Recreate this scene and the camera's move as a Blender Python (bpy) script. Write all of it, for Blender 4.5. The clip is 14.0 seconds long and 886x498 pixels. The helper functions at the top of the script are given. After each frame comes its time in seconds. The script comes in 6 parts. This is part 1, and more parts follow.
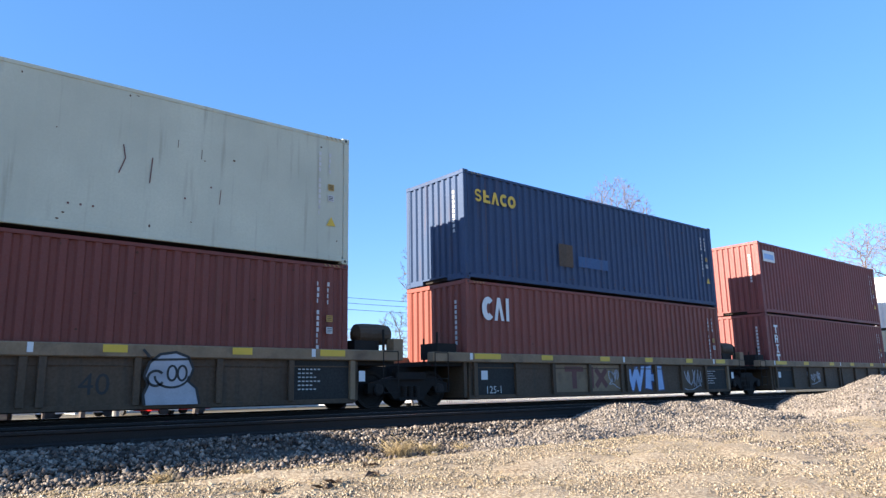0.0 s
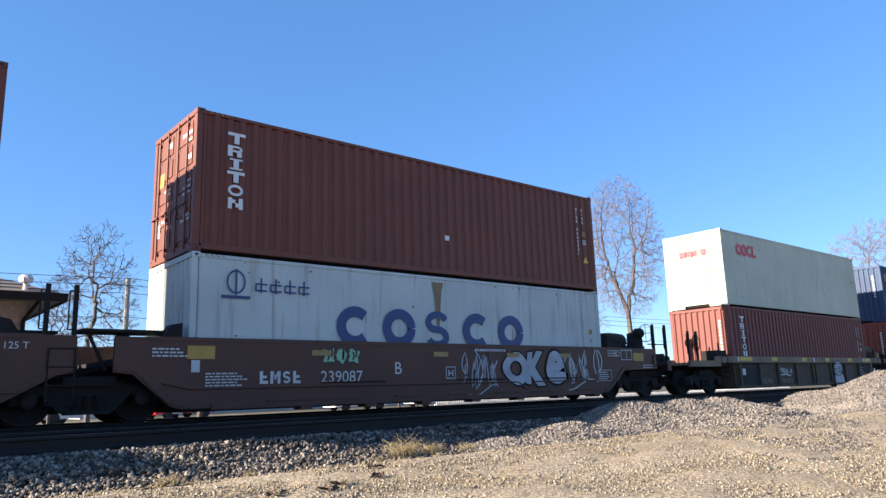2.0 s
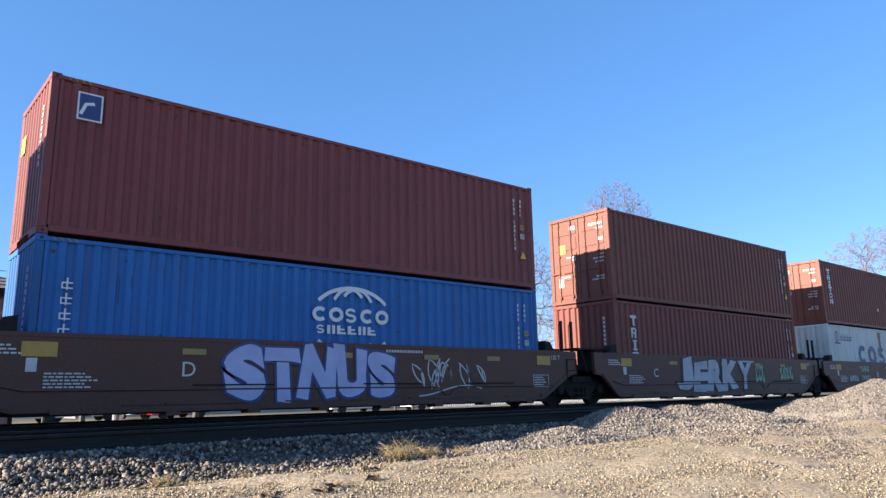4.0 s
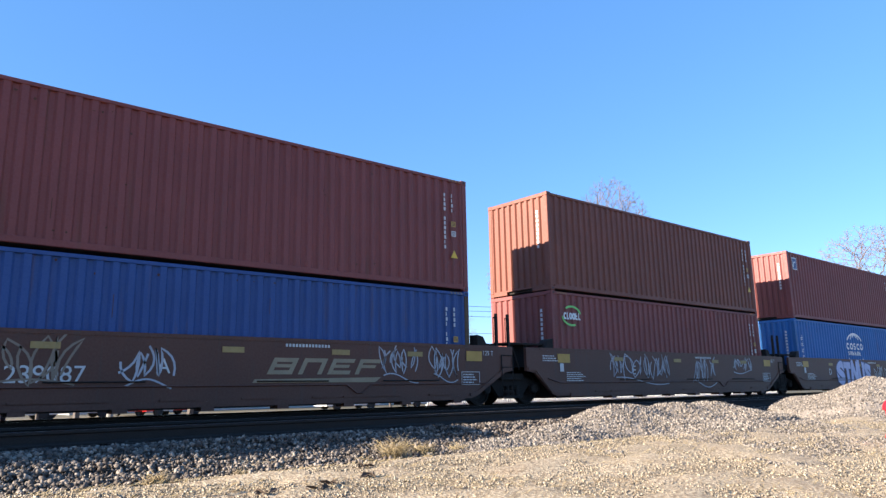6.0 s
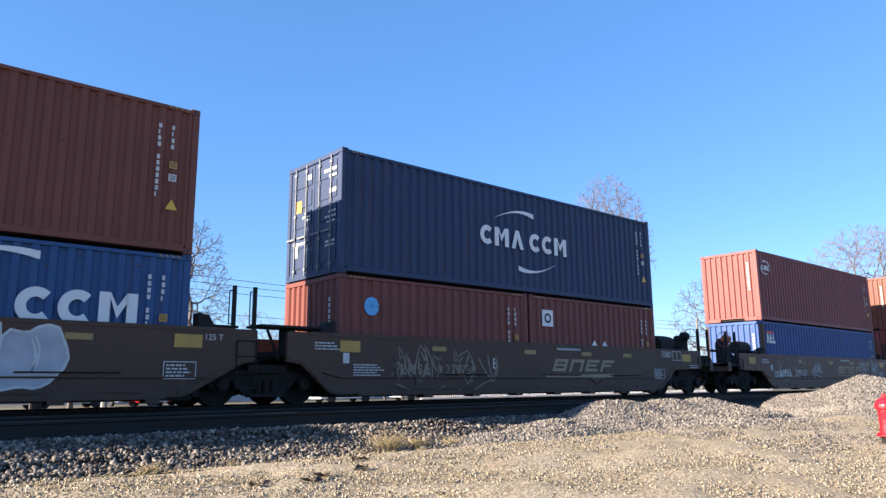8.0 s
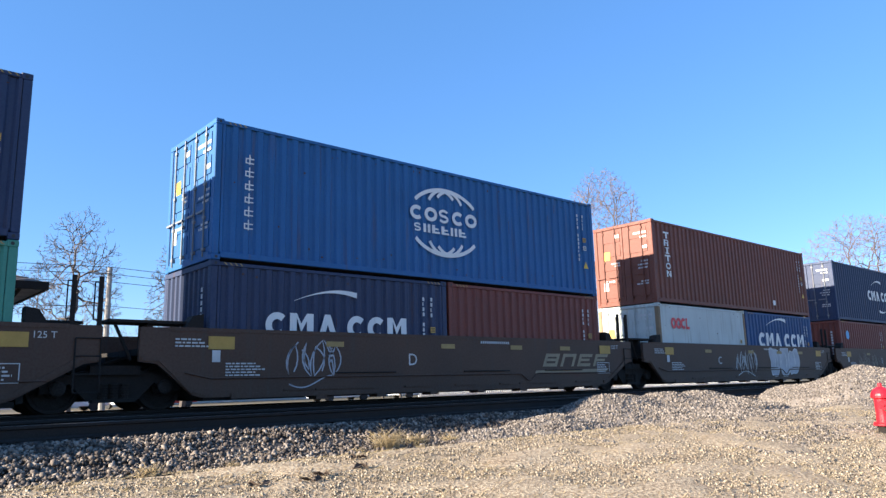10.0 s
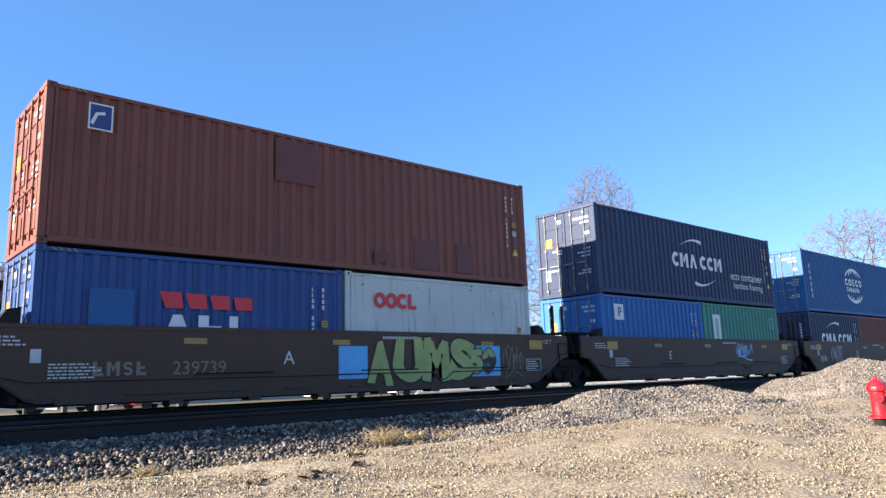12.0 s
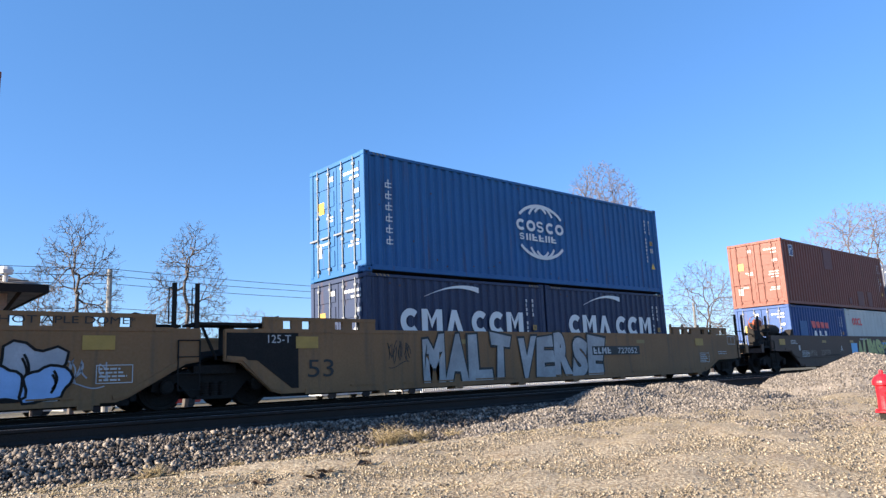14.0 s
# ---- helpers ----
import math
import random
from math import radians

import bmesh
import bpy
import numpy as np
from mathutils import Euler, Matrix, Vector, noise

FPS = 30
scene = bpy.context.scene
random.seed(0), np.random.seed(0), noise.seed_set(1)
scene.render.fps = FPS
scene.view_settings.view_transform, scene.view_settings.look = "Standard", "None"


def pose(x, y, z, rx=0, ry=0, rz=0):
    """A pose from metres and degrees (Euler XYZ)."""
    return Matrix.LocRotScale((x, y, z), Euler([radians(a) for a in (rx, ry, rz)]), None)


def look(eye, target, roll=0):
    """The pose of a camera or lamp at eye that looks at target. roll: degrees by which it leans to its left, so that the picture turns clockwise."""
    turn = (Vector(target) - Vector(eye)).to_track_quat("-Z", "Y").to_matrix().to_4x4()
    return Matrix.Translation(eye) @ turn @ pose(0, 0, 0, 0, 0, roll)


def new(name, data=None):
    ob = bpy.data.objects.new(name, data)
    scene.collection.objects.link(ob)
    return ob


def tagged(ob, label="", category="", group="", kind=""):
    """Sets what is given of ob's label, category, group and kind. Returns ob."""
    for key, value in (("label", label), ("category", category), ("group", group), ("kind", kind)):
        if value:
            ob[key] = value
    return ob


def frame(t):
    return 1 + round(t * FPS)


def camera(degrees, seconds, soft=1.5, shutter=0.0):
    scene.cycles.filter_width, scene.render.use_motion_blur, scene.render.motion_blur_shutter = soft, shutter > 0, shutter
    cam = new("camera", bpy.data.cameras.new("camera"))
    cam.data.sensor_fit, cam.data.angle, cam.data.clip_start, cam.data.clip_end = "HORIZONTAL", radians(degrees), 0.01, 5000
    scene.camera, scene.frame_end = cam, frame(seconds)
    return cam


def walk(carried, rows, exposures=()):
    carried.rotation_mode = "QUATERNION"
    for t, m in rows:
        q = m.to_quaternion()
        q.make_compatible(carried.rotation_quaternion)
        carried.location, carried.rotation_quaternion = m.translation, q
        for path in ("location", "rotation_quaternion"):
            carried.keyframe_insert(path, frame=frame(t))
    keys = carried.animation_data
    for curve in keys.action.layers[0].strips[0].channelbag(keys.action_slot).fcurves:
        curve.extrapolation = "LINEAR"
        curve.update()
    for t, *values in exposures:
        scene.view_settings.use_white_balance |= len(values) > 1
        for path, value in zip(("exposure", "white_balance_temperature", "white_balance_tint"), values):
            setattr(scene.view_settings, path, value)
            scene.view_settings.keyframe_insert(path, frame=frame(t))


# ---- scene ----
# ---- camera ----
cam = camera(63.8, 14.0, soft=1.4, shutter=0.0)
EYE = (0.0, 0.0, 0.38)
PATH = [
    (0.0, 2.88, 11.23, 1.07), (0.5, 2.89, 11.20, 0.94), (1.0, 2.98, 11.19, 1.03), (1.5, 3.06, 11.21, 1.32),
    (2.0, 3.19, 11.28, 1.74), (2.5, 3.21, 11.34, 1.53), (5.0, 2.78, 11.54, 0.96), (5.5, 2.68, 11.40, 1.18),
    (6.0, 2.52, 11.29, 1.02), (6.5, 2.40, 11.00, 0.78), (7.0, 2.26, 10.89, 0.44), (7.5, 2.12, 10.86, 0.35),
    (8.0, 2.08, 10.82, 0.42), (8.5, 2.02, 10.88, 0.53), (9.0, 1.93, 10.83, 0.92), (11.5, 1.84, 10.35, 1.69),
    (12.0, 1.69, 10.35, 1.92), (12.5, 1.54, 10.35, 2.02), (13.0, 1.61, 10.19, 1.90), (13.5, 1.92, 10.18, 2.47),
    (14.0, 2.07, 10.23, 2.46)]
EXPOSURES = [(0.0, 1.95), (0.9, 1.91), (1.5, 1.73), (2.5, 1.67), (5.0, 1.85), (5.5, 1.95), (6.5, 1.92), (7.0, 1.77), (7.5, 1.77), (8.0, 1.80), (9.0, 1.81), (11.5, 1.85), (12.5, 1.77), (13.0, 1.59), (13.2, 1.53), (14.0, 1.65)]
walk(cam, [(t, pose(*EYE, 90 + p, r, y - 43)) for t, y, p, r in PATH], EXPOSURES)

# ---- sky, sun, exposure ----
SUN_ELEVATION, SUN_OFF = radians(19.7), radians(16.0)     # the sun stands low, nearly along the track
SUN_FROM = Vector((-math.cos(SUN_OFF) * math.cos(SUN_ELEVATION), math.sin(SUN_OFF) * math.cos(SUN_ELEVATION), math.sin(SUN_ELEVATION)))
world = bpy.data.worlds.new("sky")
scene.world = world
world.use_nodes = True
wn = world.node_tree
sky = wn.nodes.new("ShaderNodeTexSky")
sky.sky_type, sky.sun_disc, sky.sun_elevation = "NISHITA", False, SUN_ELEVATION
sky.sun_rotation = math.atan2(SUN_FROM.x, SUN_FROM.y)
sky.altitude, sky.air_density, sky.dust_density, sky.ozone_density = 200, 1.0, 0.3, 3.0
hue = wn.nodes.new("ShaderNodeHueSaturation")
hue.inputs["Saturation"].default_value = 1.12
wn.links.new(sky.outputs[0], hue.inputs["Color"])
tint = wn.nodes.new("ShaderNodeMix")
tint.data_type, tint.blend_type = "RGBA", "MULTIPLY"
tint.inputs[0].default_value, tint.inputs[7].default_value = 1.0, (0.93, 0.97, 1.24, 1)
wn.links.new(hue.outputs[0], tint.inputs[6])
# a flat blue mixed in evens the sky out
even = wn.nodes.new("ShaderNodeMix")
even.data_type = "RGBA"
even.inputs[0].default_value, even.inputs[7].default_value = 0.4, (0.61, 1.76, 3.5, 1)
wn.links.new(tint.outputs[2], even.inputs[6])
wn.links.new(even.outputs[2], wn.nodes["Background"].inputs[0])
wn.nodes["Background"].inputs[1].default_value = 0.0745
sun = new("sun", bpy.data.lights.new("sun", "SUN"))
sun.data.energy, sun.data.angle, sun.data.color = 5.0, radians(0.5), (1.0, 0.90, 0.76)
sun.matrix_basis = look(SUN_FROM * 100, (0, 0, 0))


# ---- materials ----
def material(name, colour, rough=0.6, metal=0.0, vary=0.25, scale=3.0, grain=40.0, bump=0.15, dirt=None, dirt_amount=0.0,
             streak=False, random_tint=0.0):
    m = bpy.data.materials.new(name)
    m.use_nodes = True
    nt = m.node_tree
    b = nt.nodes["Principled BSDF"]
    co = nt.nodes.new("ShaderNodeTexCoord")

    def noise_node(s, detail=6.0, stretch=None):
        n = nt.nodes.new("ShaderNodeTexNoise")
        n.inputs["Scale"].default_value, n.inputs["Detail"].default_value = s, detail
        if stretch:
            mp = nt.nodes.new("ShaderNodeMapping")
            mp.inputs["Scale"].default_value = stretch
            nt.links.new(co.outputs["Object"], mp.inputs[0])
            nt.links.new(mp.outputs[0], n.inputs["Vector"])
        else:
            nt.links.new(co.outputs["Object"], n.inputs["Vector"])
        return n

    def ramp(src, lo, hi, a, c):
        r = nt.nodes.new("ShaderNodeMapRange")
        r.inputs[1].default_value, r.inputs[2].default_value, r.inputs[3].default_value, r.inputs[4].default_value = lo, hi, a, c
        nt.links.new(src, r.inputs[0])
        return r.outputs[0]

    def mixed(fac, a, c, mode="MIX"):
        x = nt.nodes.new("ShaderNodeMix")
        x.data_type, x.blend_type = "RGBA", mode
        for k, v in ((0, fac), (6, a), (7, c)):
            if hasattr(v, "is_linked"):
                nt.links.new(v, x.inputs[k])
            elif k == 0:
                x.inputs[0].default_value = v
            else:
                x.inputs[k].default_value = (*v, 1)
        return x.outputs[2]
    big, fine = noise_node(scale), noise_node(grain, 4.0)
    dark = tuple(c * (1 - vary) for c in colour)
    light = tuple(min(1, c * (1 + vary * 0.7)) for c in colour)
    col = mixed(ramp(big.outputs[0], 0.3, 0.7, 0, 1), dark, light)
    col = mixed(ramp(fine.outputs[0], 0.35, 0.65, 0.0, 0.35), col, dark)
    if dirt:
        d = noise_node(1.3 if streak else 2.2, 8.0, (5, 5, 0.35) if streak else None)
        col = mixed(ramp(d.outputs[0], 0.62 - 0.25 * dirt_amount, 0.80, 0, min(1, 0.4 + dirt_amount)), col, dirt)
    if random_tint:
        oi = nt.nodes.new("ShaderNodeObjectInfo")
        col = mixed(ramp(oi.outputs["Random"], 0, 1, 0, random_tint), col, tuple(c * 0.45 for c in colour))
    nt.links.new(col, b.inputs["Base Color"])
    b.inputs["Metallic"].default_value = metal
    nt.links.new(ramp(fine.outputs[0], 0.3, 0.7, max(0.05, rough - 0.12), min(1, rough + 0.12)), b.inputs["Roughness"])
    if bump:
        bp = nt.nodes.new("ShaderNodeBump")
        bp.inputs["Strength"].default_value, bp.inputs["Distance"].default_value = bump, 0.02
        nt.links.new(fine.outputs[0], bp.inputs["Height"])
        nt.links.new(bp.outputs[0], b.inputs["Normal"])
    return m


def stones_material(name, a, b_, c):
    m = bpy.data.materials.new(name)
    m.use_nodes = True
    nt = m.node_tree
    g = nt.nodes.new("ShaderNodeNewGeometry")
    r = nt.nodes.new("ShaderNodeValToRGB")
    r.color_ramp.elements[0].color, r.color_ramp.elements[1].color = (*a, 1), (*c, 1)
    e = r.color_ramp.elements.new(0.55)
    e.color = (*b_, 1)
    nt.links.new(g.outputs["Random Per Island"], r.inputs[0])
    n = nt.nodes.new("ShaderNodeTexNoise")
    n.inputs["Scale"].default_value = 60
    x = nt.nodes.new("ShaderNodeMix")
    x.data_type, x.blend_type = "RGBA", "MULTIPLY"
    x.inputs[0].default_value = 0.5
    nt.links.new(r.outputs[0], x.inputs[6])
    nt.links.new(n.outputs[0], x.inputs[7])
    nt.links.new(x.outputs[2], nt.nodes["Principled BSDF"].inputs["Base Color"])
    nt.nodes["Principled BSDF"].inputs["Roughness"].default_value = 0.85
    return m


RUST = (0.10, 0.045, 0.022)
GRIME = (0.05, 0.04, 0.033)


def paint(name, colour, rough=0.6, dirt=RUST, amount=0.17, vary=0.13):
    return material(name, colour, rough, 0, vary, 0.7, 25, 0.05, dirt, amount, True)


M = {
    "maroon": paint("maroon_paint", (0.200, 0.043, 0.026)),
    "oxblood": paint("oxblood_paint", (0.160, 0.034, 0.022)),
    "wine": paint("wine_paint", (0.190, 0.042, 0.035)),
    "brown": paint("red_brown_paint", (0.160, 0.042, 0.021)),
    "rust": paint("rusty_orange_brown_paint", (0.185, 0.052, 0.031), 0.6, RUST, 0.3),
    "navy": paint("navy_paint", (0.016, 0.042, 0.105)),
    "dark_navy": paint("dark_navy_paint", (0.014, 0.028, 0.075)),
    "ink_navy": paint("ink_navy_paint", (0.013, 0.029, 0.080)),
    "blue": paint("blue_paint", (0.014, 0.066, 0.18)),
    "royal": paint("royal_blue_paint", (0.016, 0.062, 0.21)),
    "sky_blue": paint("bright_blue_paint", (0.012, 0.125, 0.36)),
    "mid_blue": paint("mid_blue_paint", (0.006, 0.094, 0.26)),
    "teal": paint("green_paint", (0.05, 0.24, 0.17)),
    "grey": paint("pale_grey_paint", (0.52, 0.525, 0.405), 0.7, (0.20, 0.15, 0.10), 0.14),
    "ice": paint("pale_blue_paint", (0.51, 0.545, 0.51), 0.7, (0.16, 0.10, 0.06), 0.30),
    "white": material("white_paint", (0.68, 0.68, 0.66), 0.5, vary=0.05, dirt=GRIME, dirt_amount=0.05, streak=True),
    "red": material("red_lettering", (0.62, 0.03, 0.04), 0.5, vary=0.06),
    "yellow": material("yellow_marking", (0.68, 0.44, 0.04), 0.5, vary=0.08),
    "green_mark": material("green_marking", (0.18, 0.55, 0.12), 0.5, vary=0.08),
    "dark_blue_mark": material("dark_blue_lettering", (0.025, 0.05, 0.16), 0.5, vary=0.08),
    "black": material("black_lettering", (0.02, 0.02, 0.02), 0.6, vary=0.1),
    "letter": material("worn_white_lettering", (0.55, 0.54, 0.52), 0.6, vary=0.15, dirt=GRIME, dirt_amount=0.1),
    "faded": material("faded_lettering", (0.24, 0.18, 0.13), 0.7, vary=0.2),
    "car_brown": material("well_car_brown_paint", (0.090, 0.030, 0.0155), 0.6, 0, 0.2, 0.6, 25, 0.06, GRIME, 0.2, True),
    "car_dark": material("well_car_dark_brown_paint", (0.070, 0.032, 0.0165), 0.65, 0, 0.2, 0.6, 25, 0.06, GRIME, 0.2, True),
    "car_olive": material("weathered_olive_brown_paint", (0.088, 0.052, 0.027), 0.75, 0, 0.3, 0.8, 20, 0.08, (0.03, 0.025, 0.02), 0.3, True),
    "car_chord": material("weathered_tan_sill_paint", (0.26, 0.17, 0.095), 0.75, 0, 0.25, 1.2, 20, 0.08, (0.06, 0.04, 0.03), 0.3),
    "car_yellow": material("faded_ochre_car_paint", (0.255, 0.125, 0.048), 0.7, 0, 0.2, 0.6, 20, 0.06, (0.10, 0.07, 0.045), 0.35, True),
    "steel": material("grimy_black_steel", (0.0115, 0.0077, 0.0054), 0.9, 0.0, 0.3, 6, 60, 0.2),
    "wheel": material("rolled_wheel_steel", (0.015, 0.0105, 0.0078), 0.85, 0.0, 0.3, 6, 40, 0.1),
    "bright": material("worn_steel", (0.42, 0.40, 0.38), 0.3, 1.0, 0.15, 8, 60, 0.05),
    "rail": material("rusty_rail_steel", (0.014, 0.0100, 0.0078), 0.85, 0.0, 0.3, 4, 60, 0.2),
    "tie": material("weathered_creosoted_timber", (0.042, 0.032, 0.025), 0.9, 0, 0.35, 3, 30, 0.5, (0.04, 0.03, 0.025), 0.3, False, 0.5),
    "dirt": None,
    "bark": material("grey_brown_bark", (0.095, 0.075, 0.062), 0.9, 0, 0.25, 4, 30, 0.4),
    "twig": material("bare_twigs", (0.115, 0.098, 0.092), 0.9, 0, 0.2, 2, 30, 0.0),
    "pole": material("weathered_pole_timber", (0.27, 0.25, 0.225), 0.9, 0, 0.25, 3, 30, 0.3),
    "wire": material("black_wire", (0.03, 0.03, 0.03), 0.6, vary=0.1),
    "hydrant": material("red_hydrant_enamel", (0.50, 0.012, 0.022), 0.35, 0, 0.1, 5, 60, 0.05),
    "straw": material("dry_grass_straw", (0.36, 0.27, 0.14), 0.9, 0, 0.3, 6, 60, 0.0),
    "roof": material("grey_brown_shingles", (0.17, 0.14, 0.12), 0.9, 0, 0.3, 2, 20, 0.4),
    "siding": material("off_white_wall", (0.46, 0.45, 0.42), 0.8, 0, 0.1, 2, 30, 0.2),
    "brick": material("pale_brick", (0.42, 0.36, 0.31), 0.9, 0, 0.25, 8, 30, 0.3),
    "glass": material("dark_window_glass", (0.03, 0.035, 0.04), 0.1, 0, 0.1),
    "asphalt": material("grey_asphalt", (0.16, 0.155, 0.15), 0.9, 0, 0.2, 0.8, 50, 0.3),
    "car_white": material("white_car_paint", (0.75, 0.75, 0.76), 0.25, 0, 0.03, 2, 30, 0.0),
    "car_red": material("red_car_paint", (0.45, 0.02, 0.02), 0.25, 0, 0.05, 2, 30, 0.0),
    "tyre": material("black_rubber", (0.02, 0.02, 0.02), 0.85, 0, 0.2),
    "rusty_orange": material("rust_orange_hand_brake_paint", (0.36, 0.085, 0.035), 0.7, 0, 0.25, 4, 30, 0.1),
    "silver_tag": material("pale_silver_spray_paint", (0.40, 0.40, 0.425), 0.55, 0, 0.25, 2, 30, 0.0),
    "blue_tag": material("light_blue_spray_paint", (0.28, 0.45, 0.72), 0.5, 0, 0.15, 2, 30, 0.0),
    "cyan_tag": material("cyan_spray_paint", (0.10, 0.42, 0.75), 0.5, 0, 0.15, 2, 30, 0.0),
    "lime_tag": material("lime_spray_paint", (0.33, 0.38, 0.11), 0.5, 0, 0.2, 2, 30, 0.0),
    "green_tag": material("pale_green_spray_paint", (0.25, 0.48, 0.30), 0.5, 0, 0.2, 2, 30, 0.0),
    "lilac_tag": material("pale_lilac_spray_paint", (0.40, 0.42, 0.62), 0.5, 0, 0.15, 2, 30, 0.0),
    "plate_yellow": material("dull_ochre_plate", (0.46, 0.27, 0.055), 0.6, 0, 0.15, 3, 30, 0),
    "spot": material("rust_spots", (0.085, 0.035, 0.018), 0.9, 0, 0.3, 20, 60, 0),
    "patch": material("dull_brown_repaint", (0.13, 0.040, 0.033), 0.65, 0, 0.1),
}
M["dull_yellow"] = material("faded_yellow_strip", (0.33, 0.22, 0.075), 0.6, 0, 0.2, 3, 30, 0)
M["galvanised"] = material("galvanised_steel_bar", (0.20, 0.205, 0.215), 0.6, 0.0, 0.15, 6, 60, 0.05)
M["ballast"] = stones_material("crushed_grey_ballast", (0.036, 0.025, 0.019), (0.160, 0.124, 0.098), (0.40, 0.33, 0.265))
# ballast copy for the cribs, with the train's shade put into its colour
M["crib"] = stones_material("shaded_dark_ballast", (0.016, 0.012, 0.009), (0.055, 0.043, 0.034), (0.13, 0.105, 0.085))
M["gravel"] = stones_material("crushed_tan_gravel", (0.090, 0.073, 0.060), (0.25, 0.208, 0.172), (0.42, 0.355, 0.295))


# ---- mesh helpers ----
def part(name, bm, mat, parent=None, label="", smooth=False):
    me = bpy.data.meshes.new(name)
    bm.to_mesh(me)
    bm.free()
    for m in (mat if isinstance(mat, (list, tuple)) else [mat]):
        me.materials.append(m)
    if smooth:
        for p in me.polygons:
            p.use_smooth = True
    ob = new(name, me)
    ob.parent = parent
    if label:
        ob["label"] = label
    return ob


def box(bm, x0, x1, y0, y1, z0, z1):
    v = [bm.verts.new(c) for c in ((x0, y0, z0), (x1, y0, z0), (x1, y1, z0), (x0, y1, z0), (x0, y0, z1), (x1, y0, z1), (x1, y1, z1), (x0, y1, z1))]
    for f in ((3, 2, 1, 0), (4, 5, 6, 7), (0, 1, 5, 4), (1, 2, 6, 5), (2, 3, 7, 6), (3, 0, 4, 7)):
        bm.faces.new([v[i] for i in f])


def block(name, dims, mat, parent=None, label="", bevel=0.0):
    bm = bmesh.new()
    box(bm, *dims)
    if bevel:
        bmesh.ops.bevel(bm, geom=bm.edges[:], offset=bevel, segments=1, affect="EDGES")
    return part(name, bm, mat, parent, label)


def prism(bm, outline, y0, y1):
    """An outline in x and z, given a thickness in y."""
    a = [bm.verts.new((x, y0, z)) for x, z in outline]
    b = [bm.verts.new((x, y1, z)) for x, z in outline]
    n = len(outline)
    bm.faces.new(a)
    bm.faces.new(b[::-1])
    for i in range(n):
        bm.faces.new((a[i], b[i], b[(i + 1) % n], a[(i + 1) % n]))
    bmesh.ops.recalc_face_normals(bm, faces=bm.faces[:])


def tube(bm, p, q, r0, r1=None, n=8, cap=True):
    p, q = Vector(p), Vector(q)
    r1 = r0 if r1 is None else r1
    d = (q - p).normalized()
    u = d.orthogonal().normalized()
    w = d.cross(u)
    a = [bm.verts.new(p + (u * math.cos(2 * math.pi * i / n) + w * math.sin(2 * math.pi * i / n)) * r0) for i in range(n)]
    b = [bm.verts.new(q + (u * math.cos(2 * math.pi * i / n) + w * math.sin(2 * math.pi * i / n)) * r1) for i in range(n)]
    for i in range(n):
        bm.faces.new((a[i], a[(i + 1) % n], b[(i + 1) % n], b[i]))
    if cap:
        bm.faces.new(a[::-1])
        bm.faces.new(b)


def lathe(bm, rings, n=20, axis="z", centre=(0, 0, 0)):
    """Rings of (radius, distance along the axis)."""
    def at(r, h, k):
        c, s = r * math.cos(2 * math.pi * k / n), r * math.sin(2 * math.pi * k / n)
        return Vector(centre) + Vector({"z": (c, s, h), "y": (c, h, s), "x": (h, c, s)}[axis])
    rows = [[bm.verts.new(at(r, h, k)) for k in range(n)] for r, h in rings]
    for a, b in zip(rows, rows[1:]):
        for k in range(n):
            bm.faces.new((a[k], a[(k + 1) % n], b[(k + 1) % n], b[k]))
    bm.faces.new(rows[0])
    bm.faces.new(rows[-1])
    bmesh.ops.recalc_face_normals(bm, faces=bm.faces[:])


_text = {}


def lettering(text, x, z, size, mat, parent, y, name="lettering", width=None, stack=False, face="side", label=""):
    """Characters 3 mm proud of a face that looks to -y (side) or -x (end). x, z: the lower left corner."""
    lines = "\n".join(text) if stack else text
    if (lines, stack) not in _text:
        cu = bpy.data.curves.new("t", "FONT")
        cu.body, cu.size, cu.extrude, cu.resolution_u = lines, 1.0, 0.0, 3
        cu.space_line = 0.82
        if stack:
            cu.align_x = "CENTER"
        ob = bpy.data.objects.new("t", cu)
        scene.collection.objects.link(ob)
        bpy.context.view_layer.update()
        me = bpy.data.meshes.new_from_object(ob.evaluated_get(bpy.context.evaluated_depsgraph_get()))
        co = np.empty(len(me.vertices) * 3)
        me.vertices.foreach_get("co", co)
        bpy.data.objects.remove(ob)
        _text[(lines, stack)] = (co.reshape(-1, 3), [tuple(p.vertices) for p in me.polygons])
    co, faces = _text[(lines, stack)]
    c = co - co.min(0)
    sx = sz = size / (1.0 if stack else max(c[:, 1].max(), 1e-6))
    if stack:
        sx = sz = size / c[:, 1].max()
    if width:
        sx = width / c[:, 0].max()
    pts = [(x + a * sx, y - 0.003, z + b * sz) for a, b, _ in c] if face == "side" else [(y - 0.003, x - a * sx, z + b * sz) for a, b, _ in c]
    me = bpy.data.meshes.new(name)
    me.from_pydata([tuple(map(float, q)) for q in pts], [], faces)
    me.materials.append(mat)
    ob = new(name, me)
    ob.parent = parent
    if label:
        ob["label"] = label
    return ob


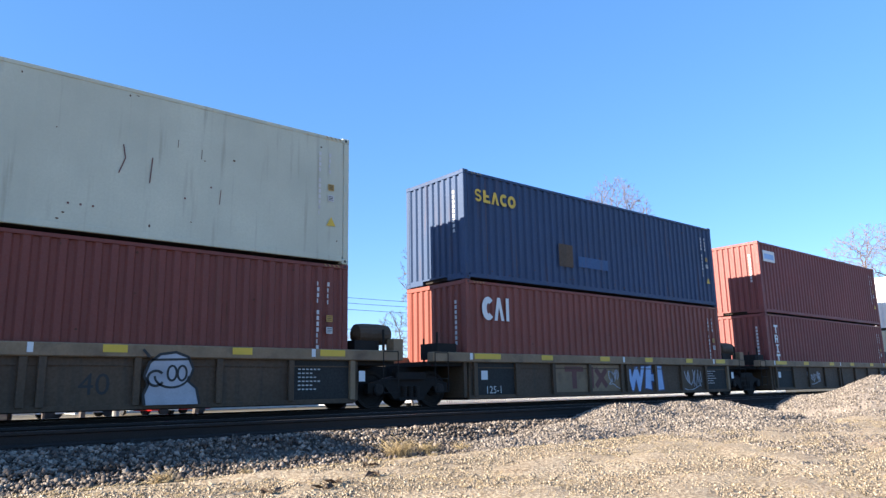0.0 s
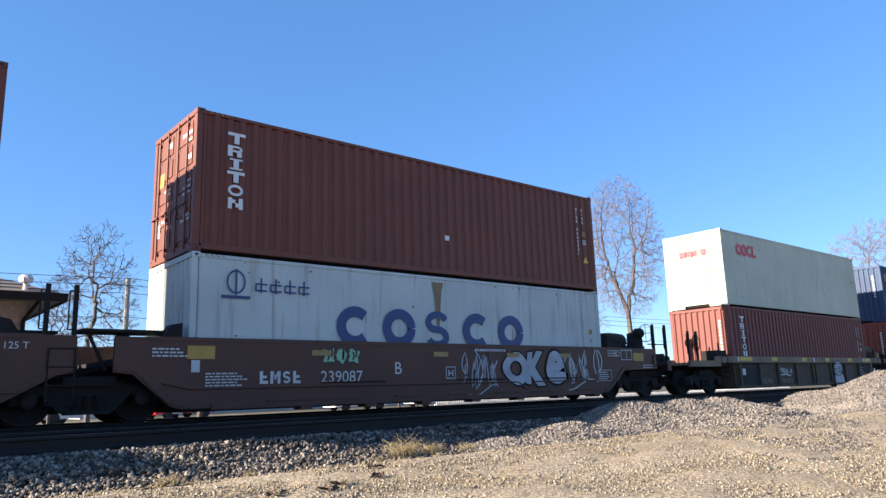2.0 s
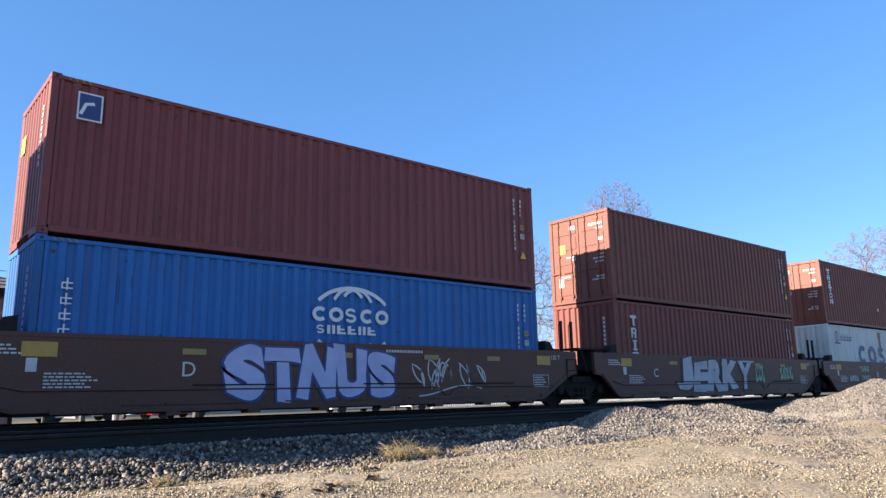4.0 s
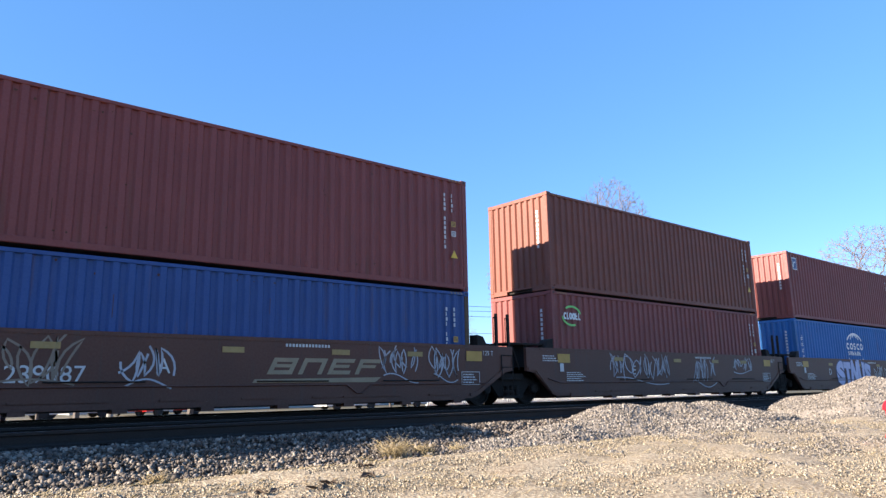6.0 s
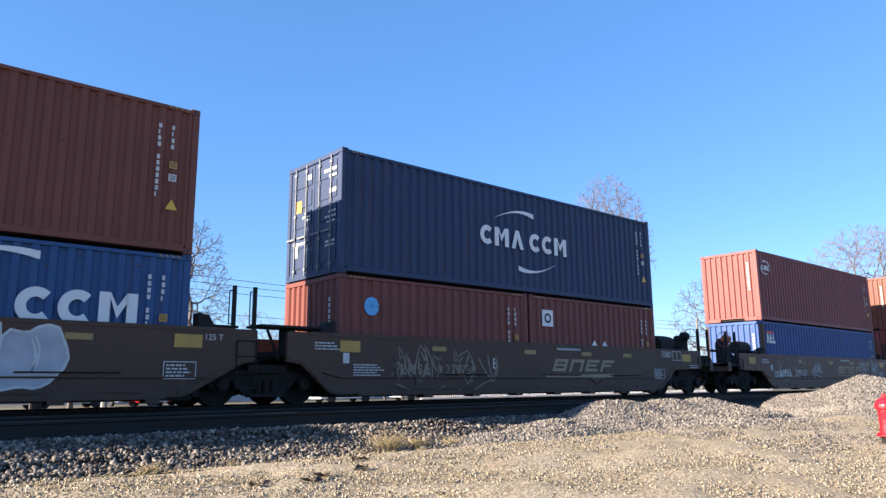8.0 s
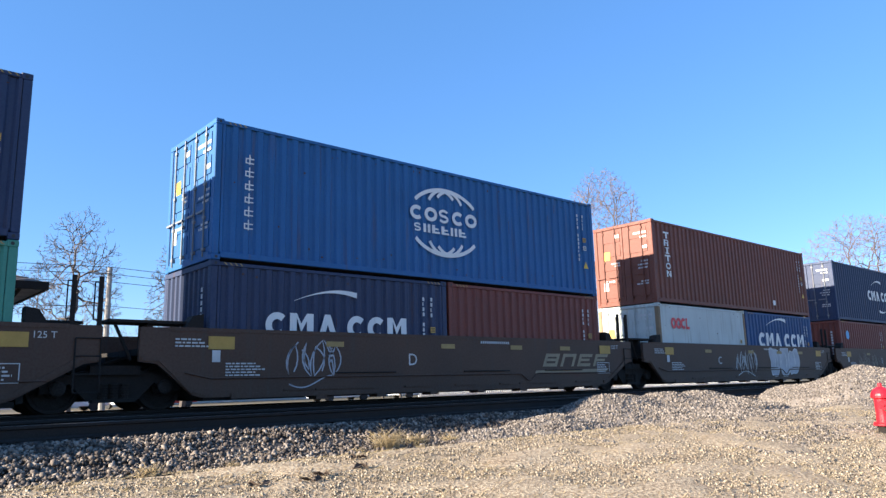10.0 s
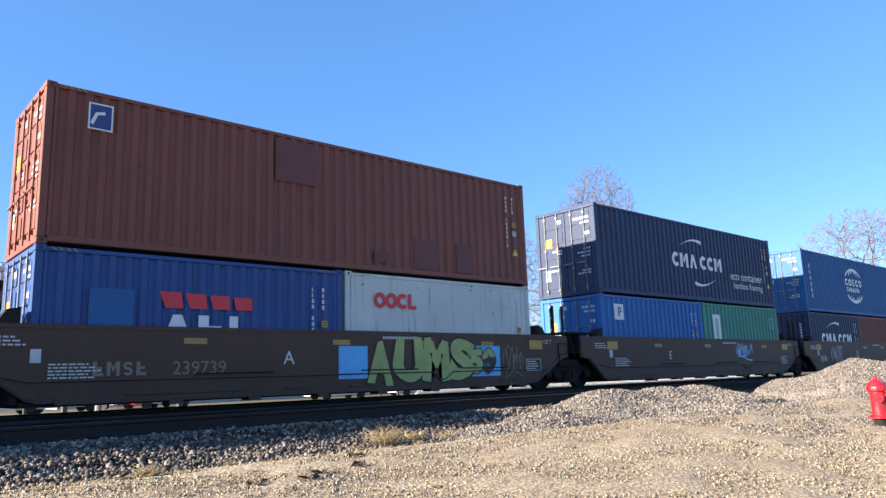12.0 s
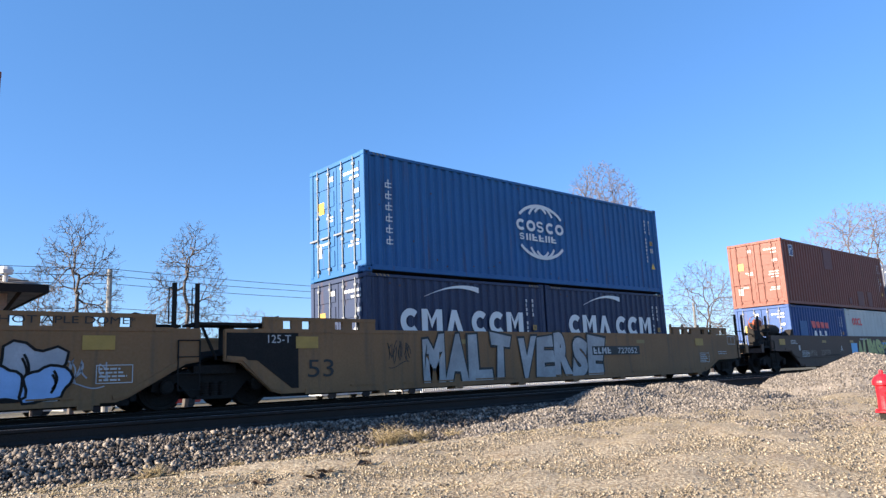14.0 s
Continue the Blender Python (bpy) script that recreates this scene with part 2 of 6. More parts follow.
def fat_word(word, x, z, w, h, fill, line, parent, y):
    """A sprayed word in fat, leaning, overlapping letters: a dark backing and a pale filling, in all w by h."""
    r = random.Random(word + str(x))
    step = w / len(word)
    for i, ch in enumerate(word):
        lean, tilt, grow, drop = r.uniform(-0.10, 0.16), r.uniform(-0.06, 0.06), r.uniform(1.06, 1.22), r.uniform(-0.05, 0.04)
        for k, (off, mat, name) in enumerate(((0.110, line, "spray_outline"), (0.068, fill, "spray_fill"))):
            cu = bpy.data.curves.new("t", "FONT")
            cu.body, cu.size, cu.offset, cu.resolution_u = ch, 1.0, off, 5
            ob = bpy.data.objects.new("t", cu)
            scene.collection.objects.link(ob)
            bpy.context.view_layer.update()
            me = bpy.data.meshes.new_from_object(ob.evaluated_get(bpy.context.evaluated_depsgraph_get()))
            bpy.data.objects.remove(ob)
            co = np.empty(len(me.vertices) * 3)
            me.vertices.foreach_get("co", co)
            co = co.reshape(-1, 3)
            if k == 0:
                lo, hi = co[:, :2].min(0), co[:, :2].max(0)
            u, v = (co[:, 0] - lo[0]) / (hi[0] - lo[0]) - 0.5, (co[:, 1] - lo[1]) / (hi[1] - lo[1]) - 0.5
            swell = 1 + 0.14 * np.cos(v * 5 + i)
            out = np.stack([x + step * (i + 0.5 + grow * (u * swell + lean * v)), np.full(len(u), y - 0.003 - 0.003 * k - 0.0008 * i),
                            z + h * (0.5 + drop + v * (1 + 0.10 * np.sin(u * 4 + i)) + tilt * u)], 1)
            me2 = bpy.data.meshes.new(name)
            me2.from_pydata([tuple(map(float, q)) for q in out], [], [tuple(p.vertices) for p in me.polygons])
            me2.materials.append(mat)
            o = new(name, me2)
            o.parent = parent
            o["label"] = "sprayed fat letter"


def flat(bm, pts, y):
    """A flat shape of x, z points on a face that looks to -y."""
    f = bm.faces.new([bm.verts.new((x, y, z)) for x, z in pts])
    f.normal_update()
    if f.normal.y > 0:
        f.normal_flip()


def ribbon(bm, pts, width, y):
    """A brush stroke along x, z points."""
    pts = [Vector(p) for p in pts]
    left, right = [], []
    for i, p in enumerate(pts):
        d = (pts[min(i + 1, len(pts) - 1)] - pts[max(i - 1, 0)])
        d = d.normalized() if d.length else Vector((1, 0))
        n = Vector((-d.y, d.x)) * width * 0.5
        left.append(bm.verts.new((p.x + n.x, y, p.y + n.y)))
        right.append(bm.verts.new((p.x - n.x, y, p.y - n.y)))
    for i in range(len(pts) - 1):
        bm.faces.new((right[i], right[i + 1], left[i + 1], left[i]))


def ring(bm, x, z, rx, rz, w, y, a0=0, a1=360, n=20):
    ribbon(bm, [(x + rx * math.cos(radians(a0 + (a1 - a0) * i / n)), z + rz * math.sin(radians(a0 + (a1 - a0) * i / n))) for i in range(n + 1)], w, y)


def thing(name, label, category, group="", kind="", at=(0, 0, 0)):
    ob = new(name)
    ob.location = at
    return tagged(ob, label, category, group, kind)


# ---- ground, ballast, tracks ----
TRACK_Y, SIDING_Y, FACE_Y = 14.38, 10.38, 13.16      # centre lines of the two tracks; the containers' near side


def ground_height(x, y):
    x, y = np.asarray(x, float), np.asarray(y, float)
    g = -1.05 + 0.072 * np.clip(y, -12, 8.0) + 0.020 * np.clip(x, -6, 26)
    g = np.minimum(g, -0.52 + 0.11 * np.clip(7.9 - y, 0, 40))      # a shallow trough along the ballast's foot
    bed = -0.36 + 0 * x
    w = np.clip((y - 7.9) / 0.8, 0, 1)
    g = g * (1 - w) + bed * w
    w = np.clip((y - 17.5) / 4, 0, 1)
    return g * (1 - w) + (-0.75) * w


def dirt_material():
    m = material("pale_tan_dirt_and_gravel", (0.545, 0.435, 0.295), 0.95, 0, 0.26, 1.1, 34, 1.0, (0.34, 0.23, 0.135), 0.3)
    nt = m.node_tree
    b = nt.nodes["Principled BSDF"]
    src = b.inputs["Base Color"].links[0].from_socket
    co = nt.nodes.new("ShaderNodeTexCoord")
    # unseen dark ground, added beyond the bare yard to weaken bounced light
    dist = nt.nodes.new("ShaderNodeVectorMath")
    dist.operation = "DISTANCE"
    dist.inputs[1].default_value = (12, 6, -0.5)
    nt.links.new(co.outputs["Object"], dist.inputs[0])
    mr = nt.nodes.new("ShaderNodeMapRange")
    mr.inputs[1].default_value, mr.inputs[2].default_value = 30, 45
    nt.links.new(dist.outputs["Value"], mr.inputs[0])
    mx = nt.nodes.new("ShaderNodeMix")
    mx.data_type = "RGBA"
    mx.inputs[7].default_value = (0.105, 0.088, 0.045, 1)
    nt.links.new(mr.outputs[0], mx.inputs[0])
    nt.links.new(src, mx.inputs[6])
    # specks of grit and straw
    sp = nt.nodes.new("ShaderNodeTexVoronoi")
    sp.inputs["Scale"].default_value = 24
    nt.links.new(co.outputs["Object"], sp.inputs["Vector"])
    sr = nt.nodes.new("ShaderNodeMapRange")
    sr.inputs[1].default_value, sr.inputs[2].default_value, sr.inputs[3].default_value, sr.inputs[4].default_value = 0.15, 0.70, 0.0, 0.9
    nt.links.new(sp.outputs["Distance"], sr.inputs[0])
    m2 = nt.nodes.new("ShaderNodeMix")
    m2.data_type, m2.blend_type = "RGBA", "MULTIPLY"
    m2.inputs[7].default_value = (0.42, 0.36, 0.30, 1)
    nt.links.new(sr.outputs[0], m2.inputs[0])
    nt.links.new(mx.outputs[2], m2.inputs[6])
    nt.links.new(m2.outputs[2], b.inputs["Base Color"])
    return m


M["dirt"] = dirt_material()


def axis(parts):
    return np.unique(np.concatenate([np.arange(a, b, s) for a, b, s in parts]))


xs = axis([(-3000, -300, 450), (-300, -40, 40), (-40, -6, 4), (-6, 34, 0.16), (34, 80, 4), (80, 400, 40), (400, 3400, 500)])
ys = axis([(-3000, -300, 450), (-300, -20, 40), (-20, 0, 2), (0, 9.2, 0.12), (9.2, 24, 1.2), (24, 80, 6), (80, 400, 40), (400, 3400, 500)])
gx, gy = np.meshgrid(xs, ys)
gz = ground_height(gx, gy)
near = (np.abs(gx - 14) < 20) & (gy > 0) & (gy < 9)
bumps = np.array([noise.noise((a * 0.9, b * 1.6, 0)) * 0.04 + noise.noise((a * 5, b * 5, 3)) * 0.020 + noise.noise((a * 2.1, b * 2.6, 8)) * 0.018 for a, b in zip(gx[near], gy[near])])
gz[near] += bumps
nx, ny = len(xs), len(ys)
gme = bpy.data.meshes.new("ground")
gme.from_pydata(np.stack([gx.ravel(), gy.ravel(), gz.ravel()], 1).tolist(), [],
                [(j * nx + i, j * nx + i + 1, (j + 1) * nx + i + 1, (j + 1) * nx + i) for j in range(ny - 1) for i in range(nx - 1)])
gme.materials.append(M["dirt"])
for p in gme.polygons:
    p.use_smooth = True
tagged(new("ground", gme), "pale tan dirt and fine gravel beside the tracks", "ground", kind="structure")

# the bed of ballast under both tracks: shoulders and flat crown
bm = bmesh.new()
prof = [(7.95, -0.62), (8.35, -0.42), (8.95, -0.235), (16.4, -0.235), (17.6, -0.80)]
bed_x = list(np.arange(-120, -8, 8)) + list(np.arange(-8, 40, 0.5)) + list(np.arange(40, 420, 10))
rows_ = [[bm.verts.new((x, y + (noise.noise((x * 0.8, y, 5)) * 0.12 if y < 8.9 else 0), z + noise.noise((x * 1.3, y * 2, 9)) * 0.02)) for y, z in prof] for x in bed_x]
for a, b in zip(rows_, rows_[1:]):
    for k in range(len(prof) - 1):
        bm.faces.new((a[k], b[k], b[k + 1], a[k + 1]))
M["bed"] = material("dusty_grey_ballast", (0.070, 0.056, 0.046), 0.95, 0, 0.35, 3, 30, 1.0, (0.05, 0.04, 0.033), 0.3)
tagged(part("ballast_bed", bm, M["bed"]), "grey crushed-stone ballast bed under two tracks", "ballast", kind="structure")


ICO = bmesh.new()
bmesh.ops.create_icosphere(ICO, subdivisions=1, radius=1.0)
ICO_V = np.array([v.co[:] for v in ICO.verts])
ICO_F = np.array([[v.index for v in f.verts] for f in ICO.faces])
ICO.free()
# angular grit of four faces
TET_V = np.array([(1, 1, 1), (1, -1, -1), (-1, 1, -1), (-1, -1, 1)], float) * 0.85
TET_F = np.array([(0, 1, 2), (0, 3, 1), (0, 2, 3), (1, 3, 2)])
OCT_V = np.array([(1, 0, 0), (-1, 0, 0), (0, 1, 0), (0, -1, 0), (0, 0, 1), (0, 0, -1)], float) * 1.15
OCT_F = np.array([(0, 2, 4), (2, 1, 4), (1, 3, 4), (3, 0, 4), (2, 0, 5), (1, 2, 5), (3, 1, 5), (0, 3, 5)])
rng = np.random.default_rng(7)


def stones(name, pts, sizes, mat, label, category, small=False):
    """Many angular stones as one mesh."""
    n = len(pts)
    base_v, base_f = {0: (ICO_V, ICO_F), 1: (OCT_V, OCT_F), 2: (TET_V, TET_F)}[int(small)]
    nv, nf = len(base_v), len(base_f)
    v = np.repeat(base_v[None], n, 0)
    v = v * (1 + rng.uniform(-0.30, 0.30, (n, nv, 1)))
    v = v * rng.uniform(0.5, 1.3, (n, 1, 3))
    q = rng.normal(size=(n, 4))
    q /= np.linalg.norm(q, axis=1)[:, None]
    w, x, y, z = q.T
    R = np.stack([1 - 2 * (y * y + z * z), 2 * (x * y - z * w), 2 * (x * z + y * w), 2 * (x * y + z * w), 1 - 2 * (x * x + z * z), 2 * (y * z - x * w),
                  2 * (x * z - y * w), 2 * (y * z + x * w), 1 - 2 * (x * x + y * y)], 1).reshape(n, 3, 3)
    v = np.einsum("nij,nkj->nki", R, v) * sizes[:, None, None] + pts[:, None, :]
    f = base_f[None] + (np.arange(n) * nv)[:, None, None]
    me = bpy.data.meshes.new(name)
    me.vertices.add(n * nv)
    me.vertices.foreach_set("co", v.ravel())
    me.loops.add(n * nf * 3)
    me.polygons.add(n * nf)
    me.polygons.foreach_set("loop_start", np.arange(n * nf) * 3)
    me.loops.foreach_set("vertex_index", f.ravel().astype(np.int32))
    me.update(calc_edges=True)
    me.materials.append(mat)
    return tagged(new(name, me), label, category, kind="stuff")


def bed_height(y):
    return np.interp(y, [p[0] for p in prof], [p[1] for p in prof])


n = 46000
px = 0.5 + 34 * rng.uniform(0, 1, n) ** 1.5
py = rng.uniform(7.75, 9.35, n) + np.array([noise.noise((a * 0.8, 8, 5)) * 0.14 + noise.noise((a * 2.3, 3, 1)) * 0.10 for a in px])
keep = (py > 8.0) | (rng.uniform(0, 1, n) < 0.5)
px, py = px[keep], py[keep]
lump = np.array([noise.noise((a * 1.1, b * 1.6, 21)) for a, b in zip(px, py)]) * 0.07
stones("ballast_stones", np.stack([px, py, np.maximum(bed_height(py) + np.where(py < 9.1, lump, 0), ground_height(px, py)) + rng.uniform(-0.005, 0.045, len(px))], 1),
       0.009 + 0.027 * rng.uniform(0, 1, len(px)) ** 2.2, M["ballast"], "loose grey and brown ballast stones on the shoulder of the track", "ballast")
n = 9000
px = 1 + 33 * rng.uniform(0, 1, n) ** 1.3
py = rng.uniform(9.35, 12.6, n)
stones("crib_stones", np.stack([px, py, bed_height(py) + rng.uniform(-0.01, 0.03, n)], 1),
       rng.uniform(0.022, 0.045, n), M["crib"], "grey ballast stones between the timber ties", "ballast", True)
M["pebble"] = stones_material("tan_pebbles", (0.14, 0.108, 0.076), (0.40, 0.32, 0.225), (0.53, 0.44, 0.32))
n = 170000
px, py = rng.uniform(0, 26, n), 8.0 - 6.5 * rng.uniform(0, 1, n) ** 1.4
keep = np.array([noise.noise((a * 0.6, b * 0.9, 31)) + 0.5 * noise.noise((a * 2.4, b * 3.0, 33)) > -0.42 for a, b in zip(px, py)])
px, py = px[keep], py[keep]
stones("pebbles", np.stack([px, py, ground_height(px, py) + 0.004], 1),
       0.0042 + 0.0115 * rng.uniform(0, 1, len(px)) ** 2.5, M["pebble"], "small pale pebbles scattered on the dirt", "pebbles", 2)


# ---- gravel heaps ----
def heap(name, humps, x0, x1, y0, y1, count, label):
    def h(x, y):
        g = ground_height(x, y)
        z = np.full(np.shape(x), -0.3)
        for cx, cy, rx, ry, top in humps:
            d = np.sqrt(((x - cx) / rx) ** 2 + ((y - cy) / ry) ** 2)
            cone = np.where(d < 0.75, 1 - d, 0.25 * np.exp(-(d - 0.75) * 3.6) - 0.10)
            cone = cone - 0.10 * np.exp(-(d / 0.22) ** 2)
            z = np.maximum(z, (top - ground_height(np.full_like(x, cx), np.full_like(y, cy))) * cone / 0.9)
        z = g + z - 0.045
        return z
    ax, ay = np.arange(x0, x1, 0.18), np.arange(y0, y1, 0.14)
    X, Y = np.meshgrid(ax, ay)
    Z = h(X, Y)
    Z += np.array([noise.noise((a * 0.9, b * 0.9, 2)) * 0.10 + noise.noise((a * 2.2, b * 2.2, 4)) * 0.03 for a, b in zip(X.ravel(), Y.ravel())]).reshape(X.shape)
    Z = np.maximum(Z, ground_height(X, Y) - 0.25)
    m, k = len(ax), len(ay)
    me = bpy.data.meshes.new(name)
    me.from_pydata(np.stack([X.ravel(), Y.ravel(), Z.ravel()], 1).tolist(), [],
                   [(j * m + i, j * m + i + 1, (j + 1) * m + i + 1, (j + 1) * m + i) for j in range(k - 1) for i in range(m - 1)])
    me.materials.append(M["heap"])
    for p in me.polygons:
        p.use_smooth = True
    tagged(new(name, me), label, "gravel heap", "heaps of gravel")
    fx, fy = rng.uniform(x0 + 0.2, x1 - 0.4, count), rng.uniform(y0 + 0.2, y1 - 0.4, count)
    u, v = np.clip((fx - x0) / 0.18, 0, m - 1.001), np.clip((fy - y0) / 0.14, 0, k - 1.001)
    i, j = u.astype(int), v.astype(int)
    u, v = u - i, v - j
    iz = (Z[j, i] * (1 - u) + Z[j, i + 1] * u) * (1 - v) + (Z[j + 1, i] * (1 - u) + Z[j + 1, i + 1] * u) * v
    ok = iz > np.maximum(ground_height(fx, fy), np.where(fy > 7.95, bed_height(fy), -9)) + 0.005
    fx, fy, iz = fx[ok], fy[ok], iz[ok]
    stones("heap_stones", np.stack([fx, fy, iz + rng.uniform(-0.01, 0.02, len(fx))], 1), 0.009 + 0.020 * rng.uniform(0, 1, len(fx)) ** 2.0, M["gravel"],
           "loose crushed stones covering the gravel heap", "gravel", True)


M["heap"] = material("tan_grey_heap_gravel", (0.24, 0.20, 0.165), 0.95, 0, 0.3, 2, 35, 1.0)
heap("gravel_heap", [(12.2, 8.45, 2.5, 1.6, 0.13), (13.6, 8.3, 2.3, 1.6, 0.11), (14.9, 8.1, 2.6, 1.8, 0.05), (9.6, 8.05, 1.7, 0.9, -0.16), (8.0, 7.95, 1.3, 0.6, -0.30), (13.2, 6.9, 2.8, 1.5, -0.26)], 6.0, 18.5, 5.2, 10.2, 60000,
     "low spread heap of pale crushed stone by the track")
heap("gravel_heap", [(20.2, 7.0, 4.4, 2.8, 0.55), (25.0, 7.2, 4.6, 2.8, 0.62), (18.0, 5.4, 3.4, 2.4, -0.15)], 14.0, 30, 3.0, 10.0, 75000,
     "tall heap of pale crushed stone by the track")


n = 75000
px = rng.uniform(8.0, 27, n)
py = 7.3 - 5.0 * rng.uniform(0, 1, n) ** 0.9
keep = np.array([noise.noise((a * 0.5, b * 0.8, 11)) + 0.5 * noise.noise((a * 1.7, b * 2.2, 12)) + 0.16 * (b - 4.8) + 0.035 * (a - 14) > -0.05 for a, b in zip(px, py)])
px, py = px[keep], py[keep]
stones("spilled_gravel", np.stack([px, py, ground_height(px, py) + 0.006], 1), 0.006 + 0.017 * rng.uniform(0, 1, len(px)) ** 2.2, M["gravel"],
       "loose gravel spilled in front of the heaps", "gravel", 2)


# ---- tracks ----
def rail_profile():
    return [(-0.07, -0.18), (0.07, -0.18), (0.07, -0.165), (0.012, -0.14), (0.010, -0.05), (0.036, -0.035), (0.036, -0.005), (0.028, 0),
            (-0.028, 0), (-0.036, -0.005), (-0.036, -0.035), (-0.010, -0.05), (-0.012, -0.14), (-0.07, -0.165)]


def track(name, cy, tie_from, tie_to, label):
    t = thing(name, label, "railway track", kind="structure")
    for side in (-0.7525, 0.7525):
        bm = bmesh.new()
        pr = rail_profile()
        a = [bm.verts.new((-120, cy + side + y, z)) for y, z in pr]
        b = [bm.verts.new((420, cy + side + y, z)) for y, z in pr]
        k = len(pr)
        for i in range(k):
            f = bm.faces.new((a[i], a[(i + 1) % k], b[(i + 1) % k], b[i]))
            if i == 7:
                f.material_index = 1
        bm.faces.new(a[::-1])
        bm.faces.new(b)
        bmesh.ops.recalc_face_normals(bm, faces=bm.faces[:])
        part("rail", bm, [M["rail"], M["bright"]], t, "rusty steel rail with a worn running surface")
    bm = bmesh.new()
    box(bm, -0.115, 0.115, -1.30, 1.30, -0.17, 0)
    bmesh.ops.bevel(bm, geom=bm.edges[:], offset=0.012, segments=1, affect="EDGES")
    me = bpy.data.meshes.new("tie")
    bm.to_mesh(me)
    bm.free()
    me.materials.append(M["tie"])
    bmp = bmesh.new()
    box(bmp, -0.09, 0.09, -0.17, 0.17, 0, 0.014)
    pm = bpy.data.meshes.new("tie_plate")
    bmp.to_mesh(pm)
    bmp.free()
    pm.materials.append(M["rail"])
    x = tie_from
    while x < tie_to:
        o = new("tie", me)
        o.parent = t
        o.location = (x + random.uniform(-0.03, 0.03), cy + random.uniform(-0.05, 0.05), -0.194 + random.uniform(-0.012, 0.004))
        o.rotation_euler = (0, 0, random.uniform(-0.02, 0.02))
        if x < 22:
            for side in (-0.7525, 0.7525):
                q = new("tie_plate", pm)
                q.parent = t
                q.location = (x, cy + side, -0.196)
        x += 0.53


M["concrete"] = material("pale_sunlit_concrete", (0.42, 0.40, 0.355), 0.9, 0, 0.12, 0.5, 30, 0.2)
# ---- far side: lot, street ----
def slab(name, x0, x1, y0, y1, z, mat, label, category):
    return tagged(block(name, (x0, x1, y0, y1, z - 0.15, z), mat), label, category, kind="structure")


slab("road", -160, 300, 31, 38, -0.60, M["asphalt"], "grey asphalt street beyond the tracks", "road")
slab("pavement", 6, 300, 24, 31, -0.55, M["concrete"], "pale sunlit concrete lot beyond the tracks", "pavement")
track("main_track", TRACK_Y, -20, 60, "train track of rusty rails on weathered timber ties")
track("siding_track", SIDING_Y, -6, 60, "near track of rusty rails on weathered timber ties")


# ---- shipping containers ----
def wave(bm, start, along, length, z0, z1, out, pitch, depth):
    """A corrugated wall: outer and inner flats joined by slopes."""
    n = max(1, round(length / pitch))
    p = length / n
    pts = [(0.0, 0.0)]
    for i in range(n):
        a = i * p
        pts += [(a + 0.19 * p, 0.0), (a + 0.34 * p, -depth), (a + 0.66 * p, -depth), (a + 0.81 * p, 0.0)]
    pts.append((length, 0.0))
    s, al, o = Vector(start), Vector(along), Vector(out)
    lo = [bm.verts.new(s + al * a + o * d + Vector((0, 0, z0))) for a, d in pts]
    hi = [bm.verts.new(s + al * a + o * d + Vector((0, 0, z1))) for a, d in pts]
    for i in range(len(pts) - 1):
        f = bm.faces.new((lo[i], lo[i + 1], hi[i + 1], hi[i]))
        f.normal_update()
        if f.normal.dot(o) < 0:
            f.normal_flip()


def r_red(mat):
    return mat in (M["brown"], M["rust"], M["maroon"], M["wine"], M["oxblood"])


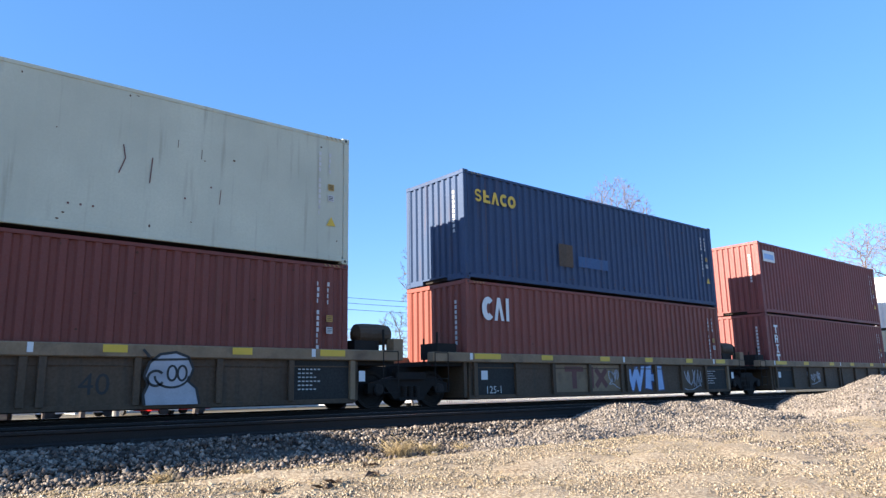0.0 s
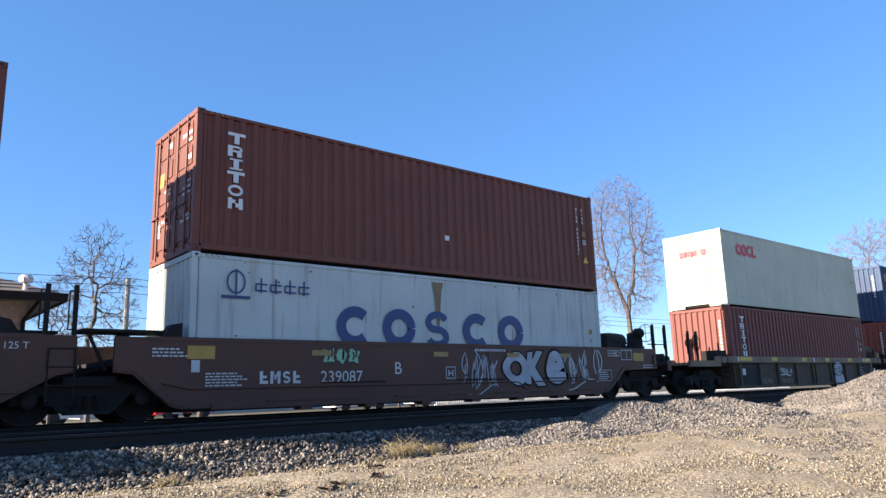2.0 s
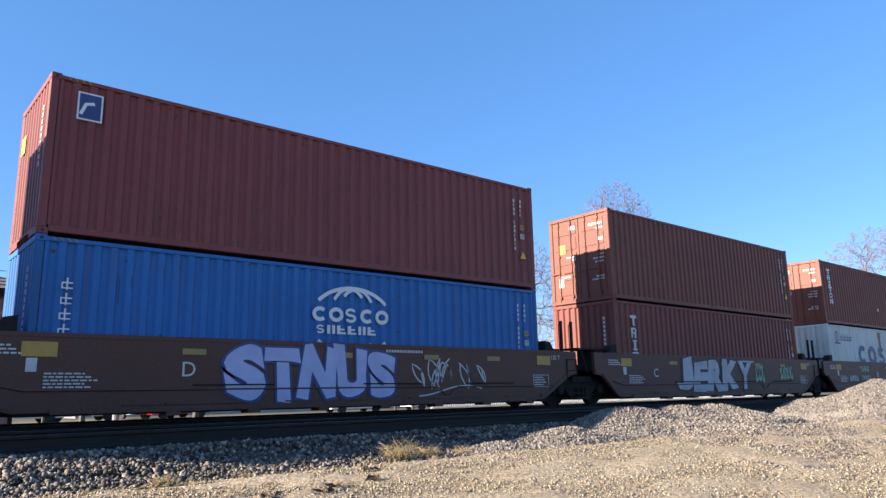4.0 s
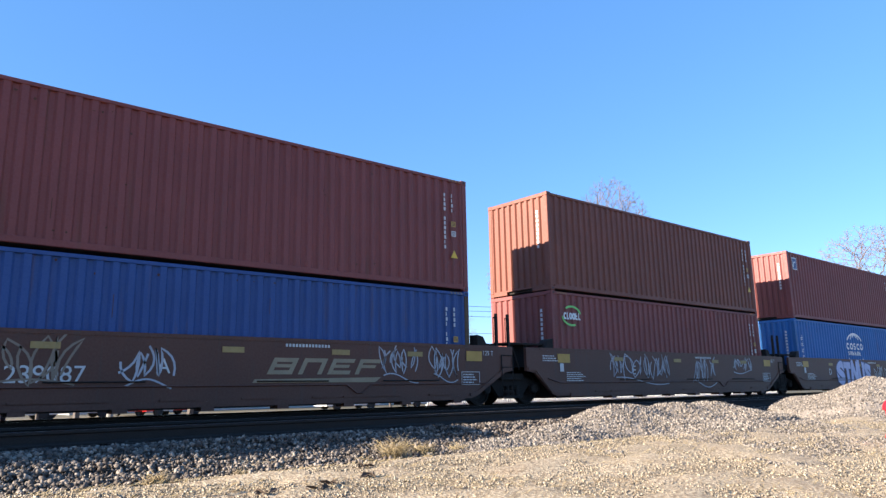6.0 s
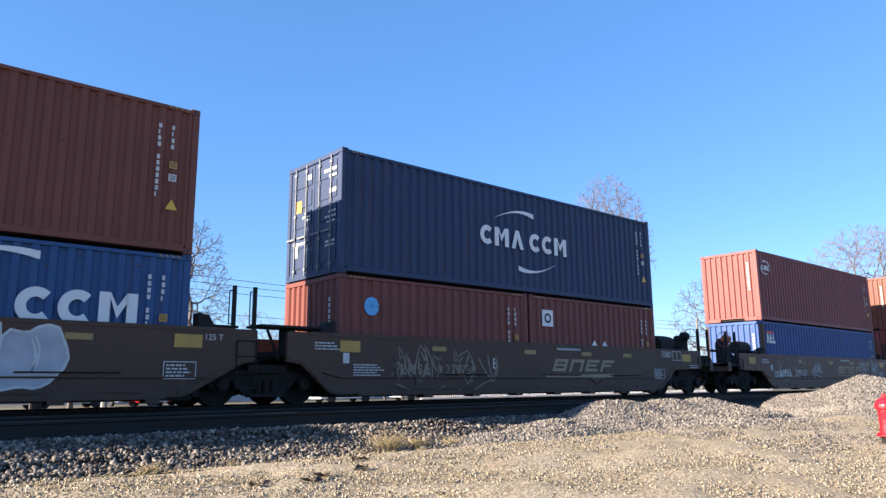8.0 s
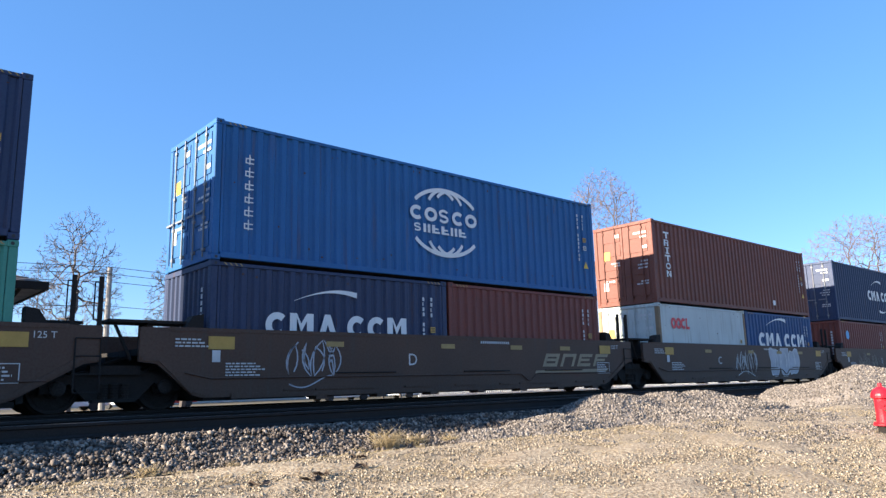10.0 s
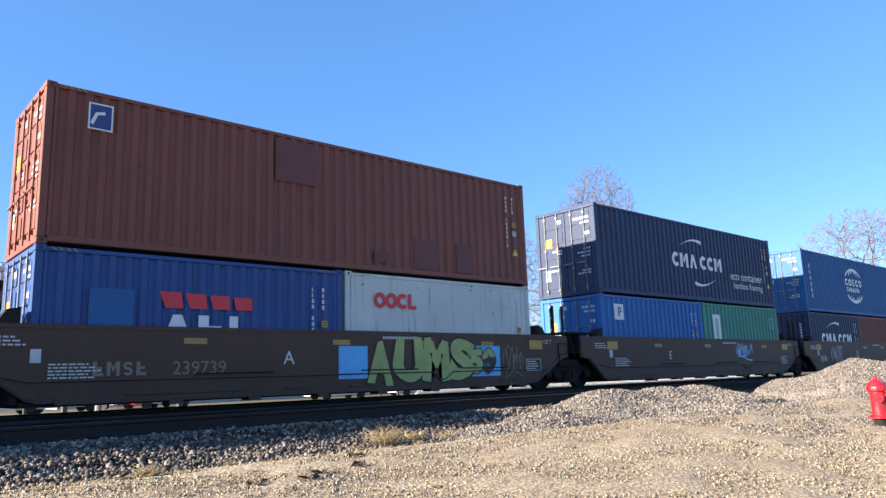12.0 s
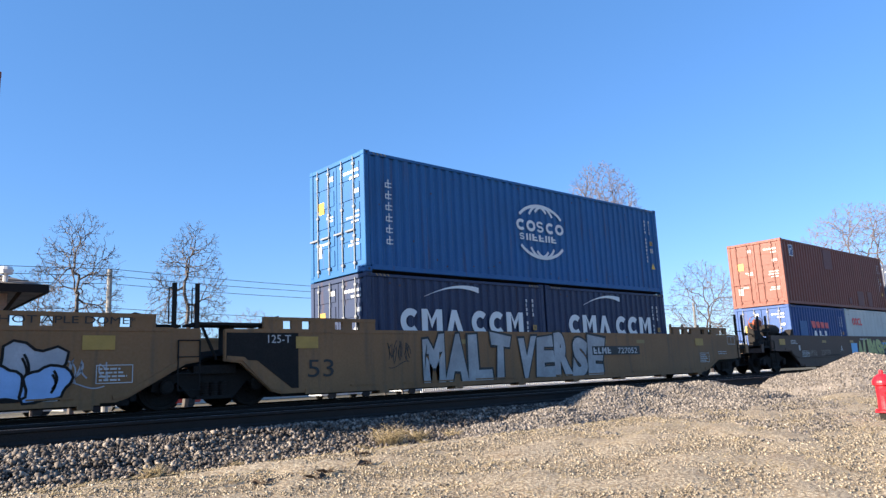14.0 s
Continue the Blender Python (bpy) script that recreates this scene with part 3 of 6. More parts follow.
def container(label, mat, length=12.192, height=2.896, doors=False, depth=0.044, frame_mat=None, bars=None, pitch=0.278, post=None, markings=1):
    """A steel container: origin under its middle, its doors or blank end to -x, near side to -y."""
    L, W, H = length / 2, 1.219, height
    fm = frame_mat or mat
    c = thing("shipping_container", label, "shipping container", "stacked containers")
    for y, o in ((-W, -1), (W, 1)):
        bm = bmesh.new()
        wave(bm, (-L + 0.15, y - o * 0.012, 0), (1, 0, 0), length - 0.30, 0.16, H - 0.10, (0, o, 0), pitch, depth)
        part("side_wall", bm, mat, c)
        for name, z0, z1 in (("bottom_rail", 0.05, 0.17), ("top_rail", H - 0.105, H - 0.03)):
            block(name, (-L + 0.17, L - 0.17, *sorted((y, y - o * 0.07)), z0, z1), fm, c, bevel=0.008)
    for x, o in ((-L, -1), (L, 1)):
        if doors and o < 0:
            for k, (a, b) in enumerate(((-W + 0.13, -0.01), (0.01, W - 0.13))):
                d = block("door", (x + 0.03, x + 0.08, a, b, 0.17, H - 0.13), mat, c, bevel=0.006)
                for i in range(5):
                    z = 0.30 + i * (H - 0.6) / 4.6
                    block("door_panel", (x + 0.012, x + 0.032, a + 0.10, b - 0.10, z, z + (H - 0.6) / 4.6 - 0.12), mat, d)
                for f in (0.28, 0.75):
                    yb = a + (b - a) * f
                    bm = bmesh.new()
                    tube(bm, (x - 0.012, yb, 0.10), (x - 0.012, yb, H - 0.08), 0.017, n=6)
                    for z in (0.25, 0.9, 1.6, H - 0.25):
                        box(bm, x - 0.03, x + 0.03, yb - 0.045, yb + 0.045, z - 0.03, z + 0.03)
                    box(bm, x - 0.045, x - 0.02, yb - 0.03, yb + 0.34, 1.02, 1.06)
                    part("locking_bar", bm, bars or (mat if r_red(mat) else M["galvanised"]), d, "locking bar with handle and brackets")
        else:
            bm = bmesh.new()
            wave(bm, (x - o * 0.012, -W + 0.13, 0), (0, 1, 0), 2 * W - 0.26, 0.17, H - 0.11, (o, 0, 0), 0.245, 0.048)
            part("end_wall", bm, mat, c)
        if doors or o > 0:
            block("end_sill", (*sorted((x, x - o * 0.09)), -W + 0.15, W - 0.15, 0.02, 0.17), fm, c, bevel=0.008)
        else:
            for a, b in ((-W + 0.15, -0.51), (0.51, W - 0.15)):
                block("end_sill", (x, x + 0.09, a, b, 0.02, 0.17), fm, c, bevel=0.008)
            block("tunnel_header", (x + 0.004, x + 0.09, -0.51, 0.51, 0.125, 0.17), fm, c)
        block("end_header", (*sorted((x, x - o * 0.09)), -W + 0.15, W - 0.15, H - 0.12, H - 0.01), fm, c, bevel=0.008)
        for y, s in ((-W, -1), (W, 1)):
            block("corner_post", (*sorted((x, x - o * 0.14)), *sorted((y, y - s * 0.14)), 0.115, H - 0.115), post or fm, c, bevel=0.012)
            for z in (0, H - 0.118):
                bm = bmesh.new()
                box(bm, *sorted((x + o * 0.003, x - o * 0.176)), *sorted((y + s * 0.003, y - s * 0.16)), z, z + 0.118)
                bmesh.ops.bevel(bm, geom=bm.edges[:], offset=0.012, segments=1, affect="EDGES")
                casting = part("corner_casting", bm, fm, c)
                bm = bmesh.new()
                lathe(bm, [(0.03, 0), (0.03, 0.006)], 10, "y", (x - o * 0.09, y + s * 0.004 - 0.003, z + 0.06))
                part("socket", bm, M["black"], casting)
    bm = bmesh.new()
    box(bm, -L + 0.09, L - 0.09, -W + 0.06, W - 0.06, H - 0.06, H - 0.035)
    part("roof", bm, mat, c)
    block("floor", (-L + 0.09, L - 0.09, -W + 0.07, W - 0.07, 0.05, 0.15), M["steel"], c)
    r = random.Random(label + str(length))
    bm = bmesh.new()
    for i in range(int(length * 2.2)):
        x, z = r.uniform(-L + 0.25, L - 0.25), r.choice((r.uniform(0.2, 0.5), r.uniform(0.2, H - 0.2), r.uniform(H - 0.35, H - 0.13)))
        w, h = r.uniform(0.012, 0.035), r.uniform(0.012, 0.05)
        flat(bm, [(x - w, z), (x, z - h * 0.6), (x + w * 0.8, z - h * 0.2), (x + w, z + h * 0.4), (x - w * 0.3, z + h * 0.7)], -W + 0.0085)
    for i in range(int(length / 2.5)):
        x, z, h = r.uniform(-L + 0.3, L - 0.3), r.uniform(0.5, H - 0.4), r.uniform(0.15, 0.5)
        flat(bm, [(x, z), (x + 0.012, z), (x + 0.016, z + h), (x + 0.004, z + h)], -W + 0.0085)
    tagged(part("rust_spots", bm, M["spot"], c), kind="stuff")
    if markings:
        # columns of small unreadable code marks near the forward end, and hazard stripes at the top rail
        far = L - 0.42
        for k, (dx, z0, count, h) in enumerate(((0.0, H - 0.52, 12, 0.086), (0.25, H - 0.52, 4, 0.09))):
            bm = bmesh.new()
            for i in range(count):
                z = z0 - i * h * 1.42
                if k == 0 and i == 4:
                    continue
                a, w = far - 0.36 + dx, r.choice((0.030, 0.052, 0.056, 0.060))
                flat(bm, [(a, z), (a + w, z), (a + w, z + h), (a, z + h)], -W - 0.004)
            tagged(part("code_marks", bm, M["letter"], c), kind="stuff")
        for i in range(2):
            bm = bmesh.new()
            z = H - 1.28 - i * 0.25
            flat(bm, [(far - 0.12, z), (far + 0.03, z), (far + 0.03, z + 0.14), (far - 0.12, z + 0.14)], -W - 0.004)
            pl = part("data_plate", bm, M["letter"] if i else M["plate_yellow"], c)
            bm = bmesh.new()
            for q in (0.03, 0.065, 0.10):
                flat(bm, [(far - 0.10, z + q), (far + 0.01, z + q), (far + 0.01, z + q + 0.014), (far - 0.10, z + q + 0.014)], -W - 0.006)
            part("plate_lines", bm, M["black"], pl)
        bm = bmesh.new()
        z = H - 2.08
        flat(bm, [(far - 0.15, z), (far + 0.08, z), (far - 0.035, z + 0.20)], -W - 0.004)
        part("warning_triangle", bm, M["yellow"], c)
        for x in (-L + 0.25, L - 0.62):
            bm = bmesh.new()
            for i in range(4):
                flat(bm, [(x + 0.05 + i * 0.11, H - 0.085), (x + 0.085 + i * 0.11, H - 0.085), (x + 0.035 + i * 0.11, H - 0.035), (x + i * 0.11, H - 0.035)], -W - 0.004)
            tagged(part("hazard_stripes", bm, M["dull_yellow"], c), kind="stuff")
        if doors:
            bm, labels = bmesh.new(), bmesh.new()

            def on_door(m_, y, z, w, h):
                m_.faces.new([m_.verts.new((-L + 0.007, b, q)) for b, q in ((-y + w, z), (-y, z), (-y, z + h), (-y + w, z + h))])
            for y, z, words, h in ((0.98, 0.84 * H, 5, 0.075), (0.98, 0.79 * H, 3, 0.06), (0.98, 0.66 * H, 2, 0.10), (0.98, 0.50 * H, 3, 0.05), (0.98, 0.46 * H, 4, 0.05), (0.95, 0.42 * H, 3, 0.05),
                                   (0.95, 0.26 * H, 3, 0.05), (0.95, 0.23 * H, 4, 0.05), (-0.12, 0.84 * H, 2, 0.12), (-0.15, 0.52 * H, 3, 0.05), (-0.15, 0.49 * H, 2, 0.05), (-0.4, 0.30 * H, 3, 0.06)):
                u = y
                for i in range(words):
                    w = r.uniform(0.05, 0.13)
                    on_door(bm, u, z, w, h)
                    u -= w + 0.03
            tagged(part("door_stencils", bm, M["letter"], c), kind="stuff")
            on_door(labels, -0.55, 0.58 * H, 0.24, 0.30)
            part("door_label", labels, M["yellow" if markings == 2 else "plate_yellow"], c, "yellow label on the door")
            labels = bmesh.new()
            on_door(labels, -0.68, 0.2 * H, 0.20, 0.36)
            part("door_label", labels, M["letter"], c, "pale label on the door")
        else:
            bm = bmesh.new()
            for i in range(9):
                z = H - 0.6 - i * 0.13
                v = [bm.verts.new((-L - 0.004, b, q)) for b, q in ((-0.78, z), (-0.86, z), (-0.86, z + 0.09), (-0.78, z + 0.09))]
                bm.faces.new(v)
            tagged(part("end_code_marks", bm, M["letter"], c), kind="stuff")
    return c


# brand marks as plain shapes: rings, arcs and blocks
def mark(c, shapes, mat, y=-1.219, label="", name="brand_mark"):
    made = None
    split = len(shapes) if name in ("brand_mark", "repair_patch", "spray_fill", "emblem") else 1
    for k in range(split):
        bm = bmesh.new()
        yk = y - 0.005 - 0.0003 * k
        for s in (shapes if split == 1 else shapes[k:k + 1]):
            if s[0] == "ring":
                ring(bm, *s[1:6], yk, *s[6:])
            elif s[0] == "bar":
                x, z, w, h = s[1:]
                flat(bm, [(x, z), (x + w, z), (x + w, z + h), (x, z + h)], yk)
            elif s[0] == "poly":
                flat(bm, s[1], yk)
            elif s[0] == "stroke":
                ribbon(bm, s[1], s[2], yk)
        made = part(name, bm, mat, c, label)
    return made


def row_of_blocks(x, z, h, pattern, w=None, gap=0.08):
    """A word as plain shapes: o a ring, c an open ring, i a bar, b a block, v a wedge."""
    out, w = [], w or h * 0.75
    for ch in pattern:
        if ch == " ":
            x += w * 0.30
            continue
        if ch == "o":
            out.append(("ring", x + w / 2, z + h / 2, w * 0.38, h * 0.37, h * 0.27))
        elif ch == "c":
            out.append(("ring", x + w / 2, z + h / 2, w * 0.38, h * 0.37, h * 0.27, 45, 315))
        elif ch == "i":
            out.append(("bar", x, z, w * 0.3, h))
            x -= w * 0.6
        elif ch == "b":
            out += [("bar", x, z, w * 0.34, h), ("bar", x + w * 0.34, z, w * 0.55, h * 0.24), ("bar", x + w * 0.34, z + h * 0.45, w * 0.42, h * 0.2)]
        elif ch == "m":
            out += [("bar", x, z, w * 0.32, h), ("bar", x + w * 0.8, z, w * 0.32, h), ("poly", [(x + w * 0.26, z + h), (x + w * 0.53, z + h * 0.25), (x + w * 0.53, z + h * 0.6), (x + w * 0.32, z + h)]),
                    ("poly", [(x + w * 0.8, z + h), (x + w * 0.53, z + h * 0.6), (x + w * 0.53, z + h * 0.25), (x + w * 0.8, z + h * 0.7)])]
            x += w * 0.25
        elif ch == "v":
            out += [("poly", [(x, z), (x + w * 0.3, z), (x + w * 0.62, z + h), (x + w * 0.34, z + h)]), ("poly", [(x + w * 0.7, z), (x + w, z), (x + w * 0.62, z + h), (x + w * 0.45, z + h * 0.72)])]
            x += w * 0.12
        elif ch == "l":
            out += [("bar", x, z, w * 0.3, h), ("bar", x + w * 0.3, z, w * 0.45, h * 0.24)]
            x -= w * 0.15
        elif ch == "s":
            out += [("ring", x + w * 0.42, z + h * 0.7, w * 0.30, h * 0.2, h * 0.19, 20, 270), ("ring", x + w * 0.42, z + h * 0.3, w * 0.30, h * 0.2, h * 0.19, 90, -160)]
        x += w + gap * h
    return out


def stacked_blocks(x, z_top, size, count, wide=1.0):
    out = []
    for i in range(count):
        z = z_top - (i + 1) * size * 1.12
        k = (0, 1, 2, 0, 3, 4)[i % 6]
        if k == 3:
            out.append(("ring", x + size * 0.47, z + size * 0.47, size * 0.34, size * 0.37, size * 0.22))
        elif k == 4:
            out += [("bar", x + size * 0.08, z, size * 0.22, size * 0.94), ("bar", x + size * 0.66, z, size * 0.22, size * 0.94), ("bar", x + size * 0.30, z + size * 0.5, size * 0.18, size * 0.3),
                    ("bar", x + size * 0.48, z + size * 0.16, size * 0.18, size * 0.36)]
        elif k == 0:
            out += [("bar", x, z + size * 0.7, size * 0.95, size * 0.26), ("bar", x + size * 0.34, z, size * 0.28, size * 0.7)]
        elif k == 1:
            out += [("bar", x, z, size * 0.26, size * 0.94), ("ring", x + size * 0.45, z + size * 0.66, size * 0.3, size * 0.2, size * 0.18), ("bar", x + size * 0.5, z, size * 0.26, size * 0.45)]
        else:
            out += [("bar", x + size * 0.32, z, size * 0.3, size * 0.94), ("bar", x + size * 0.12, z, size * 0.7, size * 0.14), ("bar", x + size * 0.12, z + size * 0.8, size * 0.7, size * 0.14)]
    return [(s[0], x + (s[1] - x) * wide, s[2], s[3] * wide, *s[4:]) for s in out]


def swoosh(x, z, w, h, flip=1):
    up = [(x + w * t, z + flip * h * math.sin(math.pi * (0.08 + 0.55 * t))) for t in np.linspace(0, 1, 12)]
    thick = [0.01 + 0.30 * t ** 1.6 * h for t in np.linspace(0, 1, 12)]
    return ("poly", up + [(a, b - flip * q) for (a, b), q in zip(up[::-1], thick[::-1])])


def cma(c, x, z, k=1.0, short=False):
    shapes = row_of_blocks(x, z, 0.50 * k, "cmv ccm", 0.475 * k)
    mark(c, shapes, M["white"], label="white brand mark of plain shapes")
    if not short:
        mark(c, [swoosh(x + 0.55 * k, z + 0.66 * k, 1.5 * k, 0.42 * k)], M["white"])
        s = swoosh(0, 0, 1.5 * k, 0.42 * k, -1)
        mark(c, [("poly", [(x + 2.9 * k - a, z - 0.2 * k + b * 1.0) for a, b in s[1]])], M["white"])
    else:
        mark(c, [swoosh(x + 0.6 * k, z + 0.66 * k, 1.5 * k, 0.36 * k)], M["white"])


def globe(c, x, z, k):
    s = [("ring", x, z, 1.15 * k, 0.80 * k, 0.09 * k, 35, 145), ("ring", x, z, 1.15 * k, 0.80 * k, 0.09 * k, 215, 325),
         ("ring", x - 0.1 * k, z, 0.55 * k, 0.78 * k, 0.08 * k, 50, 140), ("ring", x + 0.1 * k, z, 0.55 * k, 0.78 * k, 0.08 * k, 40, 130),
         ("ring", x - 0.1 * k, z, 0.55 * k, 0.78 * k, 0.08 * k, 220, 310), ("ring", x + 0.1 * k, z, 0.55 * k, 0.78 * k, 0.08 * k, 230, 320)]
    mark(c, s, M["white"], label="white ring emblem")
    mark(c, row_of_blocks(x - 1.1 * k, z - 0.02 * k, 0.34 * k, "cosco", 0.40 * k, 0.1), M["white"])
    mark(c, row_of_blocks(x - 1.0 * k, z - 0.30 * k, 0.20 * k, "siibbiib", 0.27 * k, 0.12), M["white"])


def square_marks(x, z, size, count, step=None):
    out = []
    for i in range(count):
        zz = z - i * (step or size * 1.35)
        size = size
        out += [("bar", x, zz, size, size * 0.13), ("bar", x, zz + size * 0.5, size, size * 0.13), ("bar", x + size * 0.42, zz - size * 0.1, size * 0.15, size * 1.15), ("bar", x, zz, size * 0.13, size * 0.6)]
    return out


def swirl(c, x, z, k=1.0, mat="green_mark", label="green curved emblem"):
    mark(c, [("ring", x, z, 0.40 * k, 0.27 * k, 0.06 * k, 15, 130), ("ring", x, z, 0.42 * k, 0.27 * k, 0.06 * k, 185, 290)], M[mat], label=label)
    mark(c, row_of_blocks(x - 0.36 * k, z - 0.11 * k, 0.2 * k, "cloobl", 0.12 * k, 0.06), M["white"])


def plate(c, x, z, w=0.33, h=0.42):
    mark(c, [("bar", x, z, w, h)], M["white"], name="emblem_plate", label="white square emblem plate")
    mark(c, [("bar", x + 0.03, z + 0.03, w - 0.06, h - 0.06)], M["dark_blue_mark"], -1.222, name="emblem")
    mark(c, [("stroke", [(x + 0.06, z + 0.1), (x + 0.14, z + 0.3), (x + 0.28, z + 0.33)], 0.06)], M["white"], -1.224, name="emblem")


# ---- well cars ----
SIDE = 1.40


def truck(car, x):
    """Two wheelsets in cast side frames, under a car at x."""
    for s in (-1, 1):
        bm = bmesh.new()
        prism(bm, [(x - 1.15, 0.34), (x - 1.15, 0.56), (x - 0.85, 0.62), (x - 0.45, 0.72), (x + 0.45, 0.72), (x + 0.85, 0.62), (x + 1.15, 0.56), (x + 1.15, 0.34),
                   (x + 0.92, 0.34), (x + 0.70, 0.50), (x + 0.42, 0.20), (x - 0.42, 0.20), (x - 0.70, 0.50), (x - 0.92, 0.34)], s * 1.0 - 0.07, s * 1.0 + 0.07)
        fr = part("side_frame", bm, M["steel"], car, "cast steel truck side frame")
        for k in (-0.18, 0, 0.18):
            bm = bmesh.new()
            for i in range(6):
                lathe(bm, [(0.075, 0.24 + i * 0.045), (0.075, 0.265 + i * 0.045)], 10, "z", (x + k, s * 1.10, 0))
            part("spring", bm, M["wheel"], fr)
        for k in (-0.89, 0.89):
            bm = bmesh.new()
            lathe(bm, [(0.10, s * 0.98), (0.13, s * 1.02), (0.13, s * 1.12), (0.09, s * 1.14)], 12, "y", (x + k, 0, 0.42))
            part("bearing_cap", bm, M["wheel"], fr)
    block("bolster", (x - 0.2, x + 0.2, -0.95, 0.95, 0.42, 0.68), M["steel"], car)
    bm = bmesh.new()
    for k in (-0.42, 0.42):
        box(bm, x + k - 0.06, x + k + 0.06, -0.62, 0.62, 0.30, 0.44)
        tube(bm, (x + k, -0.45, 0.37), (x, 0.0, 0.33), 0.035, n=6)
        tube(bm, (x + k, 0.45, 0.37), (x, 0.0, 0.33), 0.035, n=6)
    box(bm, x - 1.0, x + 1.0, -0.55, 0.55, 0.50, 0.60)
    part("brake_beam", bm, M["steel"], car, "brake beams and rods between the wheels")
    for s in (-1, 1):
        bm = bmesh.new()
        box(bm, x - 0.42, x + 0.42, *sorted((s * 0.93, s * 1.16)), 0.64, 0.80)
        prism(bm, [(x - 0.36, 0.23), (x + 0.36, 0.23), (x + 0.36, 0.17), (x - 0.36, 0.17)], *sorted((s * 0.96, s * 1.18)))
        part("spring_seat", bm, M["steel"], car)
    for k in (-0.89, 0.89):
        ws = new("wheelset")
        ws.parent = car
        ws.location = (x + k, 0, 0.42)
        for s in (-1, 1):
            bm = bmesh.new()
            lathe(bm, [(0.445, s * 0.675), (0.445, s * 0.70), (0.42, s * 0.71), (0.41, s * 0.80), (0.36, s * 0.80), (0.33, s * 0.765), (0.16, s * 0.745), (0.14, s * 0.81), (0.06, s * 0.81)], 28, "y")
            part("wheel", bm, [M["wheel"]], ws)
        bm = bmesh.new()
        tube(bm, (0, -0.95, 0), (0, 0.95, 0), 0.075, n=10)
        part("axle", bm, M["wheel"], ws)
        WHEELSETS.append(ws)


WHEELSETS = []


def posts(car, xs_, mat, z0=0.95, z1=2.32, y=-1.30):
    for x in xs_:
        bm = bmesh.new()
        box(bm, x - 0.035, x + 0.035, y - 0.03, y + 0.03, z0, z1)
        tube(bm, (x - 0.10, y, z1 - 0.10), (x - 0.10, y, z1 - 0.75), 0.012, n=6)
        tube(bm, (x - 0.10, y, z1 - 0.10), (x, y, z1 - 0.10), 0.012, n=6)
        tube(bm, (x - 0.10, y, z1 - 0.75), (x, y, z1 - 0.75), 0.012, n=6)
        part("grab_post", bm, mat, car, "upright steel post with a grab iron")


def ladder(car, x, mat, z0=0.35, z1=1.25, y=-1.42):
    bm = bmesh.new()
    for k in (-0.2, 0.2):
        tube(bm, (x + k, y, z0), (x + k, y, z1), 0.014, n=6)
    for z in np.linspace(z0, z1, 4):
        tube(bm, (x - 0.2, y, z), (x + 0.2, y, z), 0.012, n=6)
    part("ladder", bm, mat, car, "steel sill step and ladder rungs")


def brake_gear(car, x, d, mat, reel):
    """Hand brake, air reservoir and pipes on the platform; d points away from the car."""
    bm = bmesh.new()
    prism(bm, [(x, 1.0), (x + d * 0.95, 1.0), (x + d * 0.95, 1.85), (x + d * 0.75, 2.05), (x + d * 0.55, 2.0), (x + d * 0.5, 1.6), (x + d * 0.05, 1.35)], -0.85, -0.55)
    part("brake_stand", bm, M["steel"], car)
    bm = bmesh.new()
    lathe(bm, [(0.05, -1.04), (0.12, -1.02), (0.16, -0.95), (0.16, -0.78), (0.10, -0.72)], 16, "y", (x + d * 0.72, 0, 2.0))
    part("hand_brake", bm, reel, car, "hand brake housing")
    bm = bmesh.new()
    ring_pts = [(x + d * 1.0 + 0.0, -0.95 + 0.28 * math.cos(a), 2.0 + 0.28 * math.sin(a)) for a in np.linspace(0, 2 * math.pi, 17)]
    for p, q in zip(ring_pts, ring_pts[1:]):
        tube(bm, p, q, 0.012, n=5, cap=False)
    for i in range(0, 16, 4):
        tube(bm, (x + d * 1.0, -0.95, 2.0), ring_pts[i], 0.01, n=5, cap=False)
    part("brake_wheel", bm, reel, car, "spoked hand brake wheel")
    bm = bmesh.new()
    lathe(bm, [(0.05, -0.55), (0.24, -0.45), (0.26, -0.2), (0.26, 0.2), (0.24, 0.45), (0.05, 0.55)], 16, "x", (x - d * 0.55, -0.75, 1.72))
    part("air_reservoir", bm, M["steel"], car, "black air reservoir cylinder")
    bm = bmesh.new()
    box(bm, x - 0.25, x + 0.25, -1.2, -0.9, 1.05, 1.42)
    box(bm, x - d * 0.9 - 0.2, x - d * 0.9 + 0.2, -1.2, -0.8, 1.48, 1.6)
    part("valve_box", bm, M["steel"], car)
    r = random.Random(int(x * 10))
    for k in range(4):
        bm = bmesh.new()
        y, z = -1.22 + 0.16 * k, 1.14 + 0.09 * k
        p = Vector((x - d * 1.0, y, z))
        for i in range(6):
            q = p + Vector((d * r.uniform(0.2, 0.55), r.uniform(-0.06, 0.06), r.choice((0, 0, 0.14, -0.12))))
            tube(bm, p, q, 0.022, n=6)
            lathe(bm, [(0.04, -0.03), (0.04, 0.03)], 8, "x", tuple(q))
            p = q
        part("air_pipe", bm, M["steel"], car, "black air brake pipe with joints")
    for k in range(3):
        bx = x + d * (1.05 + 0.28 * k)
        bm = bmesh.new()
        box(bm, bx - 0.09, bx + 0.09, -1.30, -1.08, 1.06, 1.24 + 0.09 * (k % 2))
        lathe(bm, [(0.05, -1.33), (0.08, -1.31), (0.08, -1.28)], 10, "y", (bx, 0, 1.16))
        part("brake_valve", bm, M["steel"], car)


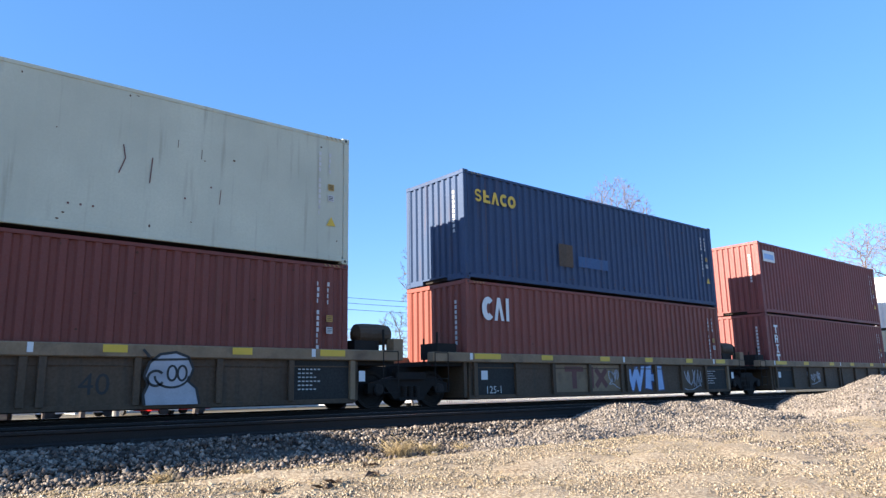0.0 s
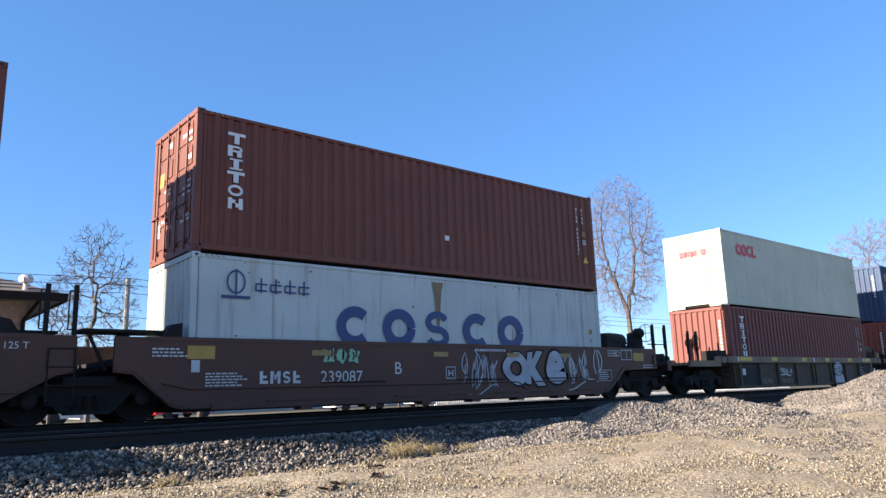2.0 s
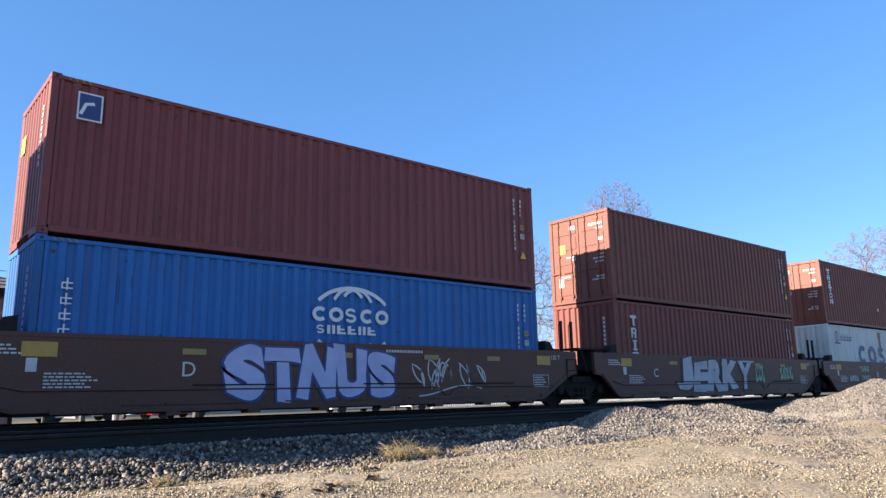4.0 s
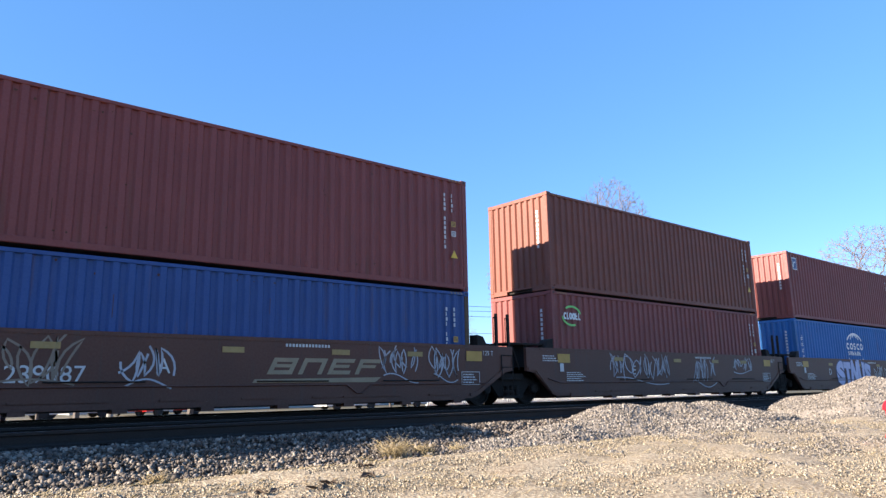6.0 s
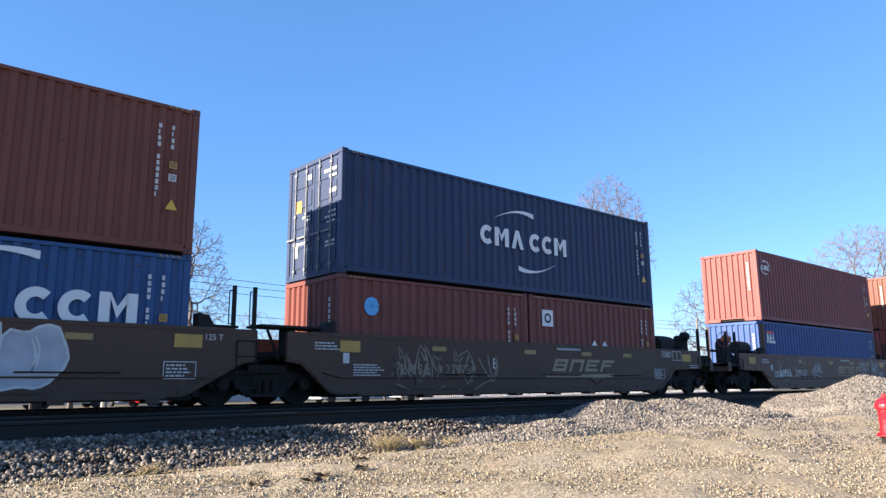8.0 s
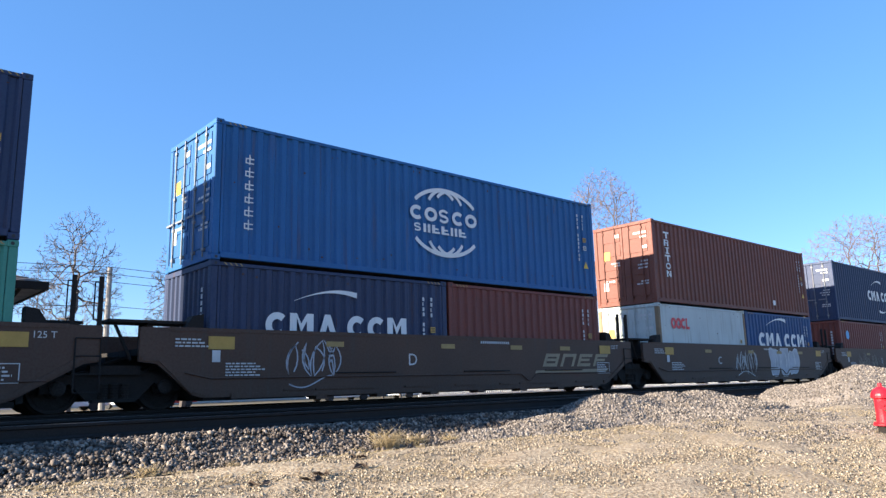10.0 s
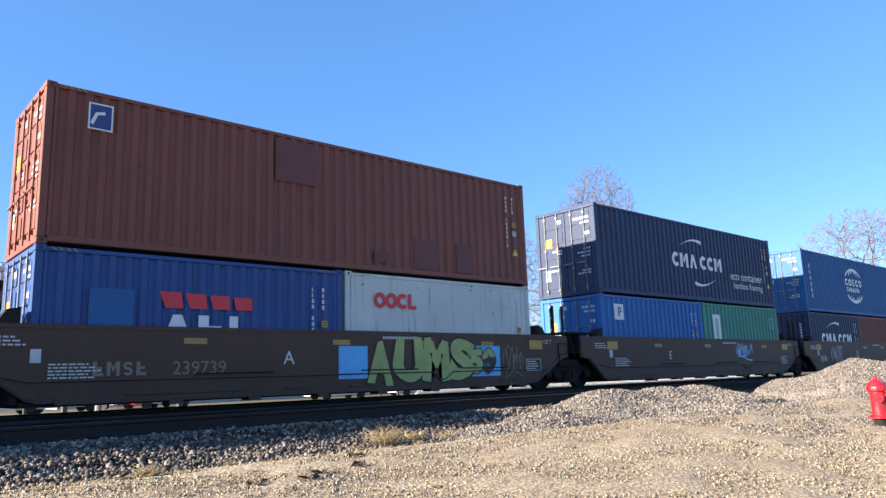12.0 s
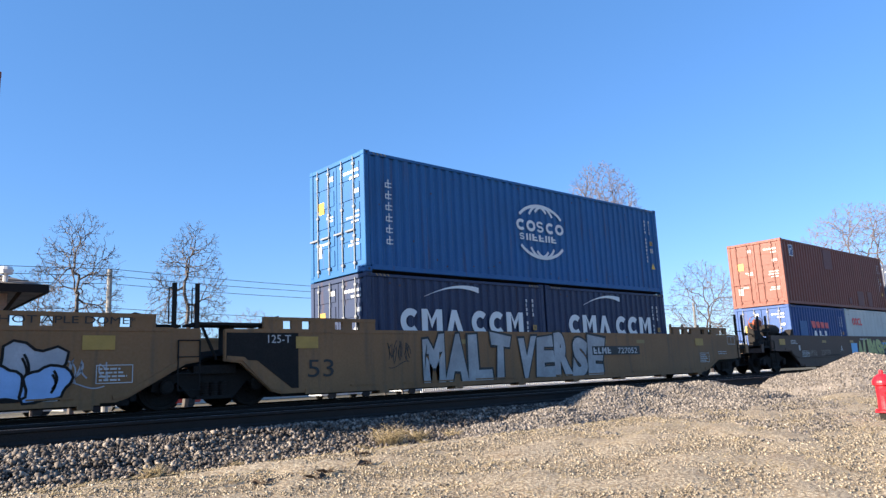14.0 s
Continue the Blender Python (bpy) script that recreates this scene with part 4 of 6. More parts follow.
def coupler(car, x, d):
    bm = bmesh.new()
    box(bm, *sorted((x - d * 1.5, x - d * 0.15)), -0.16, 0.16, 0.68, 0.98)
    box(bm, *sorted((x - d * 0.45, x)), -0.22, 0.10, 0.66, 1.0)
    part("coupler", bm, M["steel"], car, "cast knuckle coupler")
    pts = [(x - d * 0.9, -0.35, 0.72), (x - d * 0.6, -0.38, 0.45), (x - d * 0.3, -0.38, 0.30), (x, -0.36, 0.28)]
    bm = bmesh.new()
    for p, q in zip(pts, pts[1:]):
        tube(bm, p, q, 0.03, n=6)
    part("air_hose", bm, M["tyre"], car, "hanging rubber air hose")


def smooth_car(label, paint_, front, rear, hf, hr, top=1.47, well=6.1, yellow_plates="plate_yellow", dark_end=None, under=0.82, gear=True):
    """A well car unit with plain steel sides. front (+x) and rear: 'joint' or 'end'; hf, hr: its reach from the middle."""
    car = thing("well_car", label, "railway well car", "well cars of the train")
    g = well - 6.1
    ends, SLOPE = [], {}
    for kind, d in ((front, 1), (rear, -1)):
        low, high = (5.95, 7.15) if d > 0 else (6.25, 7.10)
        if kind == "end":
            low, high = 5.95, 6.90
        SLOPE[d] = low, high
        ends.append([(d * (low + g), 0.20), (d * (low + 0.2 + g), 0.26), (d * (high + g), 0.82 if kind == "joint" else under), (d * ((7.42 if kind == "joint" else 8.55) + g), 0.86 if kind == "joint" else under + 0.04),
                     (d * ((7.42 if kind == "joint" else 8.55) + g), top - 0.03), (d * ((7.40 if kind == "joint" else 8.5) + g), top)])
    outline = ends[0] + ends[1][::-1]
    for s in (-1, 1):
        bm = bmesh.new()
        prism(bm, outline, *sorted((s * SIDE, s * (SIDE - 0.09))))
        part("side_sill", bm, paint_, car)
        bm = bmesh.new()
        box(bm, -5.7 - g, 5.7 + g, *sorted((s * (SIDE + 0.025), s * (SIDE - 0.01))), 0.17, 0.27)
        for x in np.linspace(-4.6 - g, 4.6 + g, 7):
            box(bm, x - 0.8 * (int(x * 7) % 2), x + 0.7, *sorted((s * (SIDE + 0.03), s * (SIDE - 0.01))), 0.29, 0.32)
            box(bm, x + 0.75, x + 1.0, *sorted((s * (SIDE + 0.02), s * (SIDE - 0.3))), 0.10, 0.18)
        part("bottom_chord", bm, paint_, car)
        if not g:
            bm = bmesh.new()
            pipe = [(-6.6, 0.66), (-6.1, 0.55), (2.35, 0.55), (2.6, 0.38), (2.75, 0.38), (3.0, 0.55), (6.6, 0.55)]
            for (xa, za), (xb, zb) in zip(pipe, pipe[1:]):
                tube(bm, (xa, s * (SIDE + 0.018), za), (xb, s * (SIDE + 0.018), zb), 0.016, n=5)
            part("conduit", bm, paint_, car, "pipe along the side sill")
            for xa in (-3.4, 0.3, 3.3):
                bm = bmesh.new()
                tube(bm, (xa, s * (SIDE + 0.03), 0.63), (xa + 1.6, s * (SIDE + 0.03), 0.63), 0.014, n=5)
                for k in (0.02, 1.58):
                    tube(bm, (xa + k, s * (SIDE - 0.01), 0.63), (xa + k, s * (SIDE + 0.03), 0.63), 0.014, n=5)
                part("grab_rail", bm, M["steel"], car)
        bm = bmesh.new()
        box(bm, -6.9 - g, 6.9 + g, *sorted((s * (SIDE + 0.012), s * (SIDE - 0.12))), top - 0.06, top + 0.012)
        part("top_chord", bm, paint_, car)
        for kind, d in ((front, 1), (rear, -1)):
            bm = bmesh.new()
            low, high = SLOPE[d]
            pts = [(d * (low - 0.05 + g), 0.29), (d * (low + 0.22 + g), 0.34), (d * (high - 0.05 + g), 0.90 if kind == "joint" else under + 0.08), (d * (7.38 + g), 0.92 if kind == "joint" else under + 0.10)]
            ribbon(bm, pts, 0.08, 0)
            for v in bm.verts:
                v.co.y = s * (SIDE + 0.02)
            r = bmesh.ops.extrude_face_region(bm, geom=bm.faces[:])
            for v in [e for e in r["geom"] if isinstance(e, bmesh.types.BMVert)]:
                v.co.y -= s * 0.03
            bmesh.ops.recalc_face_normals(bm, faces=bm.faces[:])
            part("edge_flange", bm, paint_, car)
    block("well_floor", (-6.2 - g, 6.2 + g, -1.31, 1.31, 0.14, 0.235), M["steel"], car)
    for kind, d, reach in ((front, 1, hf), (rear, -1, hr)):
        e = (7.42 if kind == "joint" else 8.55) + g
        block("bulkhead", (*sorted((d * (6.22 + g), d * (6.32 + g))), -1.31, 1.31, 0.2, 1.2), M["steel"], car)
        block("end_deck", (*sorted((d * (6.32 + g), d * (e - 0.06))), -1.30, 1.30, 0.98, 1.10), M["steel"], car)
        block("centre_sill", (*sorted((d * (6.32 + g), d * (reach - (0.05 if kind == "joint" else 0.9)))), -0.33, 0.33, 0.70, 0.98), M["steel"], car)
        bm = bmesh.new()
        prism(bm, [(d * (6.25 + g), top), (d * (6.25 + g), top + 0.28), (d * (6.45 + g), top + 0.24), (d * (6.6 + g), top)], -1.33, -1.05)
        part("guide_bracket", bm, M["steel"], car, "welded container guide bracket")
        if kind == "joint":
            if d > 0:
                posts(car, (d * (6.95 + g), d * (7.38 + g)), M["steel"])
                bm = bmesh.new()
                box(bm, 6.5 + g, 7.2 + g, -1.0, 1.0, 1.52, 1.57)
                box(bm, 6.6 + g, 6.75 + g, -0.9, -0.7, 1.1, 1.52)
                part("walkway", bm, M["steel"], car)
                ladder(car, 7.2 + g, M["steel"])
            else:
                bm = bmesh.new()
                box(bm, -7.9 - g, -6.4 - g, -1.2, -0.5, 1.56, 1.61)
                box(bm, -7.2 - g, -7.1 - g, -1.1, -0.6, 1.1, 1.56)
                tube(bm, (-7.5 - g, -1.2, 0.9), (-7.8 - g, -1.25, 1.5), 0.03, n=6)
                part("walkway", bm, M["steel"], car)
                bm = bmesh.new()
                for k in range(3):
                    tube(bm, (-7.3 - g, -0.6 + k * 0.5, 1.0), (-8.0 - g, -0.4 + k * 0.4, 0.75), 0.035, n=6)
                part("air_pipe", bm, M["steel"], car)
        else:
            block("platform", (*sorted((d * (8.5 + g), d * (reach - 0.55))), -1.35, 1.35, 0.98, 1.06), M["steel"], car)
            block("end_sill", (*sorted((d * (reach - 0.75), d * (reach - 0.55))), -1.38, 1.38, 0.80, 1.12), paint_, car)
            posts(car, (d * (8.62 + g), d * (reach - 0.65)), M["steel"], 0.95, 2.25)
            posts(car, (d * (reach - 0.62), d * (8.3 + g)), M["steel"], 0.95, 2.1, 1.25)
            if gear:
                brake_gear(car, d * (7.75 + g), d, M["steel"], M["steel"] if d > 0 else M["rusty_orange"])
            coupler(car, d * reach, d)
            ladder(car, d * (8.55 + g), M["steel"])
            bm = bmesh.new()
            for z in (1.25, 1.62):
                tube(bm, (d * (8.3 + g), -1.3, z), (d * (reach - 0.65), -1.3, z), 0.018, n=6)
            tube(bm, (d * (6.7 + g), -0.3, 1.6), (d * (8.6 + g), -0.3, 1.6), 0.05, n=6)
            part("handrail", bm, M["steel"], car)
            truck(car, d * (7.85 + g))
        if kind == "end" and d > 0:
            xa = d * (7.0 + g if not g else 7.9 + g)
            sh = [("bar", xa - 0.27, top - 0.05 - 0.30, 0.54, 0.018), ("bar", xa - 0.27, top - 0.07, 0.54, 0.018), ("bar", xa - 0.27, top - 0.35, 0.018, 0.29), ("bar", xa + 0.252, top - 0.35, 0.018, 0.29),
                  ("bar", xa - 0.01, top - 0.31, 0.02, 0.22)]
            if not g:
                sh += [("bar", xa - 0.9 + 0.11 * i, top - 0.10 - 0.075 * j, 0.08, 0.03) for j in range(3) for i in range(5 - j % 2)]
            sh += [("bar", d * (8.1 + g) - (1.2 if g else 0.3) + 0.1 * i, top - (0.62 if g else 0.52) - 0.07 * j, 0.07, 0.028) for j in range(2) for i in range(6)]
            tagged(mark(car, sh, M["letter"], -SIDE - 0.012, name="stencil_frame"), kind="stuff")
        # plates and small stencils
        x = d * (7.75 if g else 7.6 if kind == "end" else 6.05 if d > 0 else 5.92)
        mark(car, [("bar", x - 0.26, top - 0.38, 0.52, 0.24)], M[yellow_plates], -SIDE - 0.012, "yellow reflective plate", "reflector_plate")
        x = d * (5.55 + g)
        if g and d < 0:
            continue

        def lines_of_text(x0, z0, width, count, step=0.062, h=0.03):
            out = []
            for i in range(count):
                u, end = x0, x0 + width * (0.75 + 0.25 * ((i * 7) % 3) / 2)
                while u < end:
                    w = 0.05 + 0.03 * ((int(u * 97) + i) % 3)
                    out.append(("bar", u, z0 - i * step, min(w, end - u + 0.01), h))
                    u += w + 0.022
            return out
        if d > 0:
            x += 0.37
            sh = [("bar", x - 0.3, top - 0.95, 0.6, 0.015), ("bar", x - 0.3, top - 0.65, 0.6, 0.015), ("bar", x - 0.3, top - 0.95, 0.015, 0.3), ("bar", x + 0.285, top - 0.95, 0.015, 0.315)]
            sh += lines_of_text(x - 0.25, top - 0.72, 0.44, 4)
        else:
            sh = lines_of_text(x - 1.25, top - 0.22, 0.62, 3) + lines_of_text(x - 0.28, top - 0.66, 0.8, 5, 0.055, 0.026) + [("bar", x - 0.55, top - 0.62, 0.16, 0.22)]
        tagged(mark(car, sh, M["letter"], -SIDE - 0.012, name="stencil_text"), kind="stuff")
    if not g:
        tagged(mark(car, [("bar", 0.9 + 0.075 * i, top - 0.16, 0.05, 0.06) for i in range(14)], M["letter"], -SIDE - 0.012, name="stencil_text"), kind="stuff")
    for x in (-3.4, -0.2, 2.2, 4.2):
        mark(car, [("bar", x - 0.22, top - 0.30, 0.44, 0.11)], M["dull_yellow"], -SIDE - 0.012, "faded yellow reflective strip", "reflector_strip")
    if rear == "joint":
        truck(car, -hr)
    if dark_end:
        bm = bmesh.new()
        prism(bm, [(-8.52 - g if rear == "end" else -7.39 - g, 0.90), (-6.75 - g, 0.86), (-6.0 - g, 0.30), (-5.85 - g, 0.30), (-5.85 - g, top - 0.07), (-7.39 - g, top - 0.07)], -SIDE - 0.006, -SIDE + 0.01)
        part("dark_panel", bm, M["steel"], car, "black painted end of the side")
    return car


def ribbed_car(label, hf, hr, rear="joint", front="joint"):
    """A well car unit with a tan top chord and upright ribs on dark sides."""
    car = thing("well_car", label, "railway well car", "well cars of the train")
    for s in (-1, 1):
        bm = bmesh.new()
        prism(bm, [(-6.15, 0.20), (6.15, 0.20), (6.15, 1.05), (-6.15, 1.05)], *sorted((s * (SIDE - 0.08), s * (SIDE - 0.16))))
        part("side_sheet", bm, M["car_olive"], car)
        bm = bmesh.new()
        box(bm, -7.35, 7.35, *sorted((s * (SIDE + 0.02), s * (SIDE - 0.22))), 1.04, 1.27)
        bmesh.ops.bevel(bm, geom=bm.edges[:], offset=0.02, segments=1, affect="EDGES")
        part("top_chord", bm, M["car_chord"], car, "weathered tan top chord")
        bm = bmesh.new()
        box(bm, -6.2, 6.2, *sorted((s * (SIDE - 0.03), s * (SIDE - 0.2))), 0.16, 0.24)
        part("bottom_chord", bm, M["car_olive"], car)
        for x in (-5.98, -4.52, -3.1, -1.56, -0.06, 0.22, 1.7, 3.18, 4.67, 6.12):
            block("rib", (x - 0.06, x + 0.06, *sorted((s * SIDE, s * (SIDE - 0.1))), 0.22, 1.04), M["car_olive"] if x < 5 else M["car_chord"], car, bevel=0.01)
    for x, w in ((-5.6, 0.9), (-3.4, 0.45), (-0.9, 0.45), (1.3, 0.4), (3.6, 0.4), (5.6, 0.6)):
        mark(car, [("bar", x - w / 2, 1.12, w, 0.13)], M["yellow"], -SIDE - 0.024, "yellow reflective strip", "reflector_strip")
    for x in (-6.15, 0.02, 5.15):
        mark(car, [("bar", x - 0.05, 1.10, 0.09, 0.16)], M["white"], -SIDE - 0.024, name="reflector_strip")
    for x0, x1 in ((4.74, 6.05), (-5.91, -4.59)):
        mark(car, [("bar", x0, 0.25, x1 - x0, 0.78)], M["black_panel"], -SIDE + 0.082, "black painted side panel", "dark_panel")
    for s in (-1, 1):
        block("ledge", (-6.1, 6.1, *sorted((s * (SIDE - 0.055), s * (SIDE - 0.085))), 0.90, 0.925), M["car_olive"], car)
    block("well_floor", (-6.2, 6.2, -1.3, 1.3, 0.14, 0.235), M["steel"], car)
    tagged(mark(car, [("bar", 4.85 + 0.09 * j, 0.84 - i * 0.08, 0.06, 0.025) for i in range(6) for j in range(6 - (i * 5) % 3)], M["letter"], -SIDE + 0.078, name="stencil_text"), kind="stuff")
    mark(car, [("bar", -5.75, 0.62, 0.22, 0.22)], M["white"], -SIDE + 0.078, name="placard", label="small white placard")
    mark(car, [("bar", 6.25, 0.6, 0.16, 0.22)], M["white"], -SIDE - 0.02, name="placard")
    for kind, d, reach in ((front, 1, hf), (rear, -1, hr)):
        block("bulkhead", (*sorted((d * 6.2, d * 6.3)), -1.3, 1.3, 0.2, 1.1), M["car_olive"], car)
        block("end_deck", (*sorted((d * 6.3, d * 7.3)), -1.25, 1.25, 0.95, 1.06), M["steel"], car)
        block("centre_sill", (*sorted((d * 6.3, d * (reach - (0.05 if kind == "joint" else 0.9)))), -0.33, 0.33, 0.70, 0.96), M["steel"], car)
        bm = bmesh.new()
        box(bm, *sorted((d * 6.35, d * 7.0)), -1.1, -0.5, 1.12, 1.5)
        tube(bm, (d * 7.05, -1.2, 1.0), (d * 7.05, -1.2, 1.75), 0.03, n=6)
        tube(bm, (d * 7.3, -1.0, 1.0), (d * 7.3, -1.0, 1.6), 0.025, n=6)
        part("brake_gear", bm, M["steel"], car)
        ladder(car, d * 7.1, M["steel"])
        if d > 0:
            bm = bmesh.new()
            lathe(bm, [(0.05, -0.52), (0.22, -0.42), (0.24, -0.2), (0.24, 0.2), (0.22, 0.42), (0.05, 0.52)], 16, "x", (6.95, -0.85, 1.66))
            part("air_reservoir", bm, M["car_olive"], car, "weathered olive air reservoir cylinder")
            block("valve_box", (7.28, 7.55, -1.28, -0.98, 1.06, 1.55), M["car_chord"], car, "tan valve box", 0.01)
        if kind == "end":
            block("platform", (*sorted((d * 7.3, d * (reach - 0.6))), -1.35, 1.35, 0.98, 1.06), M["car_chord"], car)
            block("end_sill", (*sorted((d * 7.3, d * (reach - 0.6))), -1.40, -1.28, 0.92, 1.12), M["car_chord"], car)
            posts(car, (d * 8.6, d * (reach - 0.7)), M["steel"], 1.0, 2.1)
            bm = bmesh.new()
            lathe(bm, [(0.04, -1.02), (0.11, -1.0), (0.14, -0.9), (0.14, -0.7), (0.08, -0.66)], 16, "y", (d * 8.2, 0, 1.75))
            spokes = bmesh.new()
            for k in range(6):
                e = Vector((math.cos(k * math.pi / 3), 0, math.sin(k * math.pi / 3)))
                g = Vector((math.cos((k + 1) * math.pi / 3), 0, math.sin((k + 1) * math.pi / 3)))
                hub = Vector((d * 8.2, -1.04, 1.75))
                tube(spokes, tuple(hub), tuple(hub + e * 0.27), 0.018, n=5)
                tube(spokes, tuple(hub + e * 0.27), tuple(hub + g * 0.27), 0.018, n=5)
            tube(bm, (d * 8.2, -0.85, 1.06), (d * 8.2, -0.85, 1.7), 0.06, n=6)
            part("brake_wheel", spokes, M["rusty_orange"], car, "orange spoked hand brake wheel")
            part("hand_brake", bm, M["rusty_orange"], car, "orange hand brake housing")
            coupler(car, d * reach, d)
            truck(car, d * 7.95)
    if rear == "joint":
        truck(car, -hr)
    return car


M["black_panel"] = material("sooty_black_paint", (0.020, 0.019, 0.016), 0.8, 0, 0.3, 1.2, 30, 0.1)
M["tan_mark"] = material("tan_lettering", (0.30, 0.23, 0.14), 0.7, 0, 0.15, 3, 30, 0)


# ---- spray paint ----
def tag(parent, x, z, w, h, mat, y, seed, letters=5, width=0.035, name="spray_tag"):
    r = random.Random(seed)
    step = w / letters
    for k in range(letters):
        cx = x + step * (k + 0.5)
        knots, up = [], r.random() < 0.5
        for i in range(r.choice((4, 5, 6))):
            knots.append(Vector((cx + step * r.uniform(-0.62, 0.62), z + h * (r.uniform(0.72, 1.05) if up else r.uniform(-0.05, 0.32)))))
            up = not up
        pts = []
        for i in range(len(knots) - 1):
            a, b = knots[i], knots[i + 1]
            bow = Vector((-(b - a).y, (b - a).x)) * r.uniform(-0.28, 0.28)
            pts += [tuple(a.lerp(b, t) + bow * 4 * t * (1 - t)) for t in (0.0, 0.2, 0.4, 0.6, 0.8)]
        bm = bmesh.new()
        ribbon(bm, pts, width, y - 0.004 - 0.0005 * k)
        part(name, bm, mat, parent, "sprayed scribble")
    bm = bmesh.new()
    ribbon(bm, [(x + w * t, z - 0.04 + 0.15 * h * math.sin(5 * t + seed)) for t in np.linspace(0.1, 0.95, 12)], width * 0.8, y - 0.009)
    part(name, bm, mat, parent, "sprayed underline")


def bubbles(parent, x, z, w, h, fill, line, y, seed, letters=5):
    """Fat rounded sprayed shapes with dark outlines."""
    r = random.Random(seed)
    step = w / letters
    for k in range(letters):
        bf, bl = bmesh.new(), bmesh.new()
        cx, cz = x + step * (k + 0.5), z + h / 2
        n, ph = 22, r.uniform(0, 6)
        lob = r.choice((2, 3, 4))
        pts = []
        for i in range(n):
            a = 2 * math.pi * i / n
            rad = 1 + 0.16 * math.sin(lob * a + ph) + 0.08 * math.sin(5 * a + ph * 2)
            ca, sa = math.cos(a), math.sin(a)
            sq = max(abs(ca), abs(sa)) ** -0.55
            pts.append((cx + step * 0.52 * rad * ca * sq, cz + h * 0.46 * rad * sa * sq))
        flat(bf, pts, y - 0.004 - 0.0006 * k)
        ribbon(bl, pts + pts[:1], 0.045, y - 0.008 - 0.0006 * k)
        for j in range(2):
            a = r.uniform(0.5, 2.6)
            ribbon(bl, [(cx - step * 0.18 * math.cos(a) + 0.1 * step * math.sin(3 * t), cz - h * 0.25 + h * 0.5 * t + j * 0.06) for t in np.linspace(0, 1, 7)], 0.04, y - 0.009 - 0.0006 * k)
        part("spray_fill", bf, fill, parent, "filled sprayed shape")
        part("spray_outline", bl, line, parent, "dark sprayed outline")


def raised_top(car, *spans):
    """A raised guard along the top chord: a cap on short posts over open slots."""
    for x0, x1 in spans:
        bm = bmesh.new()
        box(bm, x0, x1, -SIDE + 0.01, -SIDE + 0.12, 1.65, 1.72)
        n = max(3, round((x1 - x0) / 0.75))
        for i in range(n + 1):
            x = x0 + 0.12 + (x1 - x0 - 0.24) * i / n
            wide = 0.12 if i % 2 else 0.30
            box(bm, max(x0, x - wide), min(x1, x + wide), -SIDE + 0.02, -SIDE + 0.10, 1.484, 1.65)
        part("raised_top", bm, M["car_yellow"], car, "raised guard with open slots")


# ---- the train ----
MOVERS = []
UNITS = {}          # unit: middle at the start of the clip
for u, x in {0: 43.5, 1: 27.69, 2: 11.90, 3: -3.77, 4: -23.50, 5: -38.93, 6: -54.58, 7: -69.98, 8: -85.34, 9: -105.21, 10: -120.71, 11: -136.20, 12: -151.66,
             13: -167.14, 14: -188.98, 15: -208.49}.items():
    UNITS[u] = x + 6.096
HC, STD, BASE = 2.896, 2.591, 0.24


def put(ob, x, z=0.0):
    MOVERS.append((ob, x, z))
    ob.location = (x, TRACK_Y, z)


def stack(u, lower, upper):
    """Sets the containers of a unit: lower is one long or two short ones (rear first)."""
    x = UNITS[u]
    if len(lower) == 1:
        put(lower[0][0], x, BASE)
    else:
        for (c, h), dx in zip(lower, (-3.067, 3.067)):
            put(c, x + dx, BASE)
    put(upper, x, BASE + lower[0][1] + 0.006)


W_ = -1.219
# unit 0
put(ribbed_car("weathered brown well car with tan top chord", 7.9, 7.9), UNITS[0])
stack(0, [(container("pale grey-green corrugated steel container", M["grey"]), HC)], container("off-white corrugated steel container", M["white"]))
# unit 1
car = ribbed_car("weathered brown well car with tan top chord", 7.9, 7.9)
tag(car, -3.2, 0.45, 1.3, 0.4, M["silver_tag"], -SIDE + 0.08, 3)
put(car, UNITS[1])
lo, up = container("wine-red corrugated steel container", M["wine"]), container("wine-red corrugated container with a pale emblem plate", M["wine"])
mark(lo, stacked_blocks(-5.5, 2.5, 0.34, 5), M["white"], label="white upright brand mark of plain shapes")
mark(up, [("bar", -5.75, 2.1, 1.0, 0.45)], M["white"], name="emblem_plate")
mark(up, [("bar", -5.65, 2.2, 0.8, 0.22)], M["blue_tag"], -1.223, name="emblem")
stack(1, [(lo, HC)], up)
# unit 2
car = ribbed_car("weathered brown well car with faded repaint and spray paint", 7.9, 7.8)
mark(car, [("bar", -3.08, 0.27, 3.0, 0.74)], M["car_chord"], -SIDE + 0.078, name="repainted_patch")
mark(car, [("bar", -2.3, 0.36, 0.2, 0.5), ("bar", -2.6, 0.82, 0.8, 0.14), ("bar", -1.55, 0.36, 0.2, 0.6), ("stroke", [(-1.25, 0.4), (-0.75, 0.9)], 0.16), ("stroke", [(-1.25, 0.9), (-0.75, 0.4)], 0.16)], M["patch"], -SIDE + 0.074, name="brand_mark")
fat_word("WH", 0.22, 0.24, 1.92, 0.76, M["blue_tag"], M["dark_blue_mark"], car, -SIDE + 0.076)
tag(car, 3.15, 0.36, 1.3, 0.55, M["silver_tag"], -SIDE + 0.078, 9)
tag(car, -0.65, 0.45, 0.55, 0.45, M["silver_tag"], -SIDE + 0.07, 19, 2)
lettering("125-1", -5.56, 0.28, 0.18, M["letter"], car, -SIDE + 0.078)
put(car, UNITS[2])
lo = container("brick-red corrugated container with a white mark", M["maroon"], markings=1)
